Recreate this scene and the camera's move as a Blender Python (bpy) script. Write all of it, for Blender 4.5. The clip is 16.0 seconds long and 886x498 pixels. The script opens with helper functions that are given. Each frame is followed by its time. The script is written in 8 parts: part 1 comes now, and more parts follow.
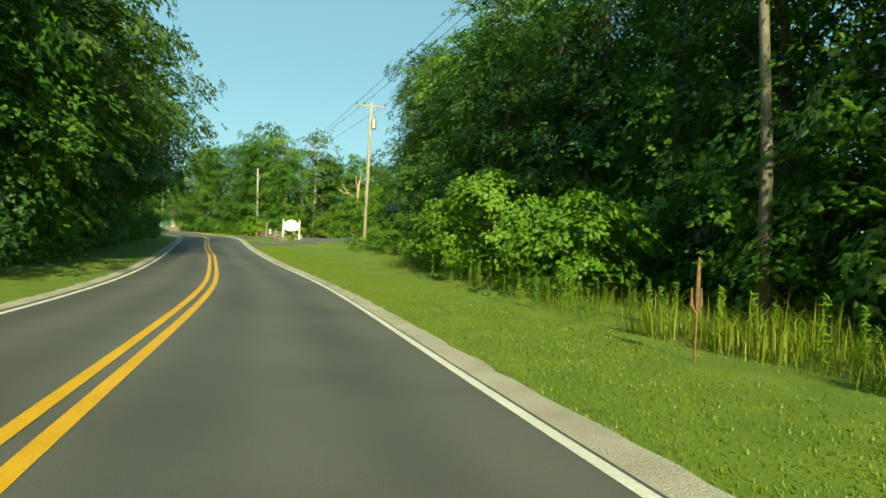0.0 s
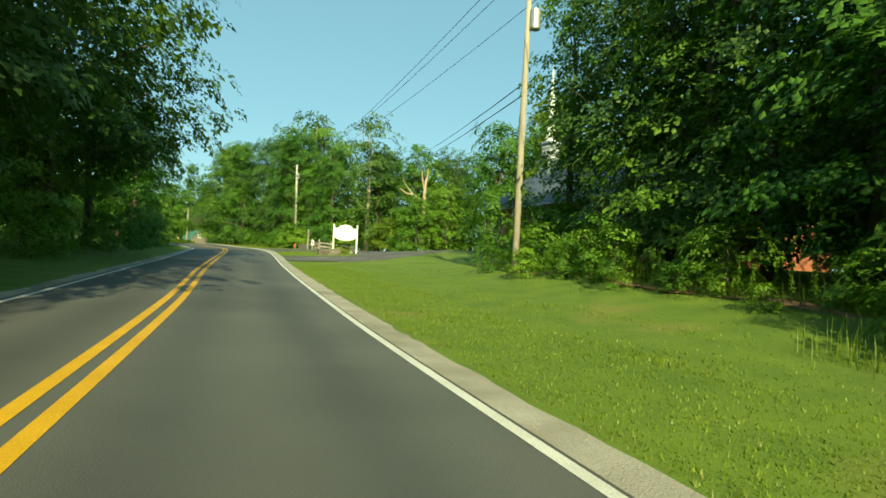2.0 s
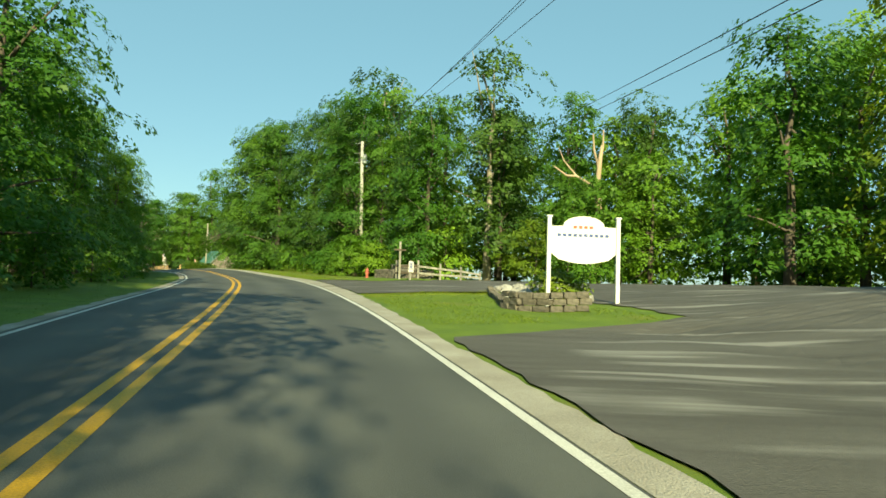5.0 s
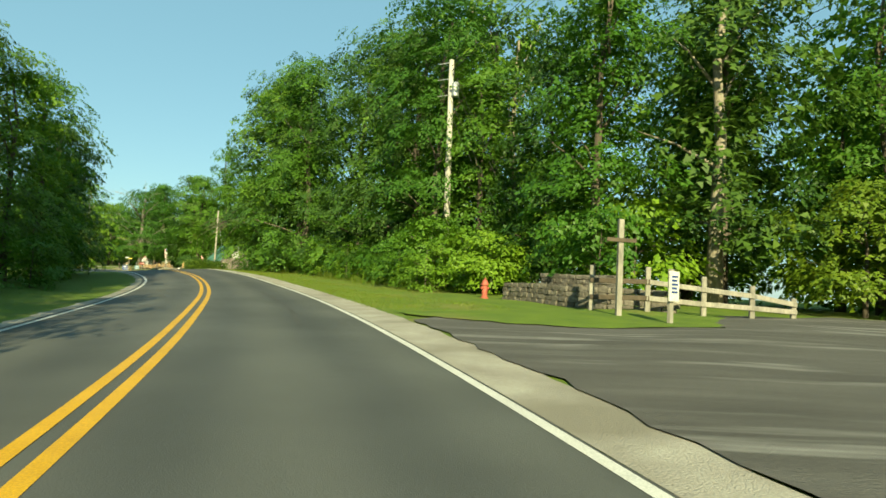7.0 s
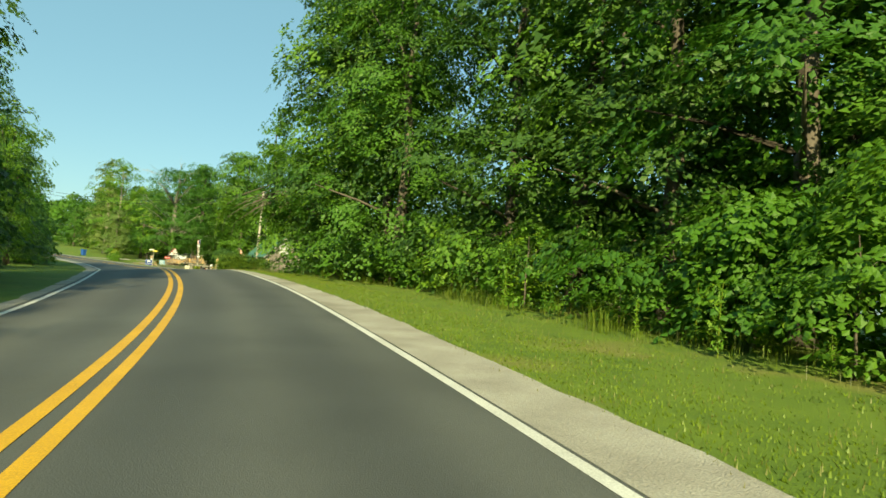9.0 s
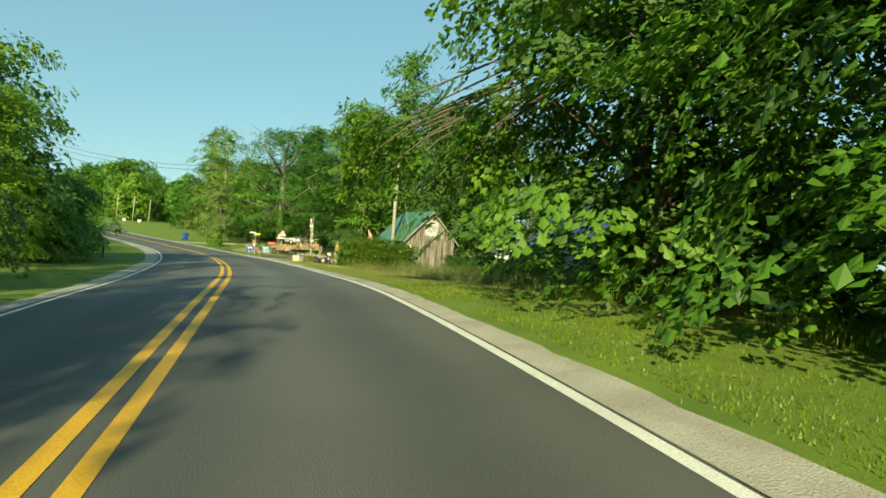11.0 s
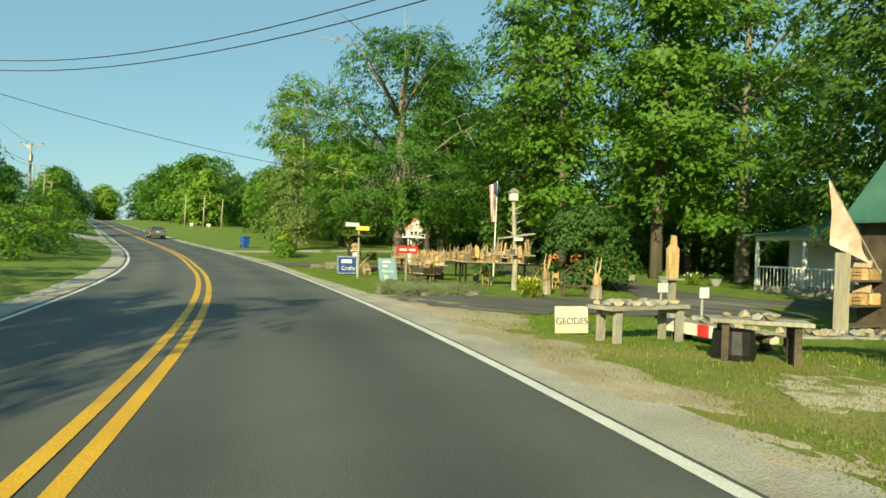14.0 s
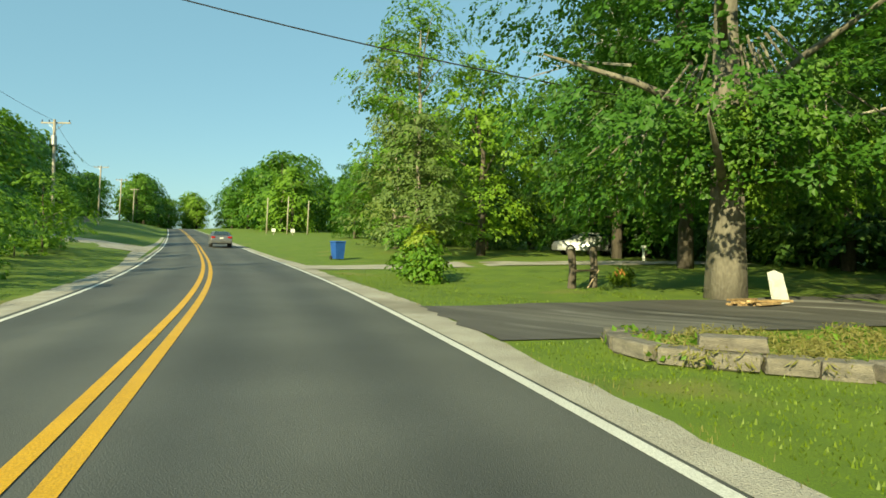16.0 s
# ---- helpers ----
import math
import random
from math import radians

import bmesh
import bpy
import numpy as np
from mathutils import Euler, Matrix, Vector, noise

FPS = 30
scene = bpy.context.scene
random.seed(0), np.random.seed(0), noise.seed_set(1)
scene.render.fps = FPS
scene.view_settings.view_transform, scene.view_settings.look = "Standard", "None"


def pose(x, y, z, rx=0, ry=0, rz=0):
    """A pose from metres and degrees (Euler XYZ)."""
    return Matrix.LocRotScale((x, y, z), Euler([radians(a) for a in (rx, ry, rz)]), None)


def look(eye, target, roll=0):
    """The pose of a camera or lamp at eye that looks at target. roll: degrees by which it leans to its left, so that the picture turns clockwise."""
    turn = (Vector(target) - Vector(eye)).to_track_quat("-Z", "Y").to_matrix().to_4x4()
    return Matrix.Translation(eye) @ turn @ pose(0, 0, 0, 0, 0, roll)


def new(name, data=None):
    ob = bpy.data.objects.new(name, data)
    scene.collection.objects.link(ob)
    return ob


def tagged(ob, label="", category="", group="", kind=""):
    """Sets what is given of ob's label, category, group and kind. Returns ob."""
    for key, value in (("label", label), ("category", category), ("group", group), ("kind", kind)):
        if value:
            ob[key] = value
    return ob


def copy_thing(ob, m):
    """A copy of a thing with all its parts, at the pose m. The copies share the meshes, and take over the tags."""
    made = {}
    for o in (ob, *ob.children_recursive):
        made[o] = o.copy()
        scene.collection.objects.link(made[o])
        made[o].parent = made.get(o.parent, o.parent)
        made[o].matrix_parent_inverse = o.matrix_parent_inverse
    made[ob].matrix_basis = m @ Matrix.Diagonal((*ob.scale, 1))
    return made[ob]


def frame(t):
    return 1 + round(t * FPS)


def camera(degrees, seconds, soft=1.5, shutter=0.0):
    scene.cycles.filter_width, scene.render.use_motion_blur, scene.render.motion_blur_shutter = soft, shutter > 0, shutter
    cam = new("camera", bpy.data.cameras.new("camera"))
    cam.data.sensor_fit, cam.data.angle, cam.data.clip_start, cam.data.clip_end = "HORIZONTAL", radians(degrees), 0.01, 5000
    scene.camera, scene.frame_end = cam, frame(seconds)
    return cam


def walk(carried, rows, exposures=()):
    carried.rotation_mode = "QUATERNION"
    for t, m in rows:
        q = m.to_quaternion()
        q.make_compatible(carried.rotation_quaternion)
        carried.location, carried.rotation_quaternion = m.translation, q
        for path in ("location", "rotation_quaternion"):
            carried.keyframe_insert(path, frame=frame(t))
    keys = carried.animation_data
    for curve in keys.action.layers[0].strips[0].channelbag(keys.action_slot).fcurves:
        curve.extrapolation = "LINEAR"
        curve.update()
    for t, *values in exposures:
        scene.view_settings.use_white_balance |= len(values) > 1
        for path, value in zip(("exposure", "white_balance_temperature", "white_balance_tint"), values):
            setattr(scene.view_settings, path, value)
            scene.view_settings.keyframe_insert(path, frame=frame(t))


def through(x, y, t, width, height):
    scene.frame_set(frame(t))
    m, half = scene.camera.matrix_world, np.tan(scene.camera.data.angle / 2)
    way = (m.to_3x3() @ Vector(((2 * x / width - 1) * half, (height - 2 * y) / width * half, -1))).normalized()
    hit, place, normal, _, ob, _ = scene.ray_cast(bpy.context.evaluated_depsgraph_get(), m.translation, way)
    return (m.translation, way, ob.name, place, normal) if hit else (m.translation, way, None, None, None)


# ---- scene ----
cam = camera(71.6, 16.0, soft=1.6)
PATH = [
    (0, (0.000, 0.000, 1.300), (0.002, 2.000, 1.333), 2.45),
    (0.5, (-1.833, 6.482, 1.358), (-1.883, 8.481, 1.406), 2.60),
    (1, (-3.717, 12.847, 1.449), (-3.763, 14.845, 1.513), 2.86),
    (1.5, (-5.728, 19.069, 1.554), (-5.784, 21.067, 1.626), 2.95),
    (2, (-7.915, 25.182, 1.701), (-8.024, 27.178, 1.777), 2.80),
    (2.5, (-10.169, 31.035, 1.893), (-10.302, 33.029, 1.988), 3.16),
    (3, (-12.573, 37.022, 2.141), (-12.736, 39.013, 2.245), 2.98),
    (3.5, (-14.965, 42.934, 2.386), (-15.142, 44.922, 2.506), 2.72),
    (4.75, (-20.736, 58.142, 3.085), (-20.945, 60.127, 3.216), 2.1),
    (6, (-26.539, 73.397, 3.785), (-26.787, 75.377, 3.912), 1.95),
    (6.5, (-28.962, 79.353, 4.033), (-29.231, 81.331, 4.161), 2.54),
    (7, (-31.402, 85.270, 4.282), (-31.697, 87.244, 4.409), 2.96),
    (7.5, (-33.977, 91.014, 4.452), (-34.297, 92.984, 4.582), 3.55),
    (8, (-36.718, 96.692, 4.648), (-37.073, 98.656, 4.774), 3.84),
    (8.5, (-39.430, 102.115, 4.837), (-39.825, 104.072, 4.966), 4.47),
    (9, (-42.285, 107.289, 4.987), (-42.732, 109.235, 5.109), 4.80),
    (9.5, (-45.307, 112.378, 5.151), (-45.880, 114.292, 5.237), 6.24),
    (10.75, (-54.165, 125.290, 5.734), (-54.916, 127.144, 5.756), 4.6),
    (12, (-64.080, 137.960, 6.046), (-64.925, 139.773, 6.043), 2.98),
    (12.5, (-68.116, 142.816, 5.949), (-69.005, 144.607, 5.947), 2.94),
    (13, (-72.253, 147.606, 5.895), (-73.188, 149.374, 5.895), 2.47),
    (13.5, (-76.508, 152.325, 5.841), (-77.484, 154.071, 5.842), 2.14),
    (14, (-80.801, 156.854, 5.793), (-81.822, 158.574, 5.789), 1.96),
    (14.5, (-85.080, 161.068, 5.729), (-86.156, 162.754, 5.722), 1.31),
    (15, (-89.695, 165.095, 5.730), (-90.832, 166.740, 5.726), 1.08),
    (15.5, (-94.414, 169.075, 5.740), (-95.611, 170.678, 5.735), 0.88),
    (16, (-99.005, 172.520, 5.791), (-100.247, 174.087, 5.796), 1.04),
]
walk(cam, [(t, look(eye, target, roll)) for t, eye, target, roll in PATH], [(0, 0.98, 7800, -19), (3, 0.95, 7700, -21), (6.5, 0.96, 7800, -15), (10, 0.93, 7800, -15), (12.3, 0.8, 7500, -17), (14, 0.81, 7600, -12), (16, 0.9, 7600, -14)])

# ---- sky and sun: low sun from behind the start of the drive ----
SUN_EL, SUN_X, SUN_Y = 25.5, 0.235, -0.972
world = bpy.data.worlds.new("sky")
scene.world = world
world.use_nodes = True
wn = world.node_tree
sky = wn.nodes.new("ShaderNodeTexSky")
sky.sky_type, sky.sun_disc = "NISHITA", False
sky.sun_elevation, sky.sun_rotation = radians(SUN_EL), math.atan2(SUN_X, SUN_Y)
sky.altitude, sky.air_density, sky.dust_density, sky.ozone_density = 200, 1.0, 0.8, 2.2
wn.nodes["Background"].inputs["Strength"].default_value = 0.09
veil = wn.nodes.new("ShaderNodeMix")  # thin high haze that evens the blue out
veil.data_type = "RGBA"
veil.inputs["Factor"].default_value = 0.55
veil.inputs["B"].default_value = (1.8, 3.5, 5.4, 1)
wn.links.new(sky.outputs["Color"], veil.inputs["A"])
wn.links.new(veil.outputs["Result"], wn.nodes["Background"].inputs["Color"])
sun = new("sun", bpy.data.lights.new("sun", "SUN"))
sun.data.energy, sun.data.angle, sun.data.color = 5.0, radians(0.6), (1.0, 0.86, 0.62)
sh = math.hypot(SUN_X, SUN_Y)
sun.matrix_basis = look((0, 0, 60), (-SUN_X / sh, -SUN_Y / sh, 60 - math.tan(radians(SUN_EL))))

# ---- materials ----
def surface(name, c1, c2, scale=3.0, rough=0.8, bump=0.3, fine=40.0, metal=0.0, stretch=(1, 1, 1), c3=None, patch=0.25, vary=0.0):
    """Two tones mixed by a coarse and a fine noise, with fine relief; c3: a third tone in patches; vary: lightness by object."""
    m = bpy.data.materials.new(name)
    m.use_nodes = True
    nt, bs = m.node_tree, m.node_tree.nodes["Principled BSDF"]
    tc, mp = nt.nodes.new("ShaderNodeTexCoord"), nt.nodes.new("ShaderNodeMapping")
    mp.inputs["Scale"].default_value = stretch
    nt.links.new(tc.outputs["Object"], mp.inputs["Vector"])

    def noisy(s, detail):
        n = nt.nodes.new("ShaderNodeTexNoise")
        n.inputs["Scale"].default_value, n.inputs["Detail"].default_value = s, detail
        nt.links.new(mp.outputs["Vector"], n.inputs["Vector"])
        return n.outputs["Fac"]

    def ramp(fac, lo, hi, a, b):
        r = nt.nodes.new("ShaderNodeValToRGB")
        r.color_ramp.elements[0].position, r.color_ramp.elements[1].position = lo, hi
        r.color_ramp.elements[0].color, r.color_ramp.elements[1].color = (*a, 1), (*b, 1)
        nt.links.new(fac, r.inputs["Fac"])
        return r.outputs["Color"]

    def mix(kind, fac, a, b):
        x = nt.nodes.new("ShaderNodeMix")
        x.data_type, x.blend_type = "RGBA", kind
        if isinstance(fac, float):
            x.inputs["Factor"].default_value = fac
        else:
            nt.links.new(fac, x.inputs["Factor"])
        nt.links.new(a, x.inputs["A"])
        nt.links.new(b, x.inputs["B"])
        return x.outputs["Result"]

    col = ramp(noisy(scale, 6), 0.3, 0.7, c1, c2)
    f = noisy(fine, 3)
    col = mix("MULTIPLY", 0.7, col, ramp(f, 0.25, 0.75, (0.62,) * 3, (1.25,) * 3))
    if c3:
        third = nt.nodes.new("ShaderNodeRGB")
        third.outputs[0].default_value = (*c3, 1)
        col = mix("MIX", ramp(noisy(scale * 0.31, 4), 0.62 - patch * 0.3, 0.75 - patch * 0.3, (0, 0, 0), (1, 1, 1)), col, third.outputs[0])
    if vary:
        oi = nt.nodes.new("ShaderNodeObjectInfo")
        col = mix("MULTIPLY", 1.0, col, ramp(oi.outputs["Random"], 0, 1, (1 - vary,) * 3, (1 + vary,) * 3))
    nt.links.new(col, bs.inputs["Base Color"])
    bs.inputs["Roughness"].default_value, bs.inputs["Metallic"].default_value = rough, metal
    if bump:
        b = nt.nodes.new("ShaderNodeBump")
        b.inputs["Strength"].default_value, b.inputs["Distance"].default_value = bump, 0.02
        nt.links.new(f, b.inputs["Height"])
        nt.links.new(b.outputs["Normal"], bs.inputs["Normal"])
    return m


def foliage(name, dark, mid, light, through=0.35, rough=0.55):
    """Leaves: colour by leaf and by plant, half let through."""
    m = bpy.data.materials.new(name)
    m.use_nodes = True
    nt, bs = m.node_tree, m.node_tree.nodes["Principled BSDF"]
    geo, oi = nt.nodes.new("ShaderNodeNewGeometry"), nt.nodes.new("ShaderNodeObjectInfo")
    r = nt.nodes.new("ShaderNodeValToRGB")
    e = r.color_ramp.elements
    e[0].color, e[1].color = (*dark, 1), (*light, 1)
    e.new(0.55).color = (*mid, 1)
    tc, tuft, blend = nt.nodes.new("ShaderNodeTexCoord"), nt.nodes.new("ShaderNodeTexNoise"), nt.nodes.new("ShaderNodeMath")
    tuft.inputs["Scale"].default_value, tuft.inputs["Detail"].default_value = 1.3, 3
    nt.links.new(tc.outputs["Object"], tuft.inputs["Vector"])
    half = nt.nodes.new("ShaderNodeMath")
    half.operation, half.inputs[1].default_value = "MULTIPLY", 0.28
    nt.links.new(geo.outputs["Random Per Island"], half.inputs[0])
    blend.operation, blend.inputs[1].default_value = "MULTIPLY_ADD", 0.76
    nt.links.new(tuft.outputs["Fac"], blend.inputs[0])
    nt.links.new(half.outputs[0], blend.inputs[2])
    nt.links.new(blend.outputs[0], r.inputs["Fac"])
    hs = nt.nodes.new("ShaderNodeHueSaturation")
    mr = nt.nodes.new("ShaderNodeMapRange")
    mr.inputs["To Min"].default_value, mr.inputs["To Max"].default_value = 0.72, 1.3
    nt.links.new(oi.outputs["Random"], mr.inputs["Value"])
    nt.links.new(mr.outputs["Result"], hs.inputs["Value"])
    mh = nt.nodes.new("ShaderNodeMapRange")
    mh.inputs["To Min"].default_value, mh.inputs["To Max"].default_value = 0.515, 0.48
    nt.links.new(oi.outputs["Random"], mh.inputs["Value"])
    nt.links.new(mh.outputs["Result"], hs.inputs["Hue"])
    nt.links.new(r.outputs["Color"], hs.inputs["Color"])
    nt.links.new(hs.outputs["Color"], bs.inputs["Base Color"])
    bs.inputs["Roughness"].default_value = rough
    tr, mx = nt.nodes.new("ShaderNodeBsdfTranslucent"), nt.nodes.new("ShaderNodeMixShader")
    nt.links.new(hs.outputs["Color"], tr.inputs["Color"])
    mx.inputs["Fac"].default_value = through
    nt.links.new(bs.outputs["BSDF"], mx.inputs[1])
    nt.links.new(tr.outputs["BSDF"], mx.inputs[2])
    nt.links.new(mx.outputs["Shader"], nt.nodes["Material Output"].inputs["Surface"])
    return m


def glassy(name, col, rough=0.05):
    m = bpy.data.materials.new(name)
    m.use_nodes = True
    b = m.node_tree.nodes["Principled BSDF"]
    b.inputs["Base Color"].default_value, b.inputs["Roughness"].default_value = (*col, 1), rough
    return m


ASPHALT = surface("asphalt", (0.060, 0.063, 0.060), (0.096, 0.100, 0.094), 0.35, 0.75, 0.4, 90, c3=(0.068, 0.069, 0.066))
ASPHALT_OLD = surface("old asphalt", (0.062, 0.058, 0.053), (0.105, 0.1, 0.092), 1.3, 0.85, 0.6, 60, stretch=(0.22, 1.5, 1), c3=(0.15, 0.145, 0.13), patch=0.0)


def scuffs(m, tone):
    """Pale scraped streaks, gathered in places, along the way cars turn in."""
    nt, bs = m.node_tree, m.node_tree.nodes["Principled BSDF"]
    base = bs.inputs["Base Color"].links[0].from_socket
    tc = nt.nodes.new("ShaderNodeTexCoord")
    fac = None
    for turn, stretch, size, lo, hi in ((62, (0.1, 1.5, 1), 1.3, 0.56, 0.66), (100, (0.12, 1.6, 1), 1.0, 0.58, 0.68), (0, (1, 1, 1), 0.3, 0.4, 0.55)):
        mp, n, r = nt.nodes.new("ShaderNodeMapping"), nt.nodes.new("ShaderNodeTexNoise"), nt.nodes.new("ShaderNodeMapRange")
        mp.inputs["Rotation"].default_value, mp.inputs["Scale"].default_value = (0, 0, radians(turn)), stretch
        n.inputs["Scale"].default_value, n.inputs["Detail"].default_value = size, 5
        r.inputs["From Min"].default_value, r.inputs["From Max"].default_value = lo, hi
        nt.links.new(tc.outputs["Object"], mp.inputs["Vector"])
        nt.links.new(mp.outputs["Vector"], n.inputs["Vector"])
        nt.links.new(n.outputs["Fac"], r.inputs["Value"])
        if fac is None:
            fac = r.outputs[0]
            continue
        c = nt.nodes.new("ShaderNodeMath")
        c.operation = "MAXIMUM" if turn else "MULTIPLY"
        nt.links.new(fac, c.inputs[0])
        nt.links.new(r.outputs[0], c.inputs[1])
        fac = c.outputs[0]
    h = nt.nodes.new("ShaderNodeMath")
    h.operation = "MULTIPLY"
    h.inputs[1].default_value = 0.75
    nt.links.new(fac, h.inputs[0])
    x = nt.nodes.new("ShaderNodeMix")
    x.data_type = "RGBA"
    nt.links.new(h.outputs[0], x.inputs["Factor"])
    nt.links.new(base, x.inputs["A"])
    x.inputs["B"].default_value = (*tone, 1)
    nt.links.new(x.outputs["Result"], bs.inputs["Base Color"])


scuffs(ASPHALT_OLD, (0.27, 0.265, 0.25))


def wheel_paths(m):
    """Paler, browner bands where tyres run, by the distance across the lane."""
    nt, bs = m.node_tree, m.node_tree.nodes["Principled BSDF"]
    base = bs.inputs["Base Color"].links[0].from_socket
    uvn, sp = nt.nodes.new("ShaderNodeUVMap"), nt.nodes.new("ShaderNodeSeparateXYZ")
    nt.links.new(uvn.outputs["UV"], sp.inputs[0])
    wob = nt.nodes.new("ShaderNodeTexNoise")
    wob.inputs["Scale"].default_value, wob.inputs["Detail"].default_value = 1.1, 5
    nt.links.new(uvn.outputs["UV"], wob.inputs["Vector"])
    a, b, c = (nt.nodes.new("ShaderNodeMath") for _ in range(3))
    a.operation, b.operation, c.operation = "MULTIPLY_ADD", "MULTIPLY", "SINE"
    nt.links.new(wob.outputs["Fac"], a.inputs[0])
    a.inputs[1].default_value = 0.5
    nt.links.new(sp.outputs["X"], a.inputs[2])
    nt.links.new(a.outputs[0], b.inputs[0])
    b.inputs[1].default_value = 3.7
    nt.links.new(b.outputs[0], c.inputs[0])
    r = nt.nodes.new("ShaderNodeValToRGB")
    r.color_ramp.elements[0].color, r.color_ramp.elements[1].color = (0.86, 0.87, 0.88, 1), (1.2, 1.19, 1.15, 1)
    mr = nt.nodes.new("ShaderNodeMapRange")
    mr.inputs["From Min"].default_value = -1
    nt.links.new(c.outputs[0], mr.inputs["Value"])
    nt.links.new(mr.outputs["Result"], r.inputs["Fac"])
    x = nt.nodes.new("ShaderNodeMix")
    x.data_type, x.blend_type = "RGBA", "MULTIPLY"
    x.inputs["Factor"].default_value = 1.0
    nt.links.new(base, x.inputs["A"])
    nt.links.new(r.outputs["Color"], x.inputs["B"])
    nt.links.new(x.outputs["Result"], bs.inputs["Base Color"])


wheel_paths(ASPHALT)
YELLOW = surface("yellow road paint", (0.55, 0.30, 0.012), (0.66, 0.37, 0.02), 1.5, 0.6, 0.3, 60)
WHITE_LINE = surface("white road paint", (0.55, 0.54, 0.5), (0.68, 0.67, 0.63), 1.5, 0.6, 0.3, 60)
SKID = surface("rubber marked asphalt", (0.045, 0.045, 0.042), (0.076, 0.075, 0.069), 0.9, 0.75, 0.4, 90)
GRAVEL = surface("pale gravel", (0.29, 0.265, 0.22), (0.42, 0.395, 0.34), 1.2, 0.95, 0.9, 55, c3=(0.22, 0.2, 0.16))
DIRT = surface("sandy dirt", (0.31, 0.255, 0.17), (0.43, 0.365, 0.26), 1.0, 0.95, 0.8, 45, c3=(0.2, 0.2, 0.08))
BROKEN_GRAVEL = surface("gravel grown through with dry grass", (0.36, 0.31, 0.22), (0.52, 0.46, 0.36), 9.0, 0.95, 0.9, 40, c3=(0.15, 0.16, 0.035), patch=0.5)
RED_SOIL = surface("reddish soil", (0.17, 0.085, 0.04), (0.29, 0.17, 0.09), 2.0, 0.95, 0.9, 40, c3=(0.12, 0.13, 0.03), patch=0.35)
GRASS = surface("mown grass", (0.08, 0.14, 0.008), (0.13, 0.195, 0.012), 1.1, 0.9, 0.7, 65, c3=(0.17, 0.175, 0.035), patch=0.12)
DRY_GRASS = surface("dry mown grass", (0.10, 0.14, 0.017), (0.17, 0.185, 0.034), 1.4, 0.9, 1.0, 24, c3=(0.235, 0.2, 0.075), patch=0.26)
BLADE = foliage("grass blades", (0.12, 0.185, 0.015), (0.17, 0.235, 0.02), (0.26, 0.285, 0.05), 0.5)
TURF = foliage("mown grass blades", (0.08, 0.14, 0.008), (0.115, 0.18, 0.011), (0.155, 0.215, 0.022), 0.25)
SEEDING = foliage("seeding meadow grass", (0.05, 0.085, 0.02), (0.12, 0.13, 0.04), (0.25, 0.19, 0.09), 0.3)
MEADOW = foliage("rank green weeds", (0.045, 0.085, 0.02), (0.085, 0.125, 0.03), (0.17, 0.15, 0.06), 0.35)
STRAW = foliage("dry grass", (0.14, 0.16, 0.03), (0.23, 0.215, 0.06), (0.36, 0.3, 0.12), 0.3)
LEAF = foliage("green leaves", (0.058, 0.14, 0.014), (0.098, 0.22, 0.021), (0.17, 0.31, 0.03), 0.45)
LEAF_LIGHT = foliage("light green leaves", (0.07, 0.165, 0.013), (0.115, 0.245, 0.02), (0.20, 0.33, 0.034), 0.42)
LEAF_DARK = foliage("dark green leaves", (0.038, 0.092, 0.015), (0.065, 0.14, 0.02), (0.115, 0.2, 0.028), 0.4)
LEAF_GREY = foliage("grey green leaves", (0.075, 0.125, 0.028), (0.12, 0.185, 0.042), (0.19, 0.25, 0.07))
LEAF_YELLOW = foliage("yellow green leaves", (0.085, 0.15, 0.012), (0.15, 0.23, 0.018), (0.25, 0.30, 0.03))
JUNIPER = foliage("blue green juniper", (0.10, 0.13, 0.055), (0.16, 0.195, 0.09), (0.25, 0.27, 0.14), 0.2)
BARK = surface("bark", (0.07, 0.055, 0.042), (0.15, 0.125, 0.10), 2.5, 0.95, 1.0, 22, stretch=(1, 1, 0.25))
PALE_BARK = surface("pale bark", (0.20, 0.17, 0.13), (0.36, 0.32, 0.26), 2.0, 0.9, 0.8, 20, stretch=(1, 1, 0.3), c3=(0.12, 0.1, 0.08))
MOTTLED_BARK = surface("mottled grey bark", (0.11, 0.10, 0.08), (0.24, 0.215, 0.17), 3.5, 0.95, 1.0, 18, stretch=(1, 1, 0.35), c3=(0.3, 0.28, 0.22), patch=0.05)
BARE_WOOD = surface("bare dead wood", (0.36, 0.26, 0.17), (0.48, 0.37, 0.26), 3, 0.85, 0.6, 20, stretch=(1, 1, 0.3))
POLE_WOOD = surface("weathered pole wood", (0.28, 0.25, 0.2), (0.42, 0.38, 0.31), 1.5, 0.9, 0.6, 25, stretch=(1, 1, 0.12), c3=(0.18, 0.155, 0.12))
PALE_POLE = surface("bleached pole wood", (0.36, 0.345, 0.31), (0.52, 0.50, 0.46), 1.5, 0.9, 0.6, 25, stretch=(1, 1, 0.12), c3=(0.28, 0.26, 0.23))
BRICK = surface("red brick", (0.20, 0.062, 0.036), (0.30, 0.105, 0.062), 6, 0.9, 0.5, 50, vary=0.25)
MORTAR = surface("mortar", (0.28, 0.22, 0.17), (0.36, 0.29, 0.23), 4, 0.95, 0.5, 60)
BARE_TWIG = surface("bare grey twigs", (0.24, 0.22, 0.18), (0.4, 0.37, 0.31), 3, 0.9, 0.5, 20)
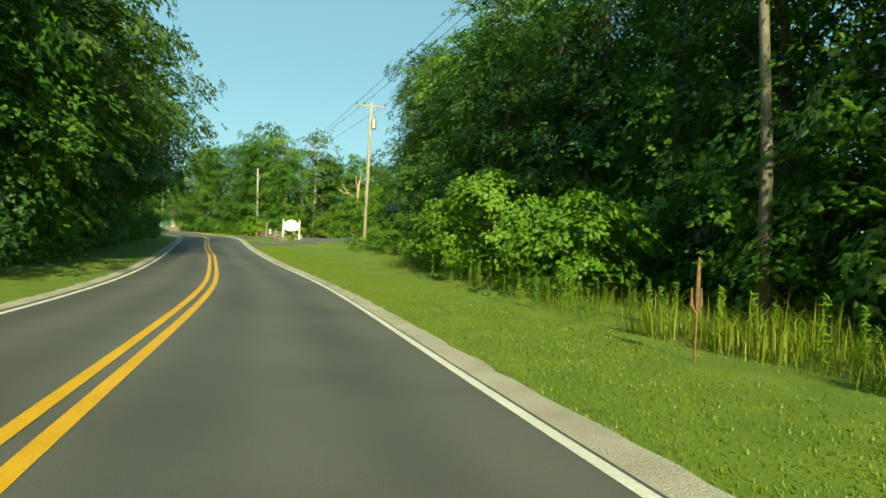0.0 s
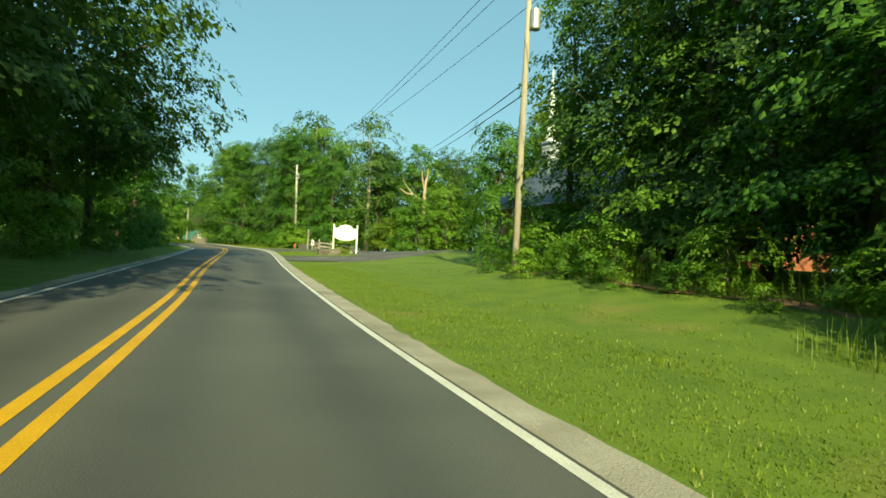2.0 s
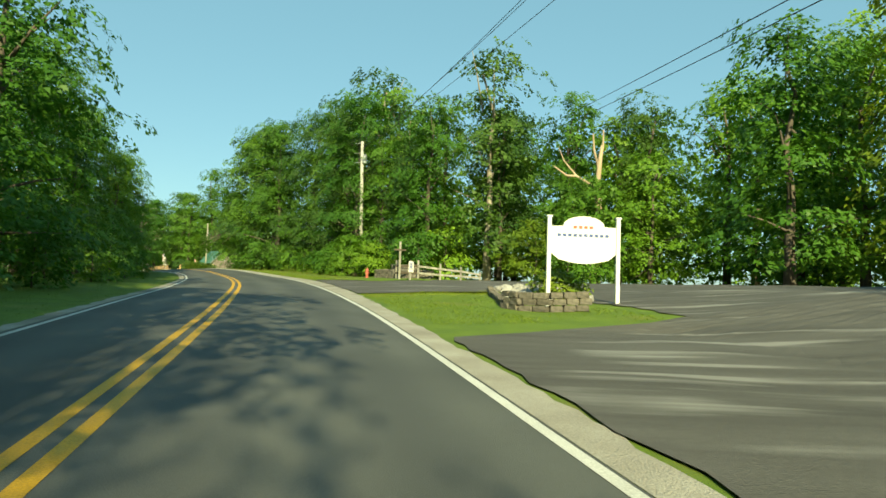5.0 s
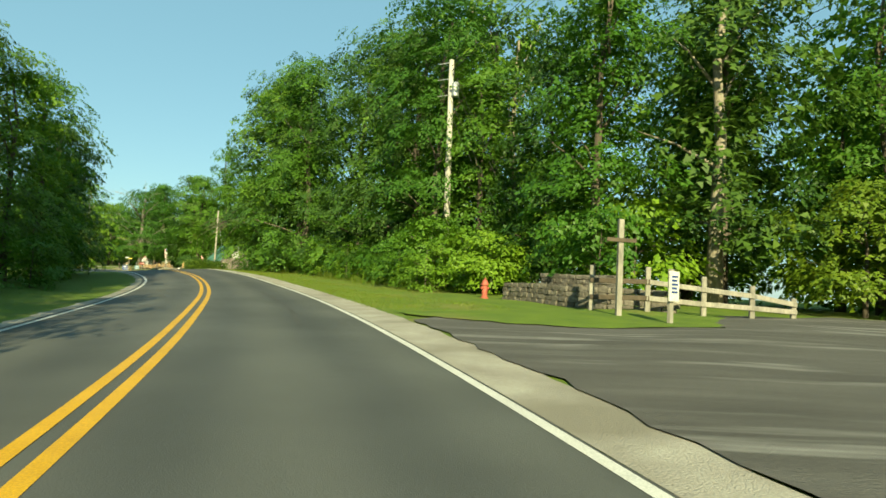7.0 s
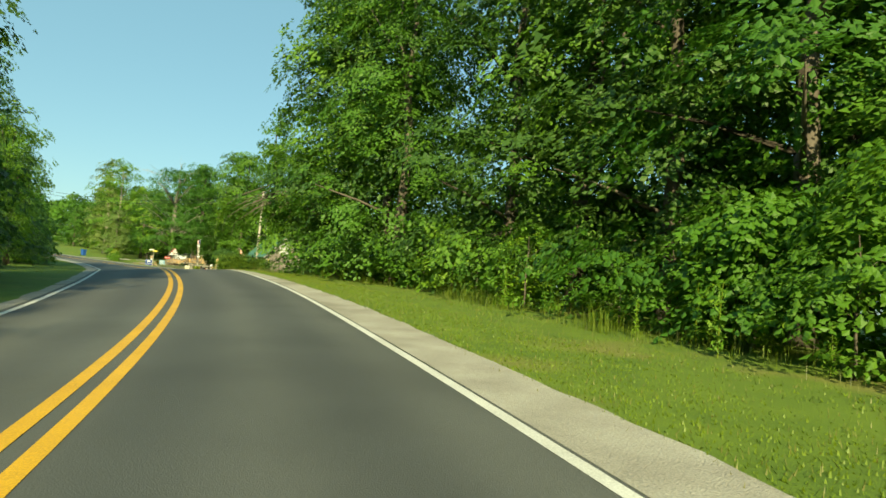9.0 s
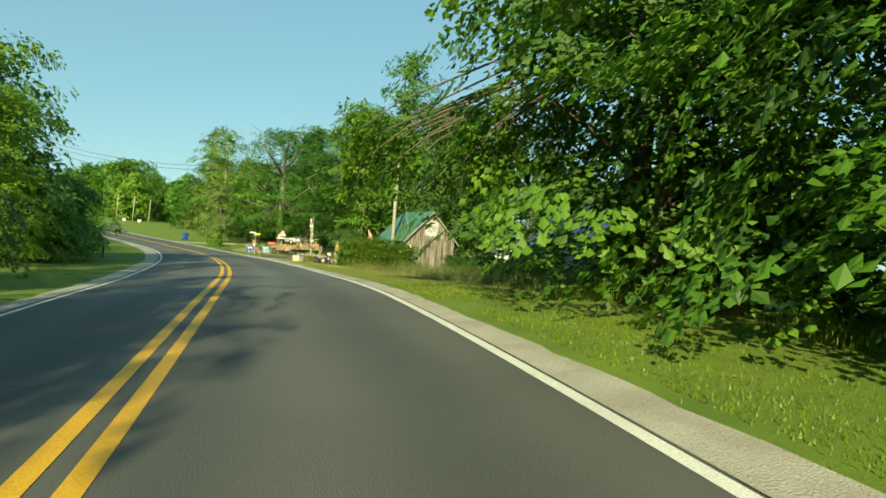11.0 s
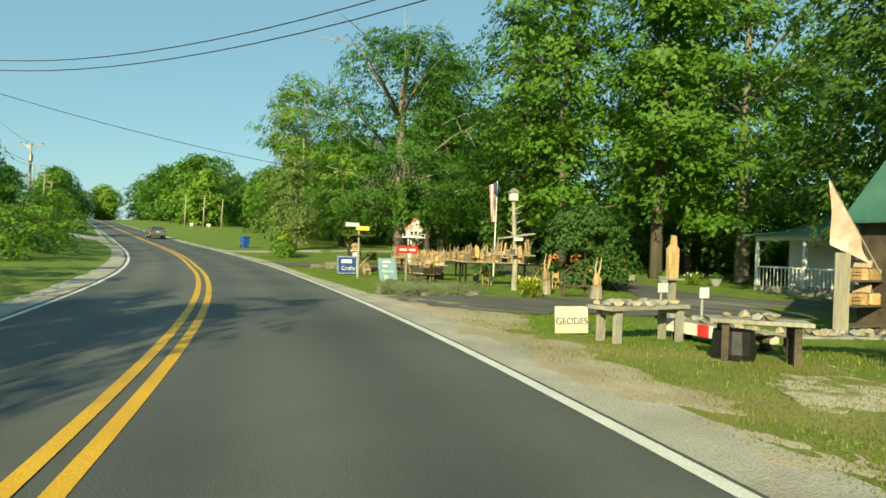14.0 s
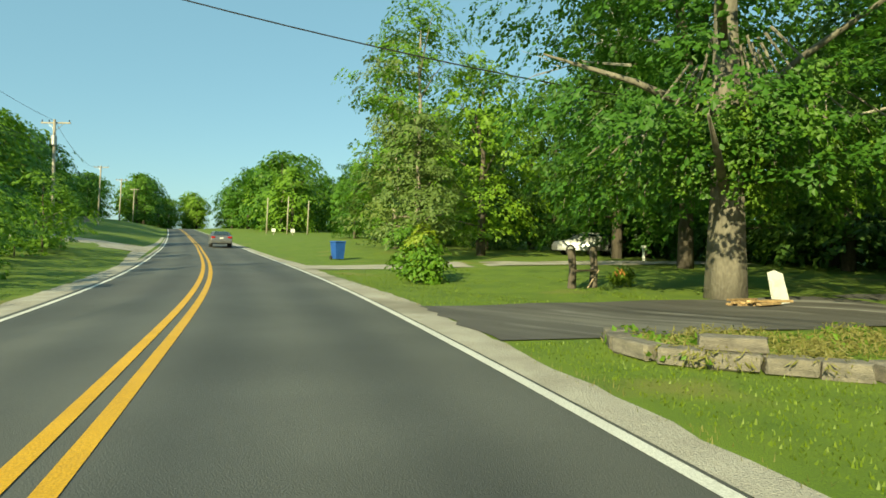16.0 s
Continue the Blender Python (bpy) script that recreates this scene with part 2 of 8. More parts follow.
DRY_STEM = surface("dried brown stem", (0.10, 0.06, 0.03), (0.22, 0.13, 0.065), 8, 0.9, 0.6, 30)
SHINGLE = surface("grey shingles", (0.055, 0.078, 0.102), (0.085, 0.11, 0.138), 1.5, 0.85, 0.6, 45, vary=0.12)
WHITE = surface("white paint", (0.70, 0.70, 0.67), (0.80, 0.80, 0.77), 2, 0.55, 0.15, 40)
SIGN_WORN = surface("weathered sign paint", (0.36, 0.35, 0.34), (0.55, 0.54, 0.52), 6, 0.8, 0.35, 30)
WHITE_WORN = surface("worn white paint", (0.50, 0.49, 0.45), (0.74, 0.73, 0.69), 3, 0.7, 0.3, 35)
STEEPLE_GREY = surface("pale blue grey paint", (0.22, 0.265, 0.29), (0.29, 0.335, 0.36), 2, 0.6, 0.15, 40)
GREEN_METAL = surface("green sheet metal", (0.045, 0.125, 0.092), (0.07, 0.17, 0.125), 0.8, 0.5, 0.1, 30)
TIN = surface("grey sheet metal", (0.26, 0.29, 0.31), (0.40, 0.43, 0.45), 0.7, 0.42, 0.15, 25, metal=0.55, c3=(0.24, 0.2, 0.17), patch=0.1, stretch=(1, 1, 0.3))
BARN_WOOD = surface("weathered barn boards", (0.075, 0.065, 0.055), (0.36, 0.315, 0.26), 9, 0.92, 0.9, 40, stretch=(1, 1, 0.08), vary=0.35)
BLUE_SIDING = surface("faded blue siding", (0.15, 0.28, 0.31), (0.25, 0.37, 0.39), 2, 0.75, 0.3, 30, vary=0.08)
CREAM = surface("cream wall", (0.72, 0.70, 0.65), (0.8, 0.78, 0.73), 1.2, 0.8, 0.3, 40)
GLASS = glassy("window glass", (0.03, 0.045, 0.05))
STAINED = surface("stained window glass", (0.03, 0.06, 0.05), (0.10, 0.13, 0.09), 7, 0.15, 0.2, 25, c3=(0.06, 0.03, 0.05))
RED_PAINT = surface("faded red paint", (0.33, 0.075, 0.05), (0.45, 0.13, 0.09), 6, 0.6, 0.3, 40)
DARK_WOOD = surface("dark brown wood", (0.05, 0.04, 0.03), (0.11, 0.085, 0.06), 3, 0.9, 0.6, 25)
FENCE_WOOD = surface("grey fence wood", (0.19, 0.18, 0.155), (0.34, 0.32, 0.28), 3, 0.9, 0.5, 25, stretch=(1, 1, 0.3))
STONE = surface("grey stone blocks", (0.11, 0.10, 0.085), (0.22, 0.195, 0.16), 2.5, 0.95, 1.0, 18, vary=0.3)
WHITE_STONE = surface("pale rocks", (0.22, 0.215, 0.20), (0.36, 0.35, 0.33), 3, 0.9, 0.8, 15, vary=0.2)
CRAFT_WOOD = surface("fresh cut wood", (0.25, 0.155, 0.07), (0.50, 0.345, 0.175), 9, 0.8, 0.5, 40, stretch=(1, 1, 0.25), vary=0.5)
ORANGE_WOOD = surface("orange stained wood", (0.45, 0.16, 0.05), (0.6, 0.24, 0.09), 4, 0.6, 0.3, 30)
DARK_METAL = surface("dark metal", (0.02, 0.02, 0.022), (0.045, 0.045, 0.047), 6, 0.5, 0.1, 30, metal=0.6)
GREY_METAL = surface("galvanised metal", (0.38, 0.39, 0.4), (0.52, 0.53, 0.54), 5, 0.45, 0.1, 30, metal=0.7)
WIRE = glassy("black cable", (0.015, 0.015, 0.015), 0.6)
BLUE_PLASTIC = surface("blue plastic", (0.015, 0.07, 0.30), (0.025, 0.10, 0.38), 3, 0.45, 0.1, 30)
SIGN_BLUE = surface("blue sign paint", (0.02, 0.05, 0.20), (0.035, 0.075, 0.27), 4, 0.5, 0.1, 30)
SIGN_TEAL = surface("faded teal sign paint", (0.17, 0.29, 0.35), (0.25, 0.38, 0.45), 5, 0.7, 0.2, 30)
SIGN_RED = surface("red sign paint", (0.50, 0.025, 0.03), (0.6, 0.045, 0.045), 4, 0.55, 0.1, 30)
SIGN_YELLOW = surface("yellow sign paint", (0.72, 0.6, 0.10), (0.8, 0.68, 0.18), 4, 0.6, 0.1, 30)
SIGN_PALE = surface("pale sign paint", (0.5, 0.46, 0.28), (0.68, 0.66, 0.58), 3, 0.7, 0.2, 30)
SIGN_PURPLE = surface("purple sign paint", (0.05, 0.025, 0.12), (0.08, 0.04, 0.17), 4, 0.6, 0.1, 30)
CLOTH_PINK = surface("faded pink flag cloth", (0.62, 0.28, 0.22), (0.72, 0.42, 0.36), 5, 0.85, 0.2, 40, c3=(0.78, 0.72, 0.68), patch=0.3)
CLOTH_WHITE = surface("white flag cloth", (0.68, 0.66, 0.64), (0.76, 0.74, 0.72), 4, 0.85, 0.2, 40)
CLOTH_RED = surface("red flag cloth", (0.42, 0.13, 0.13), (0.52, 0.2, 0.19), 4, 0.85, 0.2, 40)
CLOTH_BLUE = surface("blue flag cloth", (0.04, 0.05, 0.16), (0.06, 0.08, 0.22), 4, 0.85, 0.2, 40)
CAR_PAINT = surface("grey car paint", (0.20, 0.20, 0.20), (0.24, 0.24, 0.24), 2, 0.28, 0.0, 30, metal=0.6)
CAR_WHITE = surface("white car paint", (0.7, 0.7, 0.7), (0.78, 0.78, 0.78), 2, 0.3, 0.0, 30)
RUBBER = glassy("black rubber", (0.018, 0.018, 0.018), 0.85)
TAIL_RED = glassy("red lamp plastic", (0.35, 0.01, 0.01), 0.15)

# ---- helpers for meshes ----
def part(name, bm, material, parent=None, label="", smooth=False):
    me = bpy.data.meshes.new(name)
    bm.to_mesh(me)
    bm.free()
    if smooth:
        for p in me.polygons:
            p.use_smooth = True
    me.materials.append(material)
    ob = new(name, me)
    if parent:
        ob.parent = parent
    if label:
        ob["label"] = label
    return ob


def raw(name, verts, faces, material, parent=None):
    me = bpy.data.meshes.new(name)
    me.from_pydata(verts, [], faces)
    me.materials.append(material)
    ob = new(name, me)
    if parent:
        ob.parent = parent
    return ob


def thing(name, m, label, category, group="", kind=""):
    ob = new(name)
    ob.matrix_basis = m
    ob.empty_display_size = 0.2
    return tagged(ob, label, category, group, kind)


def box(bm, x0, x1, y0, y1, z0, z1, bevel=0.0, m=None):
    n = len(bm.verts)
    r = bmesh.ops.create_cube(bm, size=1)
    mm = Matrix.LocRotScale(((x0 + x1) / 2, (y0 + y1) / 2, (z0 + z1) / 2), None, (x1 - x0, y1 - y0, z1 - z0))
    bmesh.ops.transform(bm, matrix=mm, verts=r["verts"])
    if bevel:
        bmesh.ops.bevel(bm, geom=list({e for v in r["verts"] for e in v.link_edges}), offset=bevel, segments=1, affect="EDGES")
    if m:
        bm.verts.ensure_lookup_table()
        bmesh.ops.transform(bm, matrix=m, verts=bm.verts[n:])
    return bm


def tube(bm, pts, radii, sides=8, cap=True):
    """A round bar through points, with a radius at each."""
    rings = []
    pts = [Vector(p) for p in pts]
    for i, p in enumerate(pts):
        ahead = (pts[min(i + 1, len(pts) - 1)] - pts[max(i - 1, 0)]).normalized()
        side = ahead.cross(Vector((0.13, 0.31, 1)) if abs(ahead.z) < 0.9 else Vector((1, 0.2, 0))).normalized()
        other = ahead.cross(side)
        rings.append([bm.verts.new(p + radii[i] * (math.cos(a) * side + math.sin(a) * other)) for a in (2 * math.pi * k / sides for k in range(sides))])
    for a, b in zip(rings, rings[1:]):
        for k in range(sides):
            bm.faces.new((a[k], a[(k + 1) % sides], b[(k + 1) % sides], b[k]))
    if cap:
        bm.faces.new(rings[-1])
        bm.faces.new(rings[0][::-1])
    return bm


def prism(bm, outline, y0, y1):
    """An outline in x and z, drawn out from y0 to y1."""
    a, b = ([bm.verts.new((x, y, z)) for x, z in outline] for y in (y0, y1))
    n = len(outline)
    bm.faces.new(a)
    bm.faces.new(b[::-1])
    for k in range(n):
        bm.faces.new((a[k], b[k], b[(k + 1) % n], a[(k + 1) % n]))
    bmesh.ops.recalc_face_normals(bm, faces=bm.faces[:])
    return bm


def boxes(*rows):
    bm = bmesh.new()
    for r in rows:
        box(bm, *r)
    return bm


# ---- the line of the road: s metres along the driven lane, d metres to its right ----
LINE = [(35.98, -114.48, 0.0), (17.99, -57.24, 0.0), (6.0, -19.08, 0.0), (0.0, 0.0, 0.0), (-5.73, 19.07, 0.25),
        (-12.57, 37.02, 0.84), (-20.74, 58.14, 1.72), (-28.96, 79.35, 2.73), (-36.72, 96.69, 3.35), (-45.31, 112.38, 3.85),
        (-54.17, 125.29, 4.43), (-64.08, 137.96, 4.75), (-72.25, 147.61, 4.59), (-85.08, 161.07, 4.43), (-99.0, 172.52, 4.49),
        (-147.22, 201.93, 5.61), (-168.3, 213.29, 6.4), (-201.16, 230.62, 7.85), (-289.79, 276.47, 11.32), (-467.04, 368.17, 11.32)]


def glide(pts, step=1.0):
    pts = np.array(pts, float)
    t = np.r_[0, np.cumsum(np.linalg.norm(np.diff(pts[:, :2], axis=0), axis=1))]
    m, out = np.gradient(pts, t, axis=0), []
    for i in range(len(pts) - 1):
        far = t[i + 1] - t[i]
        k = max(2, int(round(far / step)))
        for u in np.arange(k) / k:
            out.append((2 * u**3 - 3 * u * u + 1) * pts[i] + (u**3 - 2 * u * u + u) * far * m[i]
                       + (3 * u * u - 2 * u**3) * pts[i + 1] + (u**3 - u * u) * far * m[i + 1])
    return np.array(out + [pts[-1]])


CURVE = glide(LINE)
RUN = np.r_[0, np.cumsum(np.linalg.norm(np.diff(CURVE[:, :2], axis=0), axis=1))]
RUN = RUN - RUN[np.argmin(np.linalg.norm(CURVE[:, :2], axis=1))]
AHEAD = np.gradient(CURVE[:, :2], axis=0)
AHEAD = AHEAD / np.linalg.norm(AHEAD, axis=1)[:, None]
S_KEYS = [-110, -20, 20, 45, 60, 75, 90, 105, 125, 150, 175, 200, 225, 260, 330, 480]
D_KEYS = [-120, -40, -16, -9, -5.6, 3.0, 5, 8, 11, 16, 25, 120]
RISE = np.array([  # height of the ground over the road's edge, by D_KEYS, for each of S_KEYS
    [0, 0, 0, 0, 0, 0, 0, 0, 0, 0, 0, 0],
    [0.5, 0.5, 0.4, 0.2, 0, 0, 0.1, 0.1, 0, 0, 0, 0],
    [0.5, 0.5, 0.4, 0.2, 0, 0, 0.15, 0.3, 0.4, 0.4, 0.4, 0.4],
    [0.6, 0.6, 0.4, 0.2, 0, 0, 0.1, 0.35, 0.95, 1.3, 1.5, 1.5],
    [0.6, 0.6, 0.4, 0.2, 0, 0, 0.1, 0.25, 0.6, 1.25, 1.5, 1.5],
    [0.6, 0.6, 0.4, 0.2, 0, 0, 0.05, 0.15, 0.5, 1.2, 1.5, 1.5],
    [0.6, 0.6, 0.3, 0.1, 0, 0, 0.12, 0.25, 0.4, 0.65, 1.0, 1.2],
    [0.5, 0.5, 0.3, 0.1, 0, 0, 0.1, 0.25, 0.35, 0.4, 0.5, 0.6],
    [0.2, 0.2, 0.1, 0, 0, 0, 0.05, 0.15, 0.2, 0.2, 0.3, 0.5],
    [-0.2, -0.2, -0.2, -0.2, 0, 0, 0, 0, 0, -0.1, -0.2, -0.2],
    [-0.2, -0.2, -0.2, -0.1, 0, 0, 0, -0.1, -0.2, -0.3, -0.4, -0.4],
    [0, 0, 0, 0, 0, 0, 0, 0, 0, 0.0, 0, 0],
    [1.0, 1.0, 0.6, 0.2, 0, 0, 0, 0.1, 0.2, 0.3, 0.4, 0.6],
    [3.0, 3.0, 1.5, 0.6, 0.05, 0, 0.05, 0.2, 0.4, 0.5, 0.6, 1.0],
    [4.0, 4.0, 2.5, 1.0, 0.1, 0, 0.1, 0.3, 0.5, 0.6, 0.8, 1.0],
    [2.0, 2.0, 1.5, 1.0, 0.1, 0, 0.1, 0.3, 0.5, 0.6, 0.8, 1.0]])


def eased(keys, values, reach=7):
    """A smooth curve through keys and values, as a function of s."""
    at = np.arange(-130.0, 500.0)
    raw_line = np.interp(at, keys, values)
    w = np.hanning(2 * reach + 1)
    soft_line = np.convolve(np.pad(raw_line, reach, mode="edge"), w / w.sum(), "valid")
    return lambda s: np.interp(s, at, soft_line)


left_line = eased([0, 20, 36, 60, 85, 103, 118, 130, 145, 174, 182, 200, 218, 240, 300], [-4.2, -4.1, -3.8, -4.0, -4.4, -4.5, -4.2, -3.7, -4.1, -4.8, -4.8, -4.2, -4.3, -4.4, -4.4])


right_line = eased([0, 24, 36, 50, 75, 93, 110, 125, 150, 168, 195, 211, 240], [2.25, 2.24, 2.07, 2.09, 2.28, 2.38, 2.3, 2.2, 2.35, 2.41, 2.36, 2.29, 2.25])


def bank(s):
    return np.interp(s, [-20, 0, 52, 103, 153, 202, 230], [0, -0.023, -0.033, 0.03, 0.075, 0.0025, 0])


def plan(s, d):
    """World x and y, the road's height and the ground's height at s and d (arrays or numbers)."""
    s, d = np.broadcast_arrays(np.asarray(s, float), np.asarray(d, float))
    ax, ay = np.interp(s, RUN, AHEAD[:, 0]), np.interp(s, RUN, AHEAD[:, 1])
    far = np.hypot(ax, ay)
    ax, ay = ax / far, ay / far
    x, y = np.interp(s, RUN, CURVE[:, 0]) + d * ay, np.interp(s, RUN, CURVE[:, 1]) - d * ax
    # banked in the bends, and falling off to the left of the crown
    road = np.interp(s, RUN, CURVE[:, 2]) + bank(s) * np.clip(d, -5.2, 3.2) + 0.05 * np.clip(d + 1.4, -3.8, 0)
    col = np.stack([np.interp(s, S_KEYS, RISE[:, k]) for k in range(len(D_KEYS))], -1)
    i = np.clip(np.searchsorted(D_KEYS, d) - 1, 0, len(D_KEYS) - 2)
    k0, k1 = np.array(D_KEYS)[i], np.array(D_KEYS)[i + 1]
    u = np.clip((d - k0) / (k1 - k0), 0, 1)
    lo, hi = np.take_along_axis(col, i[..., None], -1)[..., 0], np.take_along_axis(col, (i + 1)[..., None], -1)[..., 0]
    wave = 0.04 * (np.sin(s * 0.9 + d * 0.6) * np.sin(d * 1.3 - s * 0.35)) * np.clip((np.abs(d + 1.1) - 4.6) / 3, 0, 1)
    return x, y, road, road + lo + u * (hi - lo) + wave


def spot(s, d, lift=0.0):
    x, y, _, z = plan(s, d)
    return Vector((float(x), float(y), float(z) + lift))


def stand(s, d, turn=0.0, lift=0.0, scale=1.0):
    """A pose on the ground whose y axis runs along the road at s, turned by degrees to the left."""
    ax, ay = np.interp(s, RUN, AHEAD[:, 0]), np.interp(s, RUN, AHEAD[:, 1])
    return Matrix.Translation(spot(s, d, lift)) @ Matrix.Rotation(math.atan2(-ax, ay) + radians(turn), 4, "Z") @ Matrix.Scale(scale, 4)


def near_sd(x, y):
    i = int(np.argmin((CURVE[:, 0] - x) ** 2 + (CURVE[:, 1] - y) ** 2))
    vx, vy = x - CURVE[i, 0], y - CURVE[i, 1]
    return RUN[i] + vx * AHEAD[i, 0] + vy * AHEAD[i, 1], vx * AHEAD[i, 1] - vy * AHEAD[i, 0]


def height(x, y):
    return float(plan(*near_sd(x, y))[3])


def strip(name, s_list, left, right, material, lift, on_road=False, across=2, wobble=(0.0, 0.0), label="", seed=0, broken=0.0):
    """A sheet between two offsets (numbers or functions of s), laid over the ground or the road."""
    rnd = np.random.RandomState(seed)
    s = np.asarray(s_list, float)
    a = np.array([left(v) if callable(left) else left for v in s]) + rnd.normal(0, 1, len(s)) * wobble[0]
    b = np.array([right(v) if callable(right) else right for v in s]) + rnd.normal(0, 1, len(s)) * wobble[1]
    u = np.linspace(0, 1, across)
    d = a[:, None] + (b - a)[:, None] * u
    x, y, road, ground = plan(np.repeat(s[:, None], across, 1), d)
    z = (road if on_road else ground) + lift
    if name == "shoulder_right":
        z[:, 0] = road[:, 0] + 0.004
    if name == "shoulder_left":
        z[:, -1] = road[:, -1] + 0.004
    if not on_road and across >= 5:
        z[:, -1] = ground[:, -1] + 0.004
    if broken:
        dips = np.array([[noise.noise(Vector((p * 0.5, q * 0.9, seed))) + 0.8 * noise.noise(Vector((p * 1.6, q * 2.6, seed + 7))) + 0.5 * noise.noise(Vector((p * 4, q * 6, seed))) for p, q in zip(px, py)] for px, py in zip(x, y)])
        rim = np.minimum(1, 4 * np.minimum(u, 1 - u))[None, :] * np.minimum(1, np.minimum(s - s[0], s[-1] - s))[:, None]
        z = ground + 0.012 + broken * (dips + 0.75 * rim - 0.6)
    verts = np.stack([x, y, z], -1).reshape(-1, 3)
    n = across
    faces = [(i * n + k, i * n + k + 1, (i + 1) * n + k + 1, (i + 1) * n + k) for i in range(len(s) - 1) for k in range(n - 1)]
    ob = raw(name, verts.tolist(), faces, material)
    return tagged(ob, label, name.split("_")[0], kind="structure")


# ---- ground and road ----
LOT = lambda s: float(np.interp(s, [67.5, 68.5, 76, 78, 88.0, 88.9, 104.5, 106], [3.4, 2.9, 3.0, 9.5, 9.5, 3.2, 3.4, 5.5]))  # noqa: E731
LOT_FAR = lambda s: float(np.interp(s, [67, 69, 75, 80, 100, 103, 107], [5, 9, 18, 40, 40, 30, 13.5]))  # noqa: E731


def build_ground():
    s = np.concatenate([np.arange(-110, -20, 6), np.arange(-20, 270, 1.5), np.arange(270, 481, 6)])
    d = np.array([-120, -80, -55, -40, -30, -22, -16, -12, -9, -7.5, -6.3, -5.6, -5.2, -4.8, -4.4, -4.0, -3.4, -1, 2.0, 2.6, 3.0, 3.6, 4.3, 5, 6, 7, 8, 9.5, 11, 13, 16, 20, 25, 32, 40, 60, 90, 120])
    x, y, road, z = plan(np.repeat(s[:, None], len(d), 1), np.repeat(d[None], len(s), 0))
    inside = (d[None, :] > left_line(s)[:, None] - 0.25) & (d[None, :] < 2.2)
    z = z - 0.25 * inside
    near = np.array([max(LOT(v + k) for k in (-1.6, 0, 1.6)) for v in s])[:, None]
    rim_far = np.array([min(LOT_FAR(v + k) for k in (-1.6, 0, 1.6)) for v in s])[:, None]
    paved = (s[:, None] > 70) & (s[:, None] < 104) & (d[None, :] > near + 1.6) & (d[None, :] < rim_far - 6)
    z = z - 0.15 * paved
    verts = np.stack([x, y, z], -1).reshape(-1, 3).tolist()
    n = len(d)
    faces = [(i * n + k, i * n + k + 1, (i + 1) * n + k + 1, (i + 1) * n + k) for i in range(len(s) - 1) for k in range(n - 1)]
    # the sheet goes on to the horizon in all directions
    rim = [k for k in range(n)] + [i * n + n - 1 for i in range(1, len(s))] + [(len(s) - 1) * n + k for k in range(n - 2, -1, -1)] + [i * n for i in range(len(s) - 2, 0, -1)]
    first = len(verts)
    for v in rim:
        px, py = verts[v][0] + 110, verts[v][1] - 130
        far = 2600 / math.hypot(px, py)
        verts.append((-110 + px * far, 130 + py * far, verts[v][2]))
    m = len(rim)
    faces += [(rim[k], first + k, first + (k + 1) % m, rim[(k + 1) % m]) for k in range(m)]
    ob = raw("ground", verts, faces, GRASS)
    for p in ob.data.polygons:
        p.use_smooth = True
    return tagged(ob, "grassy ground with mown verges along the road", "ground", kind="structure")


build_ground()
ALONG = np.arange(-110, 480, 1.0)
FINE = np.arange(-30, 300, 0.4)


centre = eased([0, 27, 39, 51, 70, 92, 109, 121, 127, 134, 150, 167, 182, 190, 196, 203, 209, 300], [-1.37, -1.33, -1.15, -1.45, -1.45, -1.37, -1.4, -1.25, -1.08, -0.97, -1.1, -1.18, -1.35, -1.18, -1.1, -1.16, -1.4, -1.42])


strip("road", ALONG, lambda s: float(left_line(s)) - 0.2, lambda s: float(right_line(s)) + 0.11, ASPHALT, 0.0, True, 29, (0.0, 0.01), "smooth dark asphalt two-lane country road", 1)
ROAD = bpy.data.objects["road"]
uv = ROAD.data.uv_layers.new(name="lane")
DS = np.linspace(-4.6, 2.36, 29)
for loop in ROAD.data.loops:
    uv.data[loop.index].uv = (DS[loop.vertex_index % 29], ALONG[loop.vertex_index // 29] * 0.1)
strip("road_line_double_left", ALONG, lambda s: float(centre(s)) - 0.21, lambda s: float(centre(s)) - 0.07, YELLOW, 0.005, True, label="left stripe of the double yellow centre line")
strip("road_line_double_right", ALONG, lambda s: float(centre(s)) + 0.07, lambda s: float(centre(s)) + 0.21, YELLOW, 0.005, True, label="right stripe of the double yellow centre line")
strip("road_line_edge_right", ALONG, lambda s: float(right_line(s)) - 0.06, lambda s: float(right_line(s)) + 0.065, WHITE_LINE, 0.005, True, label="white edge line of the driven lane")
strip("road_line_edge_left", ALONG, lambda s: float(left_line(s)) - 0.065, lambda s: float(left_line(s)) + 0.06, WHITE_LINE, 0.005, True, label="white edge line of the oncoming lane")


def shoulder(s):
    return float(np.interp(s, [-110, 20, 36, 60, 80, 88, 100, 112, 130, 150, 175, 183, 190, 197, 204, 209, 216, 226, 232, 240, 300], [2.80, 2.78, 2.64, 2.74, 2.9, 3.15, 3.4, 3.3, 3.2, 2.85, 2.85, 3.2, 3.3, 3.0, 2.8, 2.9, 3.2, 2.9, 3.2, 2.9, 2.85]))


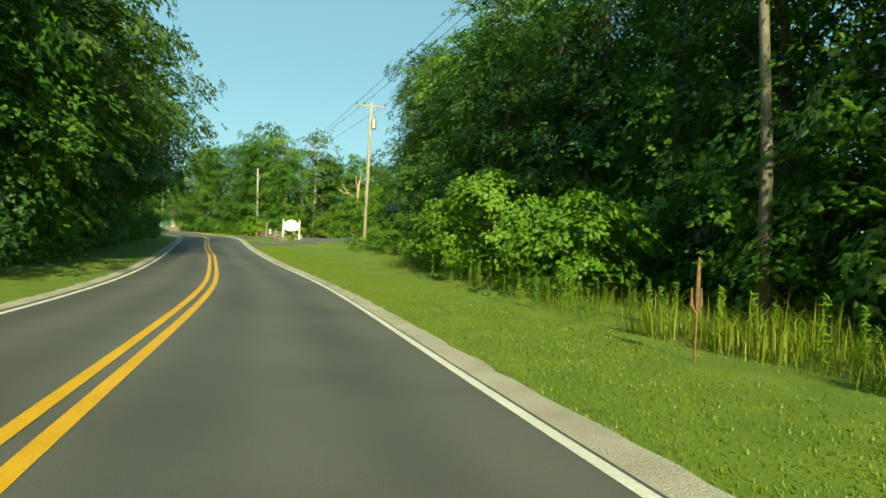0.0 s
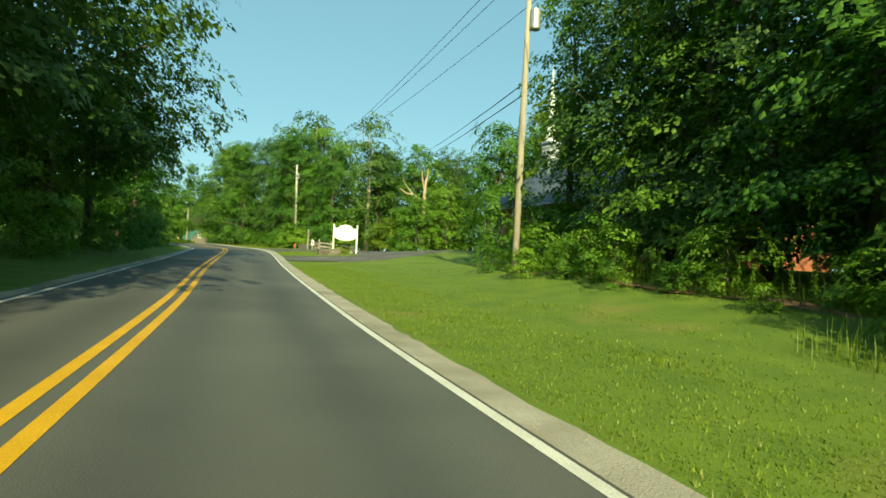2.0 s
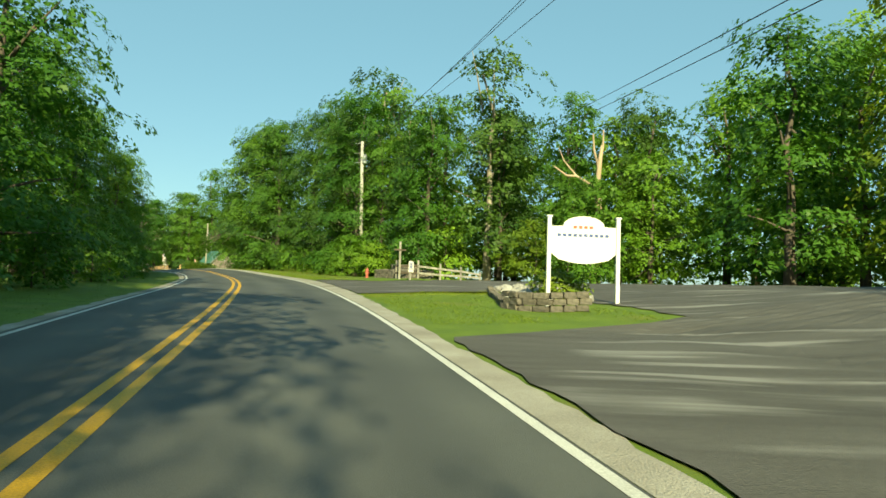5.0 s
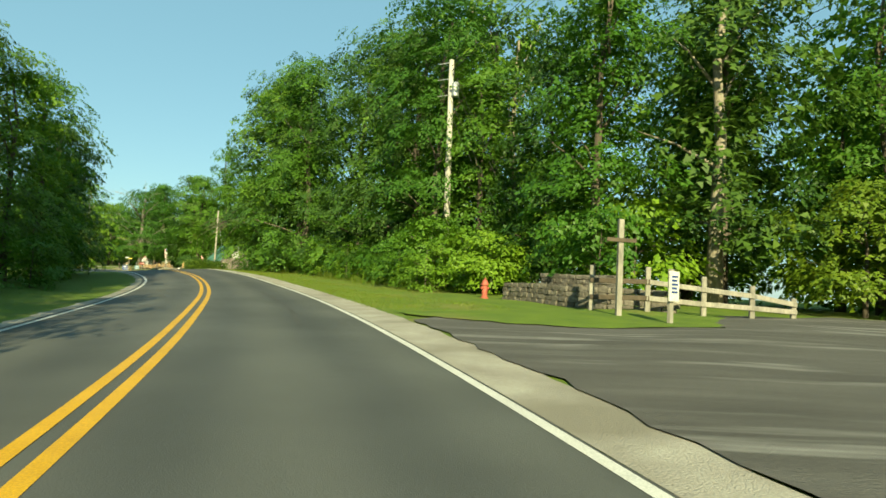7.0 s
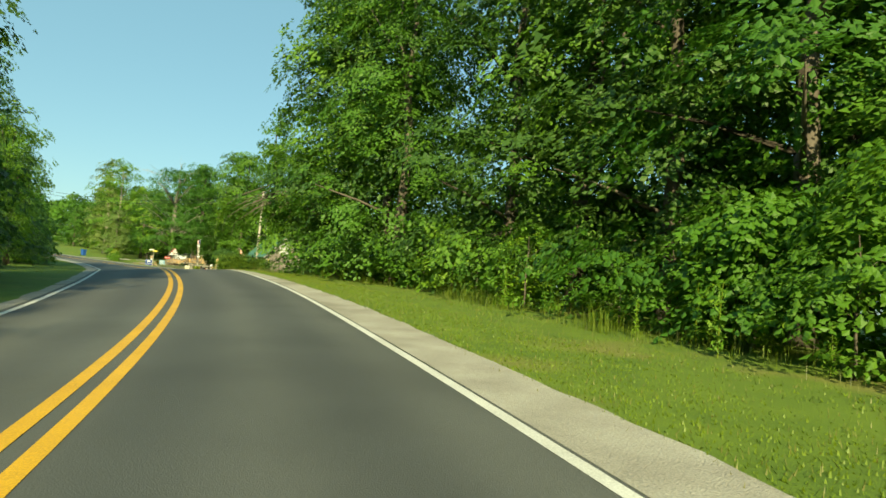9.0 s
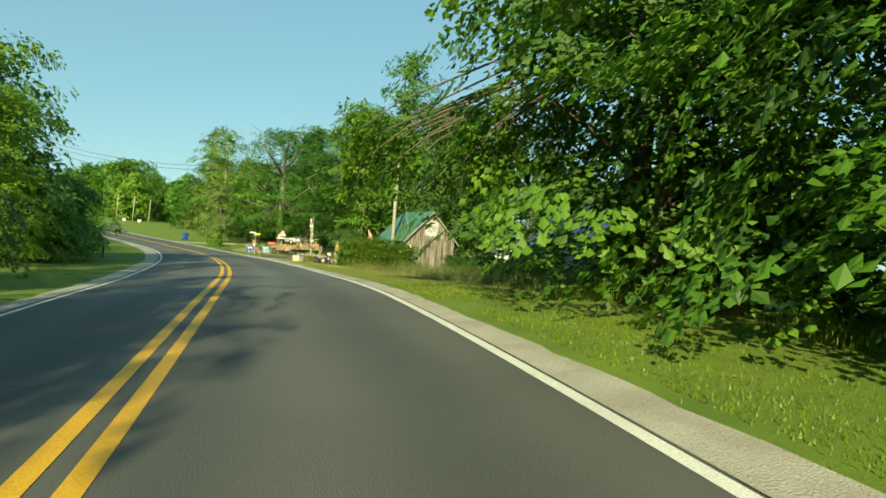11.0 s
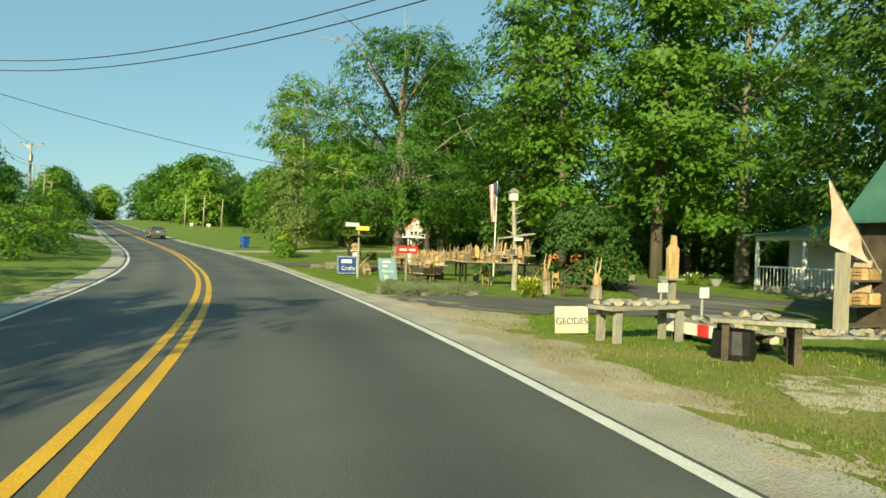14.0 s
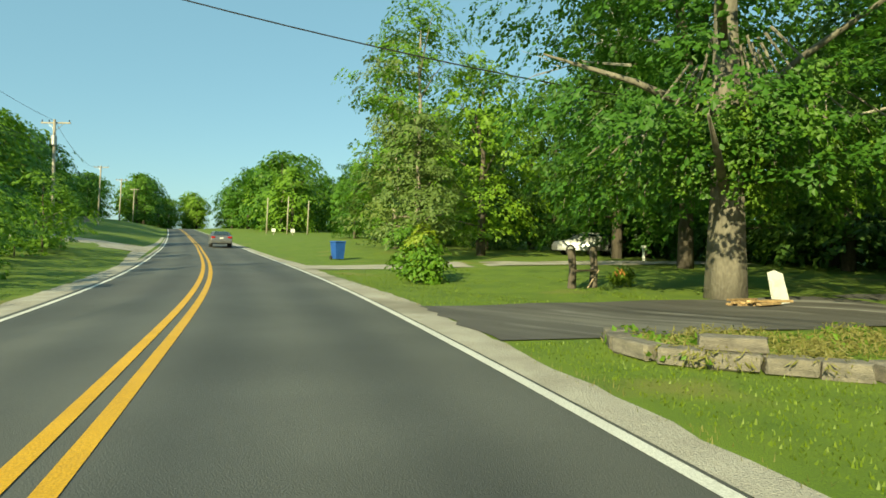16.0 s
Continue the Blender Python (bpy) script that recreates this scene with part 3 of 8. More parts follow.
strip("shoulder_right", FINE, lambda s: float(right_line(s)) + 0.105, shoulder, GRAVEL, 0.012, False, 3, (0.0, 0.03), "pale gravel and concrete shoulder beside the lane", 2)
strip("shoulder_left", FINE, lambda s: float(left_line(s) - np.interp(s, [0, 140, 165, 200, 235, 255, 275, 300], [0.55, 0.55, 0.8, 1.1, 0.9, 1.8, 1.0, 0.8])), lambda s: float(left_line(s)) - 0.195, GRAVEL, 0.012, False, 3, (0.05, 0.0), "pale gravel shoulder beside the oncoming lane", 3)
strip("parking_lot", np.arange(67.5, 106, 0.5), LOT, LOT_FAR, ASPHALT_OLD, 0.03, False, 30, (0.06, 0.12), "worn dark asphalt parking lot with pale scuffs", 4)
strip("verge_corner", np.arange(101.8, 106.7, 0.2), lambda s: float(np.interp(s, [101.8, 102.1, 103, 105.4, 106.6], [9.5, 7.3, 5.2, 3.8, 3.5])) + 0.06 * math.sin(s * 9), lambda s: float(np.interp(s, [101.8, 102.5, 104, 105, 106.6], [9.7, 10.5, 12.5, 13.2, 13.6])) + 0.08 * math.sin(s * 7), GRASS, 0.05, False, 8, (0.05, 0.05), "corner of mown grass between the lot and the fence", 14)
strip("driveway_loop", np.arange(189.6, 193.9, 0.3), lambda s: float(np.interp(s, [189.6, 191, 193.8], [5.2, 3.9, 3.0])) + 0.12 * math.sin(s * 6), lambda s: float(np.interp(s, [188, 190, 194], [24, 26, 20])), ASPHALT_OLD, 0.02, False, 18, (0.05, 0.1), "worn asphalt driveway beside the craft stand", 5)
strip("driveway_far", np.arange(210.2, 214.6, 0.4), 3.0, 26.0, ASPHALT_OLD, 0.02, False, 18, (0.05, 0.1), "worn asphalt driveway behind the stone planter", 6)
strip("driveway_link", np.arange(193.5, 212, 0.5), lambda s: float(np.interp(s, [193.5, 194.5, 196, 205, 212], [11.0, 11.8, 12.8, 13.5, 13.0])), lambda s: float(np.interp(s, [193.5, 196, 205, 212], [16, 16, 17, 16])), ASPHALT_OLD, 0.024, False, 6, (0.05, 0.05), "asphalt drive curving behind the craft tables", 7)
strip("driveway_third", np.arange(229, 233, 0.4), 2.9, 30, GRAVEL, 0.02, False, 16, (0.05, 0.05), "pale driveway beside the blue bin", 8)
strip("driveway_opposite", np.arange(252, 262, 0.5), -40, -5.3, GRAVEL, 0.02, False, 16, (0.1, 0.1), "pale gravel driveway on the far side of the road", 9)
for s0, s1, d0, d1 in ((103.5, 117, 0.78, 0.9),):
    # dark marks of skidding tyres
    strip("skid_mark", np.linspace(s0, s1, 16), lambda s: d0 + (d1 - d0) * (s - s0) / (s1 - s0) + 0.12 * math.sin((s - s0) * 0.35), lambda s: d0 + (d1 - d0) * (s - s0) / (s1 - s0) + 0.12 * math.sin((s - s0) * 0.35) + 0.1, SKID, 0.004, True, label="faint dark tyre mark on the asphalt")
strip("bank_soil", np.arange(34.5, 50, 0.3), lambda s: 10.45 + 0.25 * math.sin(s * 0.9) + 0.1 * math.sin(s * 3.3), lambda s: 10.9 + 0.3 * math.sin(s * 0.9 + 0.5) + 0.2 * math.sin(s * 2.1), RED_SOIL, 0.02, False, 5, (0.06, 0.06), "bare reddish soil along the cut bank", 15)
strip("dry_verge", np.arange(156, 187.6, 0.5), lambda s: float(shoulder(s)) - 0.02, lambda s: float(np.interp(s, [156, 160, 168, 178, 184, 187.6], [3.6, 5.6, 6.6, 7.6, 6.6, 4.2])) + 0.3 * math.sin(s * 1.3) + 0.2 * math.sin(s * 3.1), DRY_GRASS, 0.009, False, 12, (0.0, 0.12), "dry yellowish mown grass beside the road", 13)
strip("dirt_patch", np.arange(175.2, 184.4, 0.1), lambda s: float(np.interp(s, [175.2, 177.2, 178.4, 180, 182.4, 184.4], [4.3, 4.0, 3.3, 3.4, 4.2, 5.2])), lambda s: float(np.interp(s, [175.2, 178.5, 180, 181.2, 184.4], [5.4, 6.6, 7.3, 7.5, 6.6])), BROKEN_GRAVEL, 0.016, False, 36, (0, 0), "pale bare gravel patch broken by dry grass", 12, 0.02)
strip("dirt_patch", np.arange(176, 194.6, 0.12), lambda s: float(shoulder(s)) - 0.5, lambda s: float(np.interp(s, [176, 179, 183, 186, 188, 189, 190, 191.5, 194.6], [3.4, 3.8, 3.9, 4.1, 4.3, 4.9, 5.6, 5.0, 3.4])), DIRT, 0.011, False, 22, (0.0, 0.0), "bare sandy patch in front of the hedge", 10, 0.018)

# ---- trees, shrubs and grass ----
def leaf_cloud(rnd, clumps, n, size, up=0.9, shell=0.45, thin=0.62, simple=False, spray=0):
    """Corners and faces of n folded leaves spread over clumps (rows of centre and three radii); spray: leaves that share one twig."""
    c = np.asarray(clumps, float)
    w = (c[:, 3] * c[:, 4] + c[:, 3] * c[:, 5]) + 0.02
    per = max(1, spray)
    k = max(1, n // per)
    pick = rnd.choice(len(c), k, p=w / w.sum())
    way = rnd.normal(0, 1, (k, 3))
    if spray:
        way[:, 2] = np.where(rnd.rand(k) < 0.72, np.abs(way[:, 2]), way[:, 2])
    way /= np.linalg.norm(way, axis=1)[:, None]
    r = shell + (1 - shell) * rnd.rand(k) ** 0.6
    place = c[pick, :3] + way * r[:, None] * c[pick, 3:]
    if spray:
        # each twig lies in a plane of its own and droops outwards, its leaves to both sides
        side_way = c[pick, :3] * np.array([1, 1, 0])
        side_way /= np.linalg.norm(side_way, axis=1)[:, None] + 0.3
        flat = way * 0.35 + side_way * 0.6 + rnd.normal(0, 0.2, (k, 3)) + np.array([0, 0, up * 0.8])
        flat /= np.linalg.norm(flat, axis=1)[:, None]
        out = way + 0.6 * side_way + rnd.normal(0, 0.4, (k, 3))
        out -= flat * (out * flat).sum(1)[:, None]
        out /= np.linalg.norm(out, axis=1)[:, None]
        across = np.cross(flat, out)
        u, v = rnd.rand(k * per) * 2 - 1, rnd.rand(k * per) * 2 - 1
        v = v * (1.05 - 0.55 * np.abs(u))
        flat, out, across = (np.repeat(q, per, 0) for q in (flat, out, across))
        reach = size * math.sqrt(per) * 0.62
        place = np.repeat(place, per, 0) + out * (u * reach * 0.8)[:, None] + across * (v * reach * 1.1)[:, None] + flat * (rnd.normal(0, 0.22, k * per) * size)[:, None]
        place[:, 2] -= reach * 0.1 * (u + 1) ** 2
        n = k * per
        normal = flat + rnd.normal(0, 0.24, (n, 3))
        normal /= np.linalg.norm(normal, axis=1)[:, None]
        tip = out * 0.7 + across * (np.sign(v) * 0.75)[:, None] + rnd.normal(0, 0.35, (n, 3))
        tip -= normal * (tip * normal).sum(1)[:, None]
    else:
        normal = way * 0.7 + rnd.normal(0, 0.45, (n, 3)) + np.array([0, 0, up])
        normal /= np.linalg.norm(normal, axis=1)[:, None]
        tip = np.cross(normal, rnd.normal(0, 1, (n, 3)))
    tip /= np.linalg.norm(tip, axis=1)[:, None]
    tip[:, 2] -= 0.25
    side = np.cross(normal, tip)
    lng = (size * (0.65 + 0.7 * rnd.rand(n)))[:, None]
    wid = lng * thin * 0.5
    droop = normal * lng * -0.10
    if simple:
        v = np.stack([place - tip * lng * 0.3 - side * wid * 1.1, place - tip * lng * 0.15 + side * wid * 1.2, place + tip * lng * 0.65], 1)
        return v.reshape(-1, 3), np.arange(3 * n).reshape(n, 3)
    v = np.stack([place - tip * lng * 0.5, place + side * wid + droop, place + tip * lng * 0.5, place - side * wid + droop], 1)
    return v.reshape(-1, 3), np.arange(4 * n).reshape(n, 4)


def leaf_mesh(name, verts, faces, material, parent):
    faces = faces if isinstance(faces, list) else [faces]
    me = bpy.data.meshes.new(name)
    me.from_pydata(verts.tolist(), [], [f for group in faces for f in group.tolist()])
    me.materials.append(material)
    ob = new(name, me)
    ob.parent = parent
    return ob


def crown_clumps(rnd, low, top, radius, count, profile, size):
    rows = []
    for k in range(count):
        u = (k + rnd.rand()) / count
        z = low + (top - low) * u
        r = radius * profile(u)
        a, q = rnd.rand() * 6.283, math.sqrt(rnd.rand()) * 0.9 if u > 0.85 else 0.55 + 0.45 * rnd.rand()
        s = size * (0.65 + 0.7 * rnd.rand())
        rows.append((r * q * math.cos(a), r * q * math.sin(a), z, s * 1.35, s * 1.35, s * 0.36))
    return rows


ROUND = lambda u: math.sin(math.pi * min(0.97, 0.12 + 0.86 * u)) ** 0.6  # noqa: E731
EDGE = lambda u: (1.0 - 0.55 * u**2.2) * (0.8 + 0.2 * math.sin(9 * u))  # noqa: E731
DOME = lambda u: math.sqrt(max(0.05, 1 - (0.96 * u) ** 2)) * (0.82 + 0.18 * min(1, 4 * u))  # noqa: E731
SPIRE = lambda u: 1.02 - 0.9 * u  # noqa: E731


def tree(name, m, seed, tall, low, radius, clumps, leaves, size, leaf, bark, profile=ROUND, trunk=0.22, clump=1.5, label="", limbs=7, core=220, bare=None, simple=False, hang=(), spray=14, solid=0.7):
    """A tapered trunk with limbs and a crown of leaf clumps."""
    rnd = np.random.RandomState(seed)
    if 0.2 <= size < 0.5:
        size, leaves = size * 0.78, int(leaves * (1.0 if simple else 1.2))
    ob = thing(name, m, label, "tree" if "tree" in name else "shrub")
    rows = crown_clumps(rnd, low, tall, radius, clumps, profile, clump)
    bm = bmesh.new()
    sway = rnd.normal(0, 0.02 * tall, (5, 2))
    pts = [(0, 0, -0.3)] + [(sway[k][0] * (k / 4), sway[k][1] * (k / 4), tall * 0.9 * (k + 1) / 5) for k in range(5)]
    tube(bm, pts, [trunk * 1.35] + [trunk * (1 - 0.18 * k) for k in range(5)], 8)
    for k in range(limbs):
        c = rows[int(rnd.rand() * len(rows))]
        h = max(0.15 * tall, min(c[2] * 0.75, 0.8 * tall))
        j = min(4, int(h / (tall * 0.9) * 5))
        x0, y0 = pts[j + 1][0], pts[j + 1][1]
        tube(bm, [(x0 * 0.9, y0 * 0.9, h), (x0 * 0.5 + c[0] * 0.5, y0 * 0.5 + c[1] * 0.5, h * 0.4 + c[2] * 0.6), (c[0], c[1], c[2])], [trunk * 0.32, trunk * 0.2, trunk * 0.06], 5)
    part("trunk", bm, bark, ob, smooth=True)
    v, f = leaf_cloud(rnd, rows, leaves, size, thin=0.72, simple=simple, spray=spray)
    inner = [(0, 0, low + (tall - low) * (k + 0.5) / 5, radius * profile((k + 0.5) / 5) * solid, radius * profile((k + 0.5) / 5) * solid, (tall - low) / 8) for k in range(5)]
    v2, f2 = leaf_cloud(rnd, inner, int(core * 4), min(0.42, size * 1.35), shell=0.15, up=0.4, simple=simple, spray=8)
    leaf_mesh("crown", np.r_[v, v2], [f, f2 + len(v)], leaf, ob)
    for x, y, z in hang:
        # drooping branch ends with leaves strung along them
        pts = [(x * 0.5, y * 0.5, z + 3.0), (x * 0.85, y * 0.85, z + 1.8), (x, y, z + 0.9), (x * 1.02, y * 1.02, z)]
        br = part("hanging_branch", tube(bmesh.new(), pts, [0.035, 0.022, 0.012, 0.004], 5), bark, ob)
        v, f = leaf_cloud(rnd, [(x + 0.1 * math.sin(7 * j), y + 0.1 * math.cos(5 * j), z + 0.32 * j, 0.16 + 0.06 * j, 0.16 + 0.06 * j, 0.25) for j in range(6)], 360, 0.115, 0.3, 0.2, 0.75, spray=5)
        leaf_mesh("leaves", v, f, leaf, br)
    if bare:
        for k in range(bare):
            bm = bmesh.new()
            c = rows[int(rnd.rand() * len(rows))]
            q = Vector(c[:3])
            out = Vector((c[0], c[1], rnd.rand() * 2)).normalized()
            tube(bm, [q * 0.6 + Vector((0, 0, q.z * 0.3)), q, q + out * (2.2 + 1.4 * rnd.rand())], [0.05, 0.03, 0.008], 5)
            for j in range(4):
                w = Vector(rnd.normal(0, 0.45, 3)) + out * 0.5
                a0 = q + out * (0.4 + 0.4 * j)
                tube(bm, [a0, a0 + w * 0.6 + Vector((0, 0, 0.1)), a0 + w * 1.3], [0.022, 0.015, 0.005], 5)
            part("bare_branch", bm, BARE_TWIG, ob, "bare pale dead branch")
    return ob


def forest(kind, places, maker):
    """Puts a kind of plant at its places (s, d, scale, turn): the first one is built there, the others are copies."""
    first = None
    for k, (s, d, scale, turn) in enumerate(places):
        m = stand(s, d, turn, -0.05, scale)
        if first is None:
            first = maker(m)
            first["group"] = kind
        else:
            copy_thing_scaled(first, m)
    return first


def copy_thing_scaled(ob, m):
    """copy_thing with the size of m alone."""
    keep = ob.matrix_basis.copy()
    ob.matrix_basis = Matrix()
    made = copy_thing(ob, m)
    ob.matrix_basis = keep
    return made


def scatter(seed, rows):
    """Rows of (s from, s to, step, d, spread of d, size from, size to) to places."""
    rnd, out = random.Random(seed), []
    for s0, s1, step, d, spread, z0, z1 in rows:
        s = s0 + rnd.random() * step * 0.5
        while s < s1:
            out.append((s + rnd.uniform(-0.3, 0.3) * step, d + rnd.uniform(-spread, spread), rnd.uniform(z0, z1), rnd.uniform(0, 360)))
            s += step
    return out


# first row, s -46 to -7: unseen trees added only to shade the woods ahead
FRONT = scatter(1, [(-46, -7, 6.0, 11.2, 0.6, 1.05, 1.3), (6, 46, 5.5, 18.0, 0.8, 1.0, 1.2), (-30, 15, 6.4, -11.5, 1.0, 0.75, 1.05), (15, 52, 6.2, -9.8, 0.6, 0.95, 1.15), (54, 68, 6.2, -11.2, 0.6, 0.75, 0.88), (98, 128, 5.4, -11.6, 0.8, 0.82, 0.98), (126, 138, 4.0, -9.4, 0.4, 0.68, 0.76), (141, 150, 4.4, -9.2, 0.4, 0.56, 0.62), (150, 172, 5.0, -10.4, 0.5, 0.5, 0.6), (112, 126, 4.5, 14.5, 0.6, 0.95, 1.1)])
BESIDE = scatter(6, [(-4, 34, 4.0, 13.6, 0.7, 0.95, 1.2), (33, 48.5, 3.2, 15.4, 0.6, 0.95, 1.15)])
NEAR = scatter(4, [(126, 142, 4.2, 12.2, 0.9, 1.25, 1.4), (142, 155.5, 3.6, 9.3, 0.4, 1.25, 1.42)])
REAR = scatter(2, [(-30, 52, 8, 21, 2, 1.0, 1.3), (-30, 90, 8, -18, 2, 0.9, 1.2), (82, 150, 9, -19, 2, 0.65, 0.78),
                   (112, 128, 6, 19, 2, 1.05, 1.25), (128, 152, 6, 19, 2, 1.35, 1.6)])
forest("roadside woods", FRONT[0::3], lambda m: tree("tree", m, 11, 14.0, 0.9, 3.9, 84, 17000, 0.155, LEAF, BARK, EDGE, 0.22, 1.3, "tall leafy deciduous tree at the edge of the woods", simple=True, core=750, spray=30, solid=0.8))
forest("roadside woods", FRONT[1::3], lambda m: tree("tree", m, 12, 15.0, 1.4, 4.1, 88, 17000, 0.155, LEAF_LIGHT, BARK, EDGE, 0.24, 1.35, "tall light green deciduous tree at the edge of the woods", simple=True, core=750, spray=30, solid=0.8))
forest("roadside woods", FRONT[2::3], lambda m: tree("tree", m, 13, 13.0, 0.6, 3.8, 80, 17000, 0.155, LEAF_DARK, BARK, EDGE, 0.2, 1.25, "dark leafy deciduous tree at the edge of the woods", simple=True, core=750, spray=30, solid=0.8))
forest("woods beside the verge", BESIDE[0::2], lambda m: tree("tree", m, 27, 14.5, 0.8, 3.9, 84, 14000, 0.145, LEAF_DARK, BARK, EDGE, 0.22, 1.3, "tall dark deciduous tree behind the roadside bank", core=700, spray=24, solid=0.8))
forest("woods beside the verge", BESIDE[1::2], lambda m: tree("tree", m, 28, 14.0, 0.8, 4.1, 84, 14000, 0.145, LEAF, BARK, EDGE, 0.24, 1.3, "tall green deciduous tree behind the roadside bank", core=700, spray=24, solid=0.8))
forest("woods on the bend", NEAR[0::2], lambda m: tree("tree", m, 18, 14.5, 0.3, 4.0, 96, 29000, 0.125, LEAF, BARK, EDGE, 0.22, 1.25, "dense leafy tree on the inside of the bend", core=900, spray=40))
forest("woods on the bend", NEAR[1::2], lambda m: tree("tree", m, 19, 13.5, 0.3, 4.2, 96, 29000, 0.125, LEAF_DARK, BARK, EDGE, 0.22, 1.25, "dense dark green tree on the inside of the bend", core=900, spray=40))
forest("inner woods", REAR[0::2], lambda m: tree("tree", m, 16, 15.0, 1.0, 4.2, 60, 5600, 0.3, LEAF, BARK, EDGE, 0.24, 1.6, "tall leafy deciduous tree deeper in the woods", simple=True))
forest("inner woods", REAR[1::2], lambda m: tree("tree", m, 17, 16.0, 1.6, 4.3, 60, 5600, 0.3, LEAF_DARK, PALE_BARK, EDGE, 0.24, 1.6, "dark leafy deciduous tree deeper in the woods", simple=True))
BACK = scatter(3, [(62, 112, 6.0, 50, 3, 1.1, 1.4), (88, 118, 6, 38, 2, 0.95, 1.15), (104, 124, 5, 27, 2, 0.8, 0.98), (45, 80, 7, 44, 3, 0.95, 1.15), (30, 60, 7, 36, 2, 0.95, 1.2)])
forest("woods behind the parking lot", BACK[0::2], lambda m: tree("tree", m, 14, 16, 0.3, 4.6, 74, 6000, 0.35, LEAF_LIGHT, BARK, EDGE, 0.26, 1.6, "tall leafy tree behind the parking lot", simple=True, core=400, solid=0.85))
forest("woods behind the parking lot", BACK[1::2], lambda m: tree("tree", m, 15, 15, 0.3, 4.4, 72, 6000, 0.35, LEAF, BARK, EDGE, 0.24, 1.6, "green leafy tree behind the parking lot", simple=True, core=400, solid=0.85))
LOW = scatter(5, [(15, 31, 3.2, 9.0, 0.5, 0.35, 0.6), (22, 33, 3.5, 9.8, 0.6, 0.7, 1.1), (32, 45, 2.6, 11.6, 0.5, 0.5, 0.85), (-20, 80, 4.5, -7.9, 0.5, 0.6, 1.1), (84, 140, 5, -8.6, 0.8, 0.7, 1.2), (117, 156, 2.2, 8.9, 0.7, 0.6, 1.1), (109, 120, 2.2, 13.0, 0.8, 0.9, 1.5), (50, 58, 1.8, 13.8, 1.2, 0.8, 1.3), (40, 52, 2.0, 11.6, 0.7, 0.5, 0.8), (44.5, 51, 1.3, 10.1, 0.5, 0.3, 0.5), (36, 45, 1.7, 10.3, 0.5, 0.25, 0.45), (-3, 24, 1.7, 12.0, 0.9, 0.9, 1.5),
                  (178, 205, 5, -10.0, 0.8, 1.2, 1.7), (214, 250, 3.6, -9.3, 0.8, 1.1, 1.5), (99, 108, 3, 21, 1, 1.0, 1.5), (156, 163, 1.8, 9.6, 1.0, 0.5, 0.9), (196, 250, 2.6, 33, 1.5, 1.5, 2.2), (205, 248, 3, 38, 1.5, 1.8, 2.6), (68, 106, 3.4, 43, 1.5, 1.5, 2.2), (110, 152, 4, 15.5, 0.8, 1.6, 2.3)])
forest("undergrowth along the woods", LOW[0::2], lambda m: tree("shrub", m, 21, 2.3, 0.15, 1.35, 30, 1600, 0.13, LEAF_LIGHT, BARK, ROUND, 0.03, 0.42, "leafy green shrub at the edge of the woods", core=24))
forest("undergrowth along the woods", LOW[1::2], lambda m: tree("shrub", m, 22, 2.8, 0.2, 1.4, 32, 1600, 0.13, LEAF, BARK, ROUND, 0.03, 0.42, "leafy green shrub at the edge of the woods", core=24))
YARD = scatter(8, [(222, 304, 4.6, 29, 1.6, 0.85, 1.1), (200, 244, 4.6, 37, 2, 0.95, 1.2), (246, 300, 6, 22, 1.5, 0.6, 0.8)])
forest("woods behind the drives", YARD[0::2], lambda m: tree("tree", m, 24, 15, 0.3, 4.4, 70, 6500, 0.33, LEAF_DARK, BARK, EDGE, 0.24, 1.5, "dark leafy tree behind the driveways", simple=True, core=500))
forest("woods behind the drives", YARD[1::2], lambda m: tree("tree", m, 25, 14, 0.3, 4.4, 70, 6500, 0.33, LEAF, BARK, EDGE, 0.24, 1.5, "leafy tree behind the driveways", simple=True, core=500))
FAR = scatter(7, [(200, 240, 8, -26, 3, 0.5, 0.65), (425, 470, 8, -6, 3, 0.7, 0.9), (432, 470, 8, 4, 2, 0.8, 1.0), (245, 420, 6.5, -27, 4, 0.75, 1.0), (330, 470, 9, 20, 4, 1.0, 1.35), (262, 330, 8, 36, 4, 0.8, 1.1), (390, 470, 9, -12, 3, 0.8, 1.1), (330, 470, 10, 34, 4, 0.9, 1.2), (160, 190, 9, 46, 4, 0.9, 1.1)])
forest("distant woods", FAR[0::2], lambda m: tree("tree", m, 31, 14, 0.6, 5.0, 60, 2600, 0.6, LEAF, BARK, ROUND, 0.3, 1.6, "distant leafy tree on the hillside", core=120, simple=True))
forest("distant woods", FAR[1::2], lambda m: tree("tree", m, 32, 13, 0.6, 5.2, 56, 2600, 0.6, LEAF_LIGHT, BARK, ROUND, 0.3, 1.6, "distant light green tree on the hillside", core=120, simple=True))


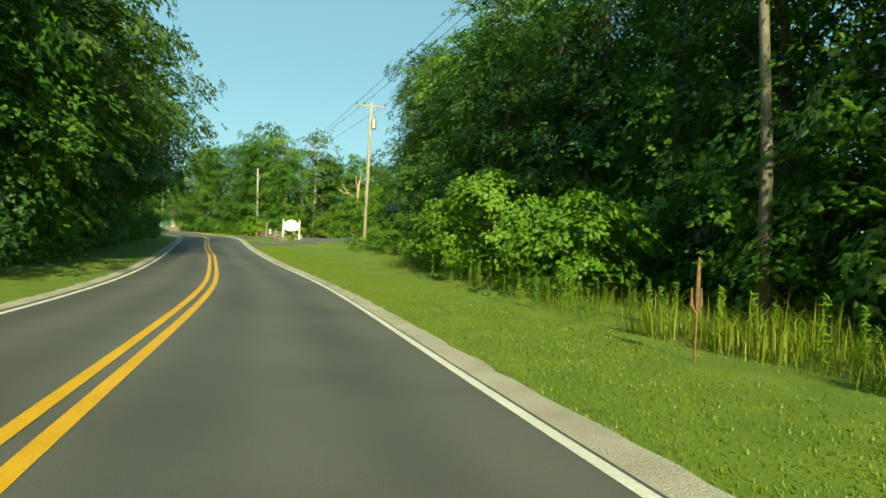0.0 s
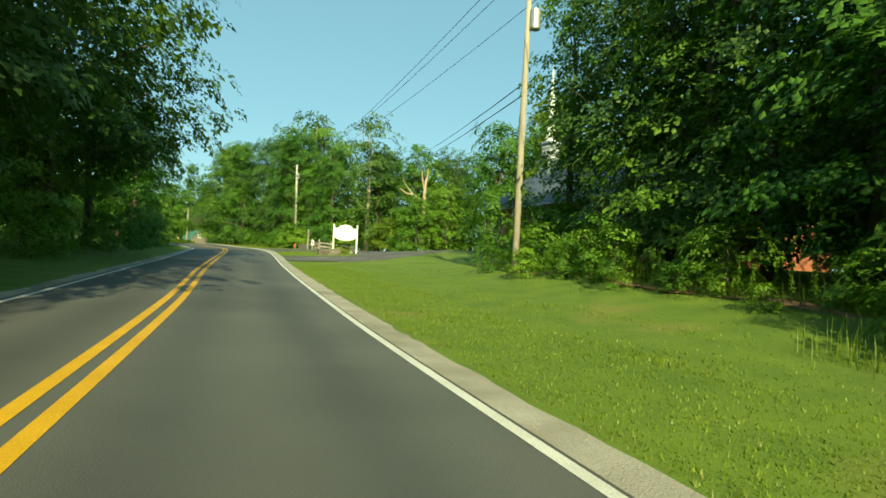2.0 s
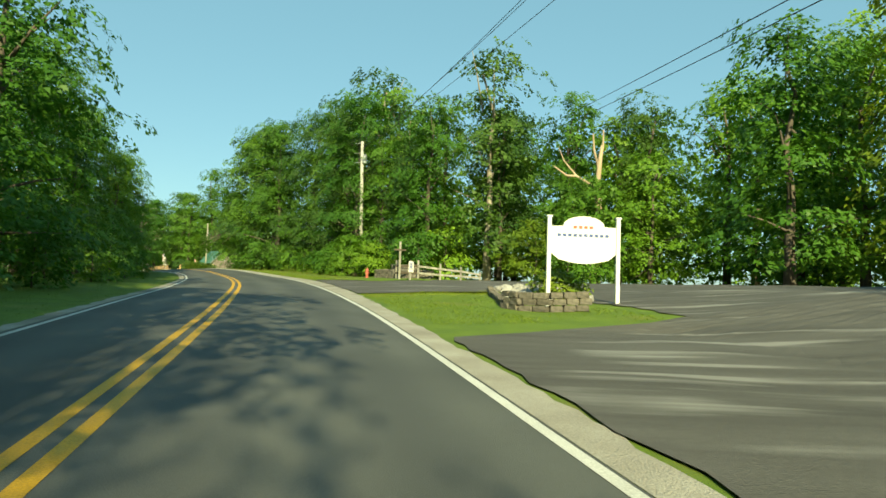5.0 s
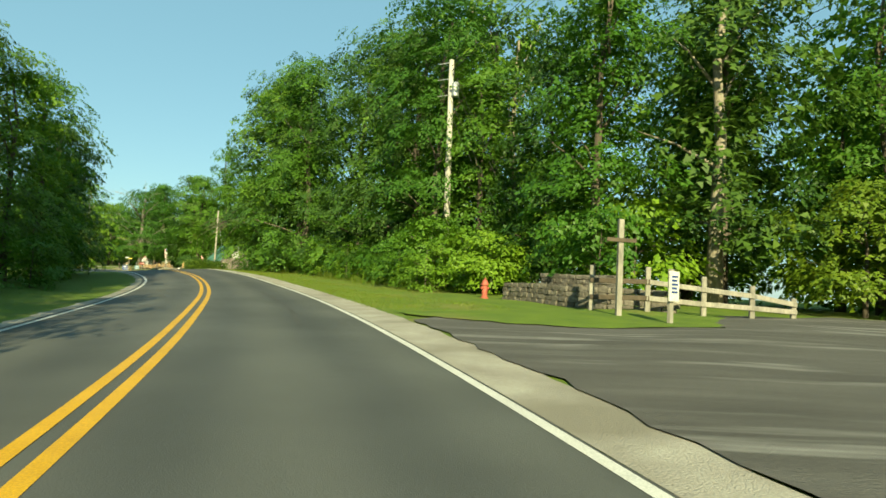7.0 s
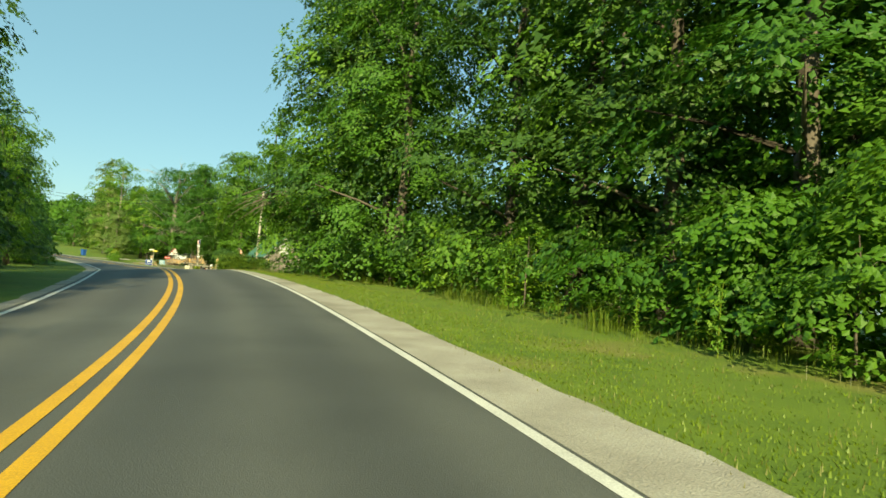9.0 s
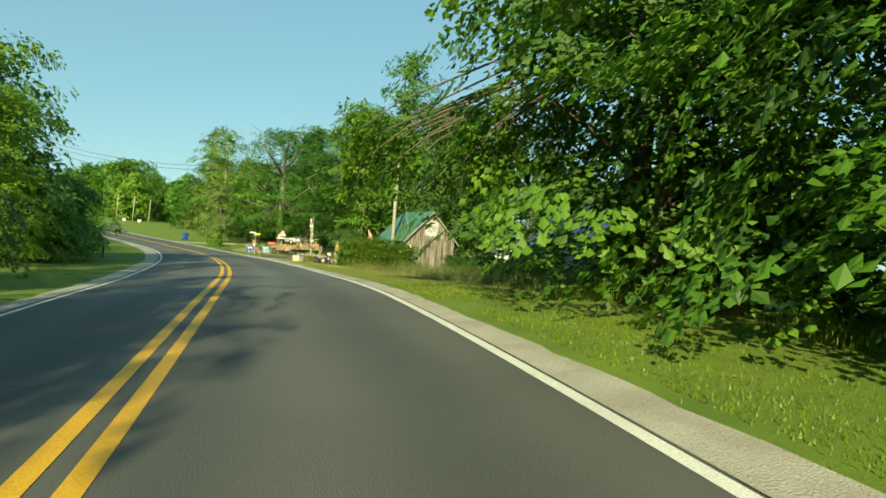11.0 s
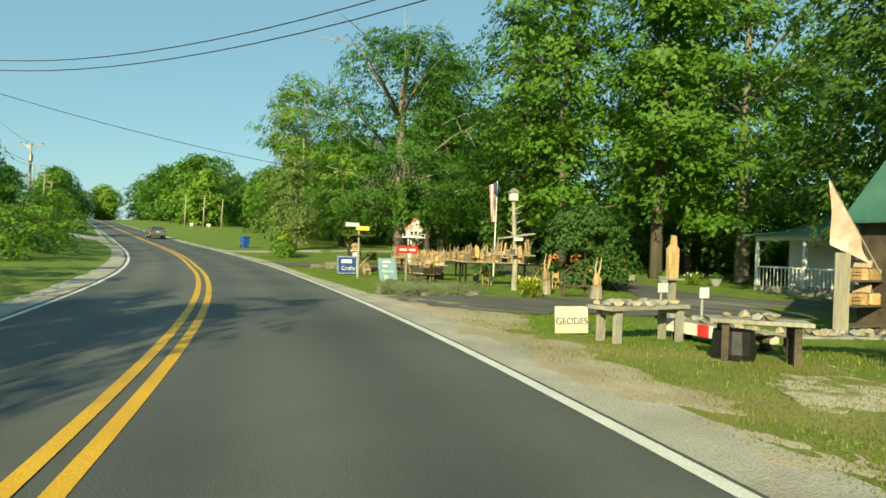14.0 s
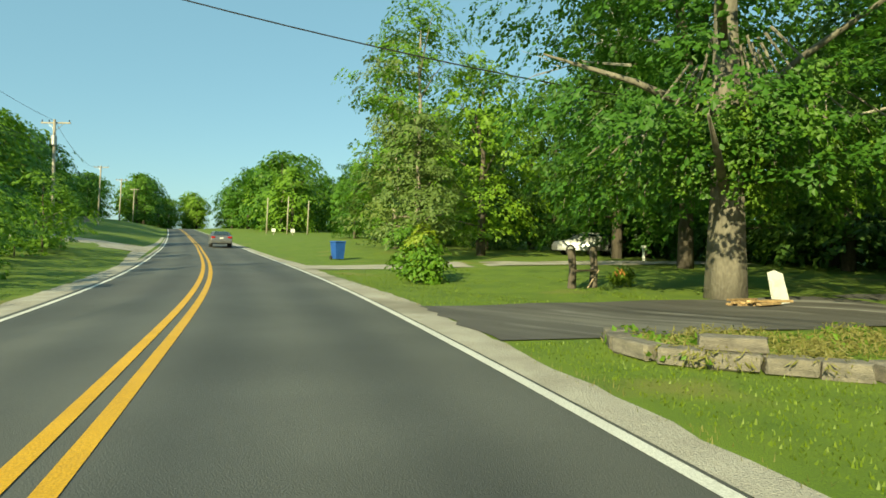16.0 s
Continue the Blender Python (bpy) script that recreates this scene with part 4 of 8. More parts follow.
def far_woods():
    """The depth of the woods behind the trees that stand in front: coarse foliage, one object."""
    rnd = np.random.RandomState(77)
    clumps = []
    for s0, s1, d0, d1, tall in ((-60, 62, 26, 60, 15), (-60, 150, -24, -55, 13), (60, 110, 56, 80, 16), (110, 165, 30, 60, 17), (200, 262, 50, 78, 12), (262, 330, 42, 70, 11)):
        for _ in range(int((s1 - s0) * abs(d1 - d0) / 62)):
            s, d, h = rnd.uniform(s0, s1), d0 + (d1 - d0) * rnd.rand() ** 1.4, tall * rnd.uniform(0.75, 1.1)
            x, y, _, z = plan(s, d)
            for k in range(4):
                r = (2.6, 4.2, 3.9, 2.2)[k] * rnd.uniform(0.8, 1.15)
                clumps.append((float(x) + rnd.normal(0, 0.9), float(y) + rnd.normal(0, 0.9), float(z) + h * (0.14, 0.38, 0.64, 0.86)[k], r, r, h * 0.15))
    v, f = leaf_cloud(rnd, clumps, 90000, 0.7, simple=True, shell=0.5, spray=8)
    ob = leaf_mesh("far_woods", v, f, LEAF, None)
    tagged(ob, "dense green woods stretching away behind the roadside trees", "woods", kind="stuff")


far_woods()


def one(name, s, d, *rest, **more):
    return tree(name, stand(s, d, (s * 37 + d * 11) % 360, -0.05), *rest, simple=d >= 18 or s > 235 or d < 0, **more)


# trees that stand out on their own
one("tree", 49.6, 16.2, 44, 17.0, 3.6, 4.3, 130, 26000, 0.15, LEAF_DARK, BARK, EDGE, 0.24, 1.3, "tall dark tree beside the utility pole", core=900, spray=24, solid=0.85)
one("tree", 46, -9.6, 40, 16.0, 4.2, 7.2, 170, 32000, 0.3, LEAF_DARK, BARK, ROUND, 0.3, 1.6, "tall dark leafy tree leaning over the road verge", core=1500, solid=0.85)
one("tree", 72, -9.8, 41, 11.5, 3.0, 5.2, 130, 20000, 0.24, LEAF, BARK, ROUND, 0.28, 1.25, "large leafy tree leaning over the road verge", core=300)
one("tree", 55.3, 16.4, 38, 14.5, 0.8, 2.7, 80, 9000, 0.22, LEAF, BARK, EDGE, 0.2, 1.2, "leafy tree beside the church lawn")
one("shrub", 56.2, 13.6, 39, 4.2, 0.3, 1.9, 50, 4000, 0.15, LEAF_LIGHT, BARK, ROUND, 0.06, 0.6, "leafy bush beside the church lawn", core=60)
one("tree", 61, -9.2, 36, 16.0, 4.4, 7.9, 160, 30000, 0.3, LEAF_DARK, BARK, ROUND, 0.28, 1.4, "tall dark leafy tree beside the oncoming lane", core=1500, solid=0.85)
one("tree", 138.5, -8.9, 35, 9.6, 0.8, 2.9, 100, 11000, 0.22, LEAF_DARK, BARK, EDGE, 0.24, 1.3, "tall dark leafy tree beside the oncoming lane", core=500)
one("tree", 31, -10.2, 37, 16.0, 3.6, 7.0, 150, 28000, 0.3, LEAF_DARK, BARK, ROUND, 0.3, 1.6, "tall dark leafy tree beside the oncoming lane", core=1400, solid=0.85)
one("tree", 90, -9.6, 42, 12.6, 1.0, 3.7, 100, 13000, 0.22, LEAF, BARK, ROUND, 0.25, 1.15, "leafy tree at the edge of the verge", core=700)
one("shrub", 21.6, 8.7, 43, 4.1, 0.5, 2.4, 46, 5200, 0.17, LEAF_LIGHT, PALE_BARK, ROUND, 0.06, 0.6, "airy light green sapling in front of the woods", core=40)
one("shrub", 15.0, 8.4, 44, 2.9, 0.5, 1.7, 26, 2600, 0.17, LEAF_LIGHT, PALE_BARK, ROUND, 0.05, 0.6, "airy light green sapling in front of the woods", core=40)
one("shrub", 28.0, 9.3, 45, 3.4, 0.3, 1.9, 36, 4000, 0.17, LEAF_LIGHT, PALE_BARK, ROUND, 0.05, 0.55, "airy light green sapling in front of the woods", core=40)
one("tree", 88, 34, 46, 19, 1.5, 4.6, 90, 9000, 0.36, LEAF_YELLOW, BARK, EDGE, 0.28, 1.5, "tall yellow green tree behind the church")
one("tree", 94, 30, 47, 16, 1.0, 4.4, 80, 8000, 0.36, LEAF, BARK, EDGE, 0.28, 1.5, "tall leafy tree behind the parking lot")
one("tree", 98, 40, 48, 19, 1.0, 4.8, 80, 8000, 0.38, LEAF_LIGHT, BARK, EDGE, 0.28, 1.6, "tall light green tree behind the church")
for k, (s, d, h) in enumerate(((109, 25, 15.5), (113, 20.8, 15), (117, 23, 16.5), (104.5, 29, 14.5))):
    one("tree", s, d, 130 + k, h, 1.2, 4.2, 84, 15000, 0.22, (LEAF, LEAF_DARK)[k % 2], BARK, EDGE, 0.22, 1.3, "tall leafy tree behind the rail fence", core=500, spray=24)
one("shrub", 106.5, 20.3, 49, 4.6, 0.5, 2.9, 70, 7000, 0.2, LEAF_YELLOW, BARK, ROUND, 0.08, 0.75, "bright green rounded bush beside the lot", core=80)
for k, (s, d, h, r) in enumerate(((121.6, 10.0, 3.8, 2.0), (118.8, 10.6, 3.2, 1.9), (116.4, 10.9, 2.6, 1.6), (124.6, 9.6, 3.0, 1.7))):
    one("shrub", s, d, 140 + k, h, 0.3, r, 34, 5000, 0.15, LEAF_LIGHT, PALE_BARK, ROUND, 0.05, 0.6, "bright green sapling with spreading leaves below the pole", core=60, spray=18)
one("shrub", 83.2, 8.8, 50, 1.0, 0.1, 0.85, 26, 1700, 0.12, LEAF_YELLOW, BARK, ROUND, 0.02, 0.3, "low yellow green bush beside the church sign", core=30)
one("tree", 214.8, 11.0, 51, 14.5, 2.4, 7.0, 230, 42000, 0.125, LEAF, MOTTLED_BARK, DOME, 0.42, 1.15, "large old tree with thick mottled trunk and bare branch ends", limbs=12, core=700, bare=18, hang=[((1.3 + 3.3 * ((k * 7) % 5) / 5) * math.cos(k * 0.9), (1.3 + 3.3 * ((k * 7) % 5) / 5) * math.sin(k * 0.9), 1.9 + 1.4 * ((k * 3) % 7) / 7) for k in range(32)] + [((0.75 + 0.25 * (k % 3)) * math.cos(k * 0.78), (0.75 + 0.25 * (k % 3)) * math.sin(k * 0.78), 2.2 + 0.5 * (k // 8) + 0.25 * (k % 2)) for k in range(24)])
one("tree", 189.3, 18.8, 52, 14.6, 1.0, 5.0, 420, 26000, 0.19, LEAF_DARK, BARK, ROUND, 0.22, 0.62, "dense dark rounded tree behind the shed", core=3200, spray=5, solid=0.92)
one("tree", 204, 21, 53, 23.5, 4.2, 4.2, 90, 11000, 0.3, LEAF, BARK, EDGE, 0.28, 1.4, "tall slim leafy tree behind the craft stand", core=1100)
one("tree", 216, 21, 54, 18.5, 2.4, 6.0, 110, 14000, 0.3, LEAF_DARK, BARK, EDGE, 0.32, 1.6, "tall spreading dark maple behind the craft stand", core=1300)
one("tree", 226, 20, 55, 17.5, 2.2, 5.6, 105, 12000, 0.3, LEAF, BARK, EDGE, 0.3, 1.6, "tall spreading maple behind the driveway", core=1200)
one("tree", 209, 29, 56, 20, 0.9, 6.0, 95, 9500, 0.36, LEAF_DARK, BARK, EDGE, 0.3, 1.7, "tall spreading dark maple behind the craft stand", core=1200)
one("tree", 202, 24.6, 57, 18, 2.0, 6.2, 130, 18000, 0.26, LEAF, MOTTLED_BARK, ROUND, 0.3, 1.4, "leafy tree in front of the porch", core=1100)
one("tree", 236, 24, 58, 18, 2.6, 5.5, 95, 9500, 0.35, LEAF_DARK, BARK, EDGE, 0.3, 1.7, "tall dark leafy tree behind the driveway", core=1000)
one("tree", 244, 12.8, 59, 18.0, 1.0, 5.0, 110, 12000, 0.27, LEAF_LIGHT, PALE_BARK, ROUND, 0.22, 1.3, "tall broad poplar with grey green leaves")
one("tree", 254, 14.5, 60, 19, 1.0, 4.6, 90, 9000, 0.32, LEAF_GREY, PALE_BARK, EDGE, 0.24, 1.2, "tall slim poplar with grey green leaves")
one("tree", 234.8, 9.6, 61, 8.4, 0.8, 2.7, 60, 7000, 0.18, LEAF_GREY, PALE_BARK, EDGE, 0.14, 0.85, "small leafy tree on the lawn")
one("tree", 266, 19, 62, 15, 1.0, 4.4, 70, 6000, 0.36, LEAF_GREY, BARK, ROUND, 0.24, 1.4, "leafy grey green tree on the lawn")
one("tree", 240, 16, 63, 13, 1.2, 4.2, 80, 8000, 0.28, LEAF_LIGHT, BARK, ROUND, 0.24, 1.3, "leafy tree on the lawn")
one("tree", 276, 23, 64, 13, 1.0, 4.4, 70, 5000, 0.4, LEAF, BARK, ROUND, 0.24, 1.4, "leafy tree on the lawn")
for k, (s, d, h) in enumerate(((181, 34, 9.5), (186, 39, 10.5), (172, 36, 11), (197, 37, 11), (176, 42, 12), (202, 40, 14))):
    one("tree", s, d, 65 + k, h, 1.0, 4.4, 70, 6000, 0.34, LEAF if k % 2 else LEAF_LIGHT, BARK, ROUND, 0.24, 1.4, "leafy tree behind the houses", core=600)
for k, (s, d, h) in enumerate(((193.5, 40, 10.5), (189.5, 42, 11), (198, 43.5, 11.5), (186, 45, 12), (203, 47, 12.5))):
    one("tree", s, d, 110 + k, h, 0.3, 4.2, 80, 8000, 0.32, LEAF_DARK if k % 2 else LEAF, BARK, ROUND, 0.24, 1.3, "dark leafy tree behind the white house", core=900)
HANG_RND = random.Random(8)
HANGING = [(HANG_RND.uniform(-7.2, -5.4), HANG_RND.uniform(3.6, 5.4), HANG_RND.uniform(2.1, 3.1)) for _ in range(13)] + [(HANG_RND.uniform(-4.8, -1.5), HANG_RND.uniform(1.5, 6.0), HANG_RND.uniform(2.2, 3.6)) for _ in range(24)]
tree("tree", stand(153.0, 9.0, 0, -0.05), 72, 19, 4.6, 5.6, 140, 17000, 0.28, LEAF, BARK, ROUND, 0.3, 1.35, "large tree with branches hanging over the road edge", limbs=10, core=150, hang=HANGING)
one("tree", 180.5, 29.5, 97, 14.5, 1.5, 4.6, 80, 9000, 0.28, LEAF, BARK, ROUND, 0.26, 1.3, "sunlit green tree behind the blue house")
one("tree", 173, 30, 98, 15, 1.5, 5.0, 80, 8000, 0.3, LEAF, BARK, ROUND, 0.26, 1.4, "leafy tree behind the blue house")
one("tree", 179.5, -12.6, 101, 8.6, 1.0, 3.4, 90, 8000, 0.26, LEAF, BARK, EDGE, 0.22, 1.4, "tall leafy roadside tree behind the mailbox", core=900)
one("tree", 174.0, -11.8, 99, 10.2, 1.0, 3.3, 90, 8000, 0.26, LEAF, BARK, EDGE, 0.22, 1.3, "tall leafy roadside tree behind the mailbox", core=700)
one("tree", 209, 18.8, 100, 18, 2.6, 5.6, 115, 12500, 0.29, LEAF, BARK, ROUND, 0.3, 1.5, "tall spreading maple behind the craft stand", core=1200)
one("shrub", 198.0, 12.2, 73, 3.0, 0.15, 1.85, 80, 8500, 0.12, LEAF_DARK, BARK, ROUND, 0.06, 0.6, "dense dark green rounded bush", core=160)
one("shrub", 203.8, 11.2, 74, 2.7, 0.1, 0.6, 30, 2600, 0.1, LEAF_DARK, BARK, SPIRE, 0.05, 0.3, "small upright cedar behind the tables", core=40)
for k, (s, d, h) in enumerate(((222.5, 5.6, 1.9), (221.4, 5.3, 1.5), (224.2, 5.4, 1.7))):
    one("shrub", s, d, 75 + k, h, 0.1, 0.55, 26, 1100, 0.14, LEAF_YELLOW if k == 0 else LEAF_LIGHT, BARK, ROUND, 0.02, 0.3, "small young leafy shrub on the lawn", core=10)
for k, (s, d, h) in enumerate(((181.5, -9.6, 4.8), (187, -10.8, 4.6), (176, -10.5, 5.5))):
    one("tree", s, d, 80 + k, h, 0.4, 1.9, 44, 4200, 0.18, LEAF, BARK, EDGE, 0.08, 0.7, "small leafy roadside tree behind the mailbox", core=60)
for k, (s, d) in enumerate(((166.6, 12.0), (165.2, 12.2), (163.8, 11.4))):
    one("shrub", s, d, 84 + k, 1.6 + 0.2 * k, 0.2, 0.85, 30, 1800, 0.14, LEAF_DARK, BARK, ROUND, 0.03, 0.4, "dark overgrown bush against the blue house", core=40)


one("tree", 10.3, 9.9, 121, 18.5, 9.0, 3.2, 60, 8000, 0.17, LEAF, MOTTLED_BARK, ROUND, 0.12, 1.3, "tall slim tree with a bare grey trunk", core=100)


def hedge(name, rows, thick, tall, n, leaf, label, seed):
    """A clipped but shaggy hedge along points (s, d)."""
    rnd = np.random.RandomState(seed)
    ob = thing(name, stand(*rows[0]), label, "hedge")
    inv = ob.matrix_basis.inverted()
    clumps = []
    for (a, b), (c, d) in zip(rows, rows[1:]):
        for k in range(10):
            u = (k + 0.5) / 10
            for j in range(3):
                q = inv @ spot(a + (c - a) * u + rnd.normal(0, 0.15), b + (d - b) * u + rnd.normal(0, 0.15), tall * (0.2 + 0.3 * j) + rnd.normal(0, 0.06 + 0.07 * (j == 2)))
                clumps.append((q.x, q.y, q.z, thick * 0.55, thick * 0.55, tall * 0.28))
    v, f = leaf_cloud(rnd, clumps, n, 0.09, thin=0.5, spray=6)
    leaf_mesh("foliage", v, f, leaf, ob)
    # larger inner leaves, dark green whatever the outer leaf colour
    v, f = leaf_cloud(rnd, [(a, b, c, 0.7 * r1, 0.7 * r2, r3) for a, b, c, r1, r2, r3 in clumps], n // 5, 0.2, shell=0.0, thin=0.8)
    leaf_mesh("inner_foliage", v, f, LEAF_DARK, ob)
    for c in clumps[::6]:
        part("stem", tube(bmesh.new(), [(c[0], c[1], -0.1), (c[0] + 0.1, c[1], c[2])], [0.03, 0.012], 5), BARK, ob)
    return ob


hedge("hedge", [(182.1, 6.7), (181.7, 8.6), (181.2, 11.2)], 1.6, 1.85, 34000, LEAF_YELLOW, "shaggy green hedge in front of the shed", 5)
hedge("hedge", [(179.4, 13.5), (178.0, 16.5), (176.5, 20)], 1.2, 1.15, 30000, LEAF_DARK, "low dark clipped hedge before the parked car", 6)


def blades(name, spots, tall, wide, material, label, seed, bend=0.5, short=False):
    """Grass blades: one narrow bent blade at each (s, d)."""
    rnd = np.random.RandomState(seed)
    s, d = np.asarray(spots, float).T
    n = len(s)
    x, y, _, z = plan(s, d)
    base = np.stack([x, y, z - 0.02], -1)
    a = rnd.rand(n) * 6.283
    side = np.stack([np.cos(a), np.sin(a), 0 * a], -1)
    lean = np.stack([np.cos(a + 1.3), np.sin(a + 1.3), 0 * a], -1)
    h = (tall * (0.5 + 0.8 * rnd.rand(n)))[:, None]
    if tall > 0.3:
        h *= np.array([max(0.25, 0.85 + 1.1 * noise.noise(Vector((a1 * 0.55, b1 * 0.55, seed)))) for a1, b1 in zip(s, d)])[:, None]
    w = wide * (0.6 + 0.8 * rnd.rand(n))[:, None]
    up = np.array([0, 0, 1.0])
    b = bend * rnd.rand(n)[:, None]
    tip = base + up * h * (1 - 0.25 * b) + lean * h * b
    mid = base + up * h * 0.55 + lean * h * b * 0.25
    if short:
        v = np.stack([base - side * w / 2, base + side * w / 2, tip], 1).reshape(-1, 3)
        f = np.arange(3 * n).reshape(n, 3).tolist()
    else:
        v = np.stack([base - side * w / 2, base + side * w / 2, mid - side * w * 0.4, mid + side * w * 0.4, tip], 1).reshape(-1, 3)
        k = np.arange(n)[:, None] * 5
        f = (k + [[0, 1, 3, 2]]).tolist() + (k + [[2, 3, 4]]).tolist()
    ob = raw(name, v.tolist(), f, material)
    return tagged(ob, label, "grass", kind="stuff")


def lawn(seed, rows):
    rnd = np.random.RandomState(seed)
    out = []
    for s0, s1, d0, d1, per in rows:
        n = int((s1 - s0) * (d1 - d0) * per)
        out.append(np.stack([s0 + (s1 - s0) * rnd.rand(n), d0 + (d1 - d0) * rnd.rand(n) ** 1.15], -1))
    return np.concatenate(out)


def clustered(spots, seed, keep=0.5, scale=0.45):
    """Thins spots to uneven stands."""
    rnd = np.random.RandomState(seed)
    ok = [noise.noise(Vector((a * scale, b * scale, seed))) + 0.25 * rnd.normal() > 0.35 - 0.7 * keep for a, b in spots]
    return spots[np.array(ok)]


turf = lawn(1, [(102.6, 106.4, 5.8, 11.5, 130), (104, 106.4, 4.4, 6, 130), (-1, 62, 2.8, 5.4, 420), (78, 88.2, 3.2, 6.0, 260), (108, 150, 3.2, 5.4, 330), (152, 182, 3.0, 5.5, 420), (196, 210, 3.1, 6.5, 260), (214.8, 226, 3.2, 6, 150), (-4, 66, 2.95, 7.5, 190), (66, 68, 3.6, 14, 60), (78, 88.4, 3.4, 9, 170), (106.5, 152, 3.45, 7.5, 130), (152, 182, 3.0, 8.0, 190), (182, 190.2, 3.6, 10, 170), (180, 190.2, 3.5, 6.5, 700), (195, 210, 3.1, 12, 130), (214.8, 229, 3.2, 10, 80), (30, 66, 7.5, 13, 40), (-4, 80, -7.6, -5.2, 40), (80, 160, -8.5, -5.2, 35), (160, 250, -9, -5.6, 35)])
blades("grass", turf, 0.056, 0.027, TURF, "mown green grass along the verges", 1, 1.7, True)
fringe = lawn(2, [(184, 190.4, 3.3, 5.2, 110), (172, 186, 3.4, 7.6, 330), (160, 190, 3.0, 3.7, 260), (154, 186, 3.0, 8.0, 270), (182, 188, 3.6, 9, 60), (106.5, 152, 3.4, 7.5, 75), (0, 66, 3.0, 7.5, 3), (-4, 67, 2.78, 3.0, 120), (106.5, 178, 3.0, 3.4, 60), (86.8, 88.6, 3.3, 9.3, 110), (196.5, 210, 2.75, 3.1, 100), (214.8, 229, 2.85, 3.2, 100)])
blades("grass_fringe", clustered(fringe, 5, 0.5, 1.5), 0.08, 0.014, STRAW, "longer dry grass along the pavement edge", 2, 0.9, True)
weeds = lawn(3, [(-2, 16, 6.0, 9.0, 75), (16, 33, 7.2, 9.2, 90), (34, 54, 10.6, 13.5, 90), (108, 117, 10.5, 13, 20), (117, 158, 7.2, 9.0, 90)])
blades("tall_weeds", clustered(weeds, 1, 0.42), 0.55, 0.011, BLADE, "tall green weeds at the edge of the woods", 3, 0.9)
blades("lush_grass", clustered(lawn(16, [(2.5, 9.5, 6.0, 8.6, 130)]), 7, 0.5, 0.8), 0.85, 0.02, BLADE, "lush tall green grass at the edge of the woods", 16, 1.1)
blades("tall_grass", lawn(6, [(87.3, 88.8, 3.3, 9.4, 300)]), 0.09, 0.018, BLADE, "uncut green grass at the corner of the lot", 6, 0.9)
dry = lawn(4, [(34, 54, 10.4, 12.6, 28), (158, 181, 7.0, 13, 95), (118, 150, 7.2, 8.4, 10), (20, 33, 6.9, 7.8, 22), (174, 181, 6.0, 10, 40)])
blades("dry_weeds", clustered(dry, 2, 0.42, 0.6), 0.45, 0.008, SEEDING, "tall dry seeding grass before the blue house", 4, 0.9)


blades("straw_grass", clustered(lawn(23, [(164, 181, 6.4, 10.2, 95)]), 11, 0.42, 0.7), 0.55, 0.008, STRAW, "straw coloured seeding grass before the shed", 23, 1.0)
blades("meadow_weeds", clustered(lawn(21, [(158, 177, 8.2, 14.5, 120), (156, 168, 7.2, 10, 70), (174, 180, 8.2, 12, 45)]), 9, 0.45, 0.4), 0.72, 0.012, MEADOW, "rank dark green weeds before the blue house", 21, 0.8)


def weed_plants(seed, rows):
    """Upright leafy stalks as goldenrod."""
    ob = None
    for s, d, scale, turn in scatter(seed, rows):
        if ob is None:
            rnd = np.random.RandomState(seed)
            ob = thing("weed_stalk", stand(s, d, turn, 0, scale), "tall leafy green weed stalk at the edge of the grass", "weed", "weed stalks")
            bm = bmesh.new()
            tube(bm, [(0, 0, -0.05), (0.02, 0.01, 0.6), (0.0, 0.03, 1.15)], [0.012, 0.01, 0.004], 5)
            part("stem", bm, BLADE, ob)
            v, f = leaf_cloud(rnd, [(0, 0, 0.15 + 0.1 * k, 0.13 - 0.006 * k, 0.13 - 0.006 * k, 0.05) for k in range(11)], 90, 0.15, 0.5, 0.3, 0.22)
            leaf_mesh("leaves", v, f, LEAF_LIGHT, ob)
        else:
            copy_thing_scaled(ob, stand(s, d, turn, 0, scale))


weed_plants(9, [(3, 16, 0.5, 7.2, 0.7, 0.4, 0.75), (15, 24, 0.7, 7.3, 0.4, 0.4, 0.8), (33, 48, 0.6, 11.0, 0.6, 0.4, 0.9), (36, 52, 0.8, 12.0, 0.7, 0.6, 1.0), (4, 16, 0.9, 6.6, 0.5, 0.45, 0.8), (118, 152, 1.3, 7.9, 0.5, 0.6, 1.1), (20, 32, 1.0, 8.0, 0.5, 0.5, 0.9), (44, 56, 0.7, 11.4, 0.6, 0.5, 1.0)])

